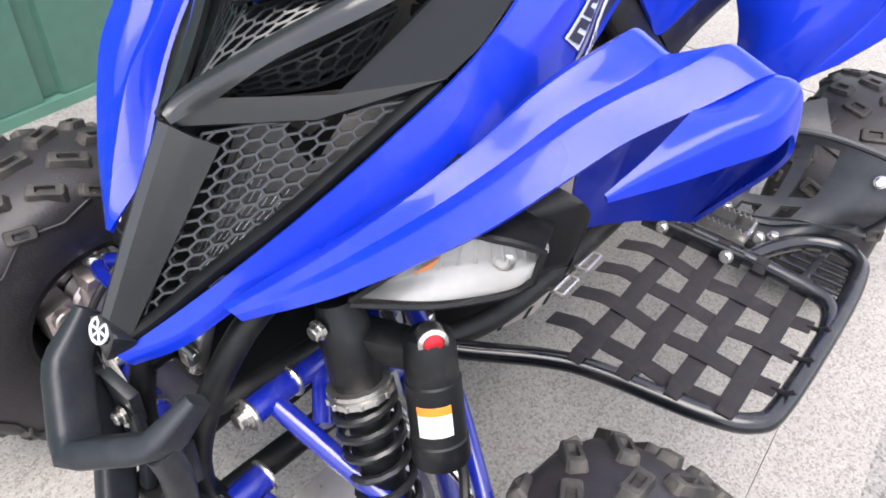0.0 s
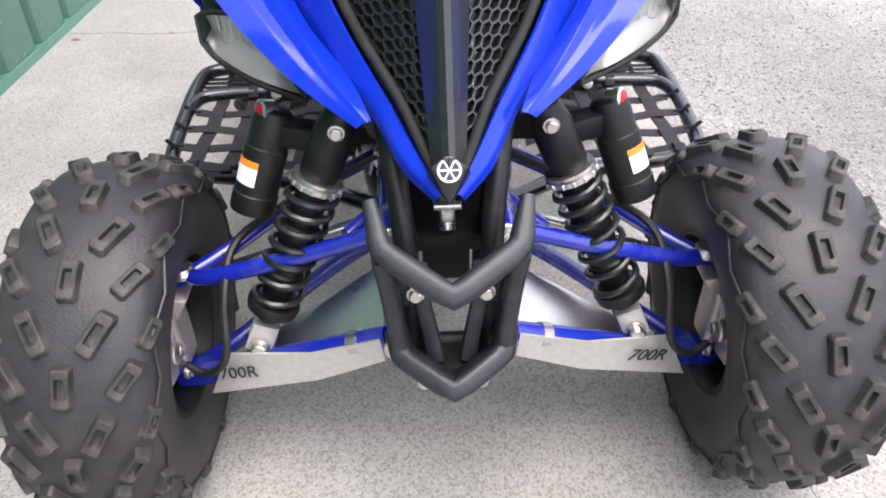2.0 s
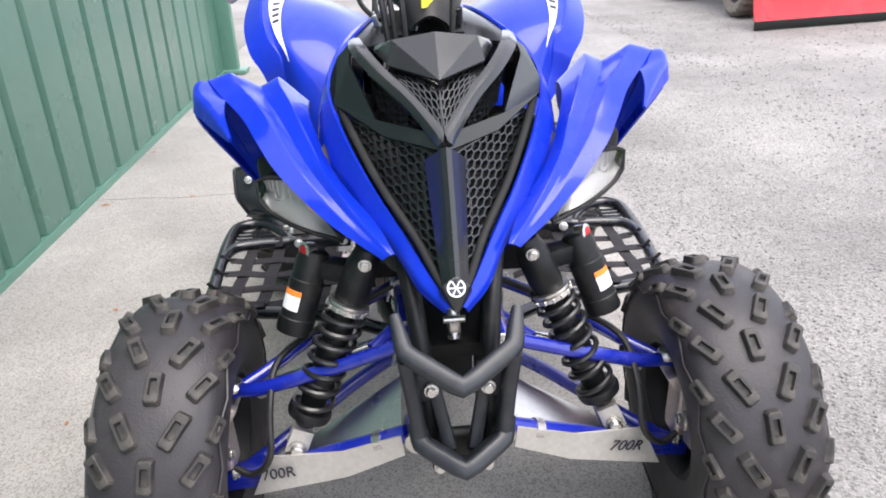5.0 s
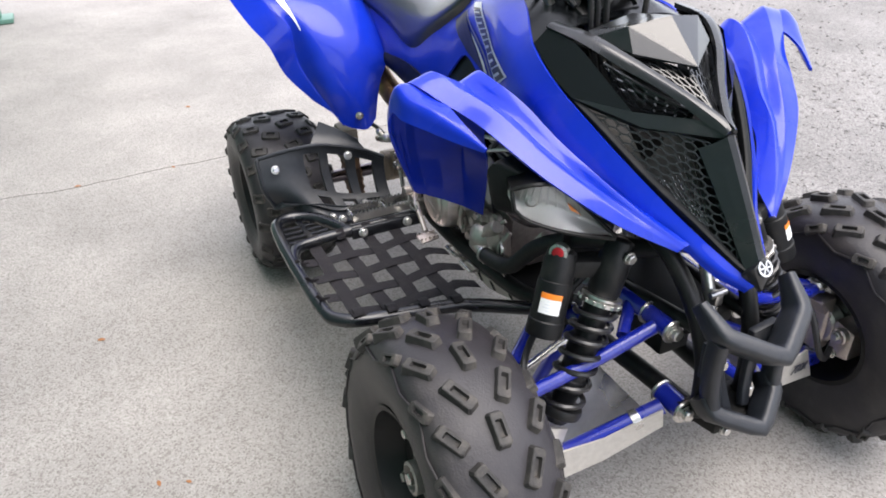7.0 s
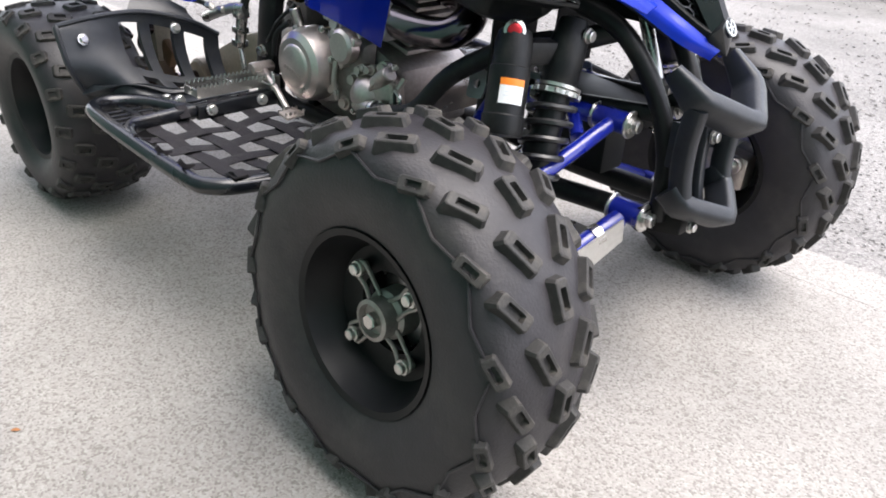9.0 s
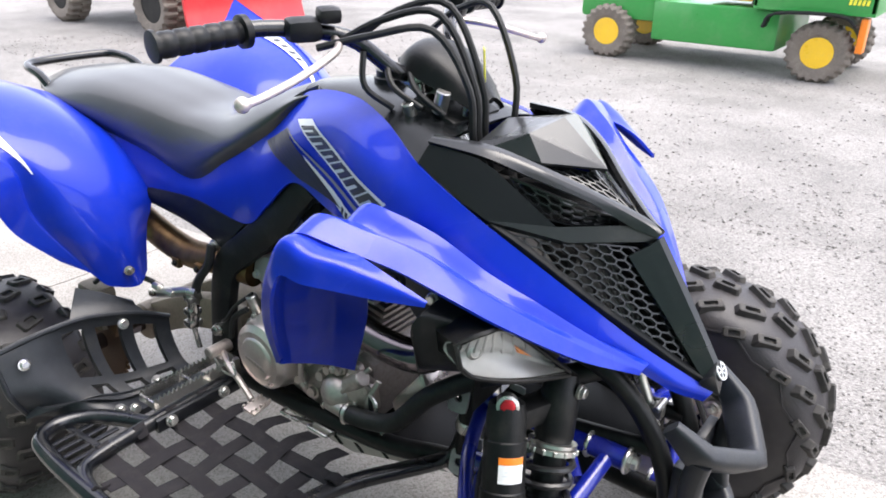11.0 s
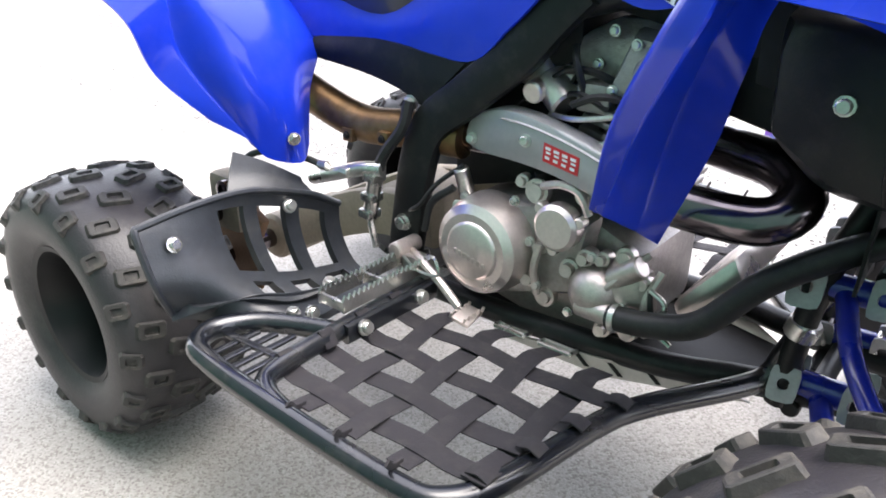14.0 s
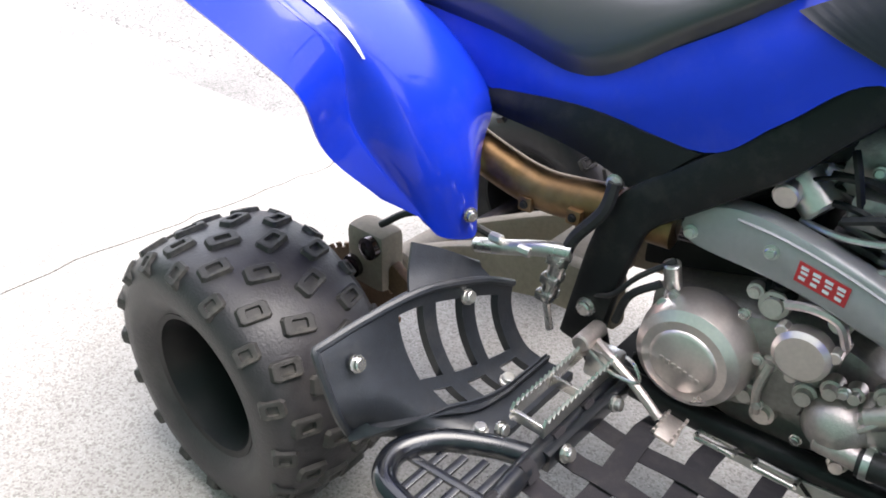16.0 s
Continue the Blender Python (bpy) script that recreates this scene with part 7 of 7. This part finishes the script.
for y in (5.2, 6.6):
    bm = B()
    tube(bm, [(-1.5, y, 0.7), (-1.55, y, 1.8), (-2.4, y, 1.85), (-2.75, y, 0.8)], 0.025, 10)
    part("roll_bar", bm, FRAME, cart)
bm = B()
block(bm, (-0.5, 5.25, 0.48), (0.06, 0.16, 0.32), bev=0.01)
part("tail_lamp", bm, ORANGE, cart, "orange-red rear lamp and reflector")
for x0, x1, z in ((-1.38, -1.02, 0.83), (-0.68, -0.46, 0.85), (-0.66, -0.48, 0.76)):
    n = max(2, int((x1 - x0) / 0.035))
    for k in range(n):
        xx = x0 + (x1 - x0) * k / n
        bm = B()
        slab(bm, [(xx, 5.146, z), (xx + 0.024, 5.146, z), (xx + 0.03, 5.146, z + 0.05), (xx + 0.006, 5.146, z + 0.05)], (0, -0.002, 0))
        part("bed_mark", bm, YELLOW, bed, "yellow slanted bar on the bed side", 0)

cart.matrix_world = pose(-0.2, 1.5, -0.02) @ Matrix.Diagonal((0.86, 0.83, 0.83, 1))

# red plow on a dark side-by-side
truck = thing("side_by_side", "black side-by-side vehicle parked behind its plow", "side-by-side")
for x, y in ((-7.05, 3.75), (-9.0, 3.75), (-7.05, 5.05), (-9.0, 5.05)):
    far_wheel(truck, V(x, y, 0.31), 0.33, 0.14, 0.18, DARK)
bm = B()
block(bm, (-8.0, 4.4, 0.75), (2.7, 1.3, 0.5), bev=0.06)
block(bm, (-7.0, 4.4, 0.95), (0.9, 1.2, 0.25), bev=0.06)
part("body", bm, BLACK, truck, "", 40)
bm = B()
for y in (3.85, 4.95):
    tube(bm, [(-7.3, y, 1.0), (-7.75, y, 1.9), (-8.9, y, 1.95), (-9.3, y, 0.9)], 0.03, 10)
part("roll_cage", bm, FRAME, truck)
plow = thing("snow_plow", "red plastic snow plow blade with white bars", "snow plow")
bm = B()
rows = []
for k in range(9):
    a = -0.9 + 1.7 * k / 8
    rows.append((0.22 - 0.32 * math.cos(a), 0.4 + 0.5 * math.sin(a) / math.sin(0.9) * 0.8))
loops = []
for y in (3.42, 5.15):
    dx = -0.25 * (y - 3.42) / 1.7
    loops.append([V(-6.02 + dx + a, y, b - 0.0) for a, b in rows] + [V(-6.05 + dx + a, y, b) for a, b in rows[::-1]])
rings(bm, loops)
part("blade", bm, PLOWRED, plow, "", 40)
bm = B()
sweep(bm, [(-6.0, 3.4, 0.03), (-6.26, 5.17, 0.03)], rrect(0.03, 0.08, 0.005))
sweep(bm, [(-6.1, 3.4, 0.86), (-6.36, 5.17, 0.86)], rrect(0.16, 0.05, 0.01))
part("blade_edges", bm, DARK, plow)
for k in range(4):
    y = 3.62 + k * 0.17
    x = -6.02 - 0.25 * (y - 3.42) / 1.7 - 0.06
    bm = B()
    block(bm, (x, y + 0.06, 0.62), (0.05, 0.12, 0.11), bev=0.01)
    part("blade_mark", bm, WHITE, plow, "white block painted on the blade", 0)
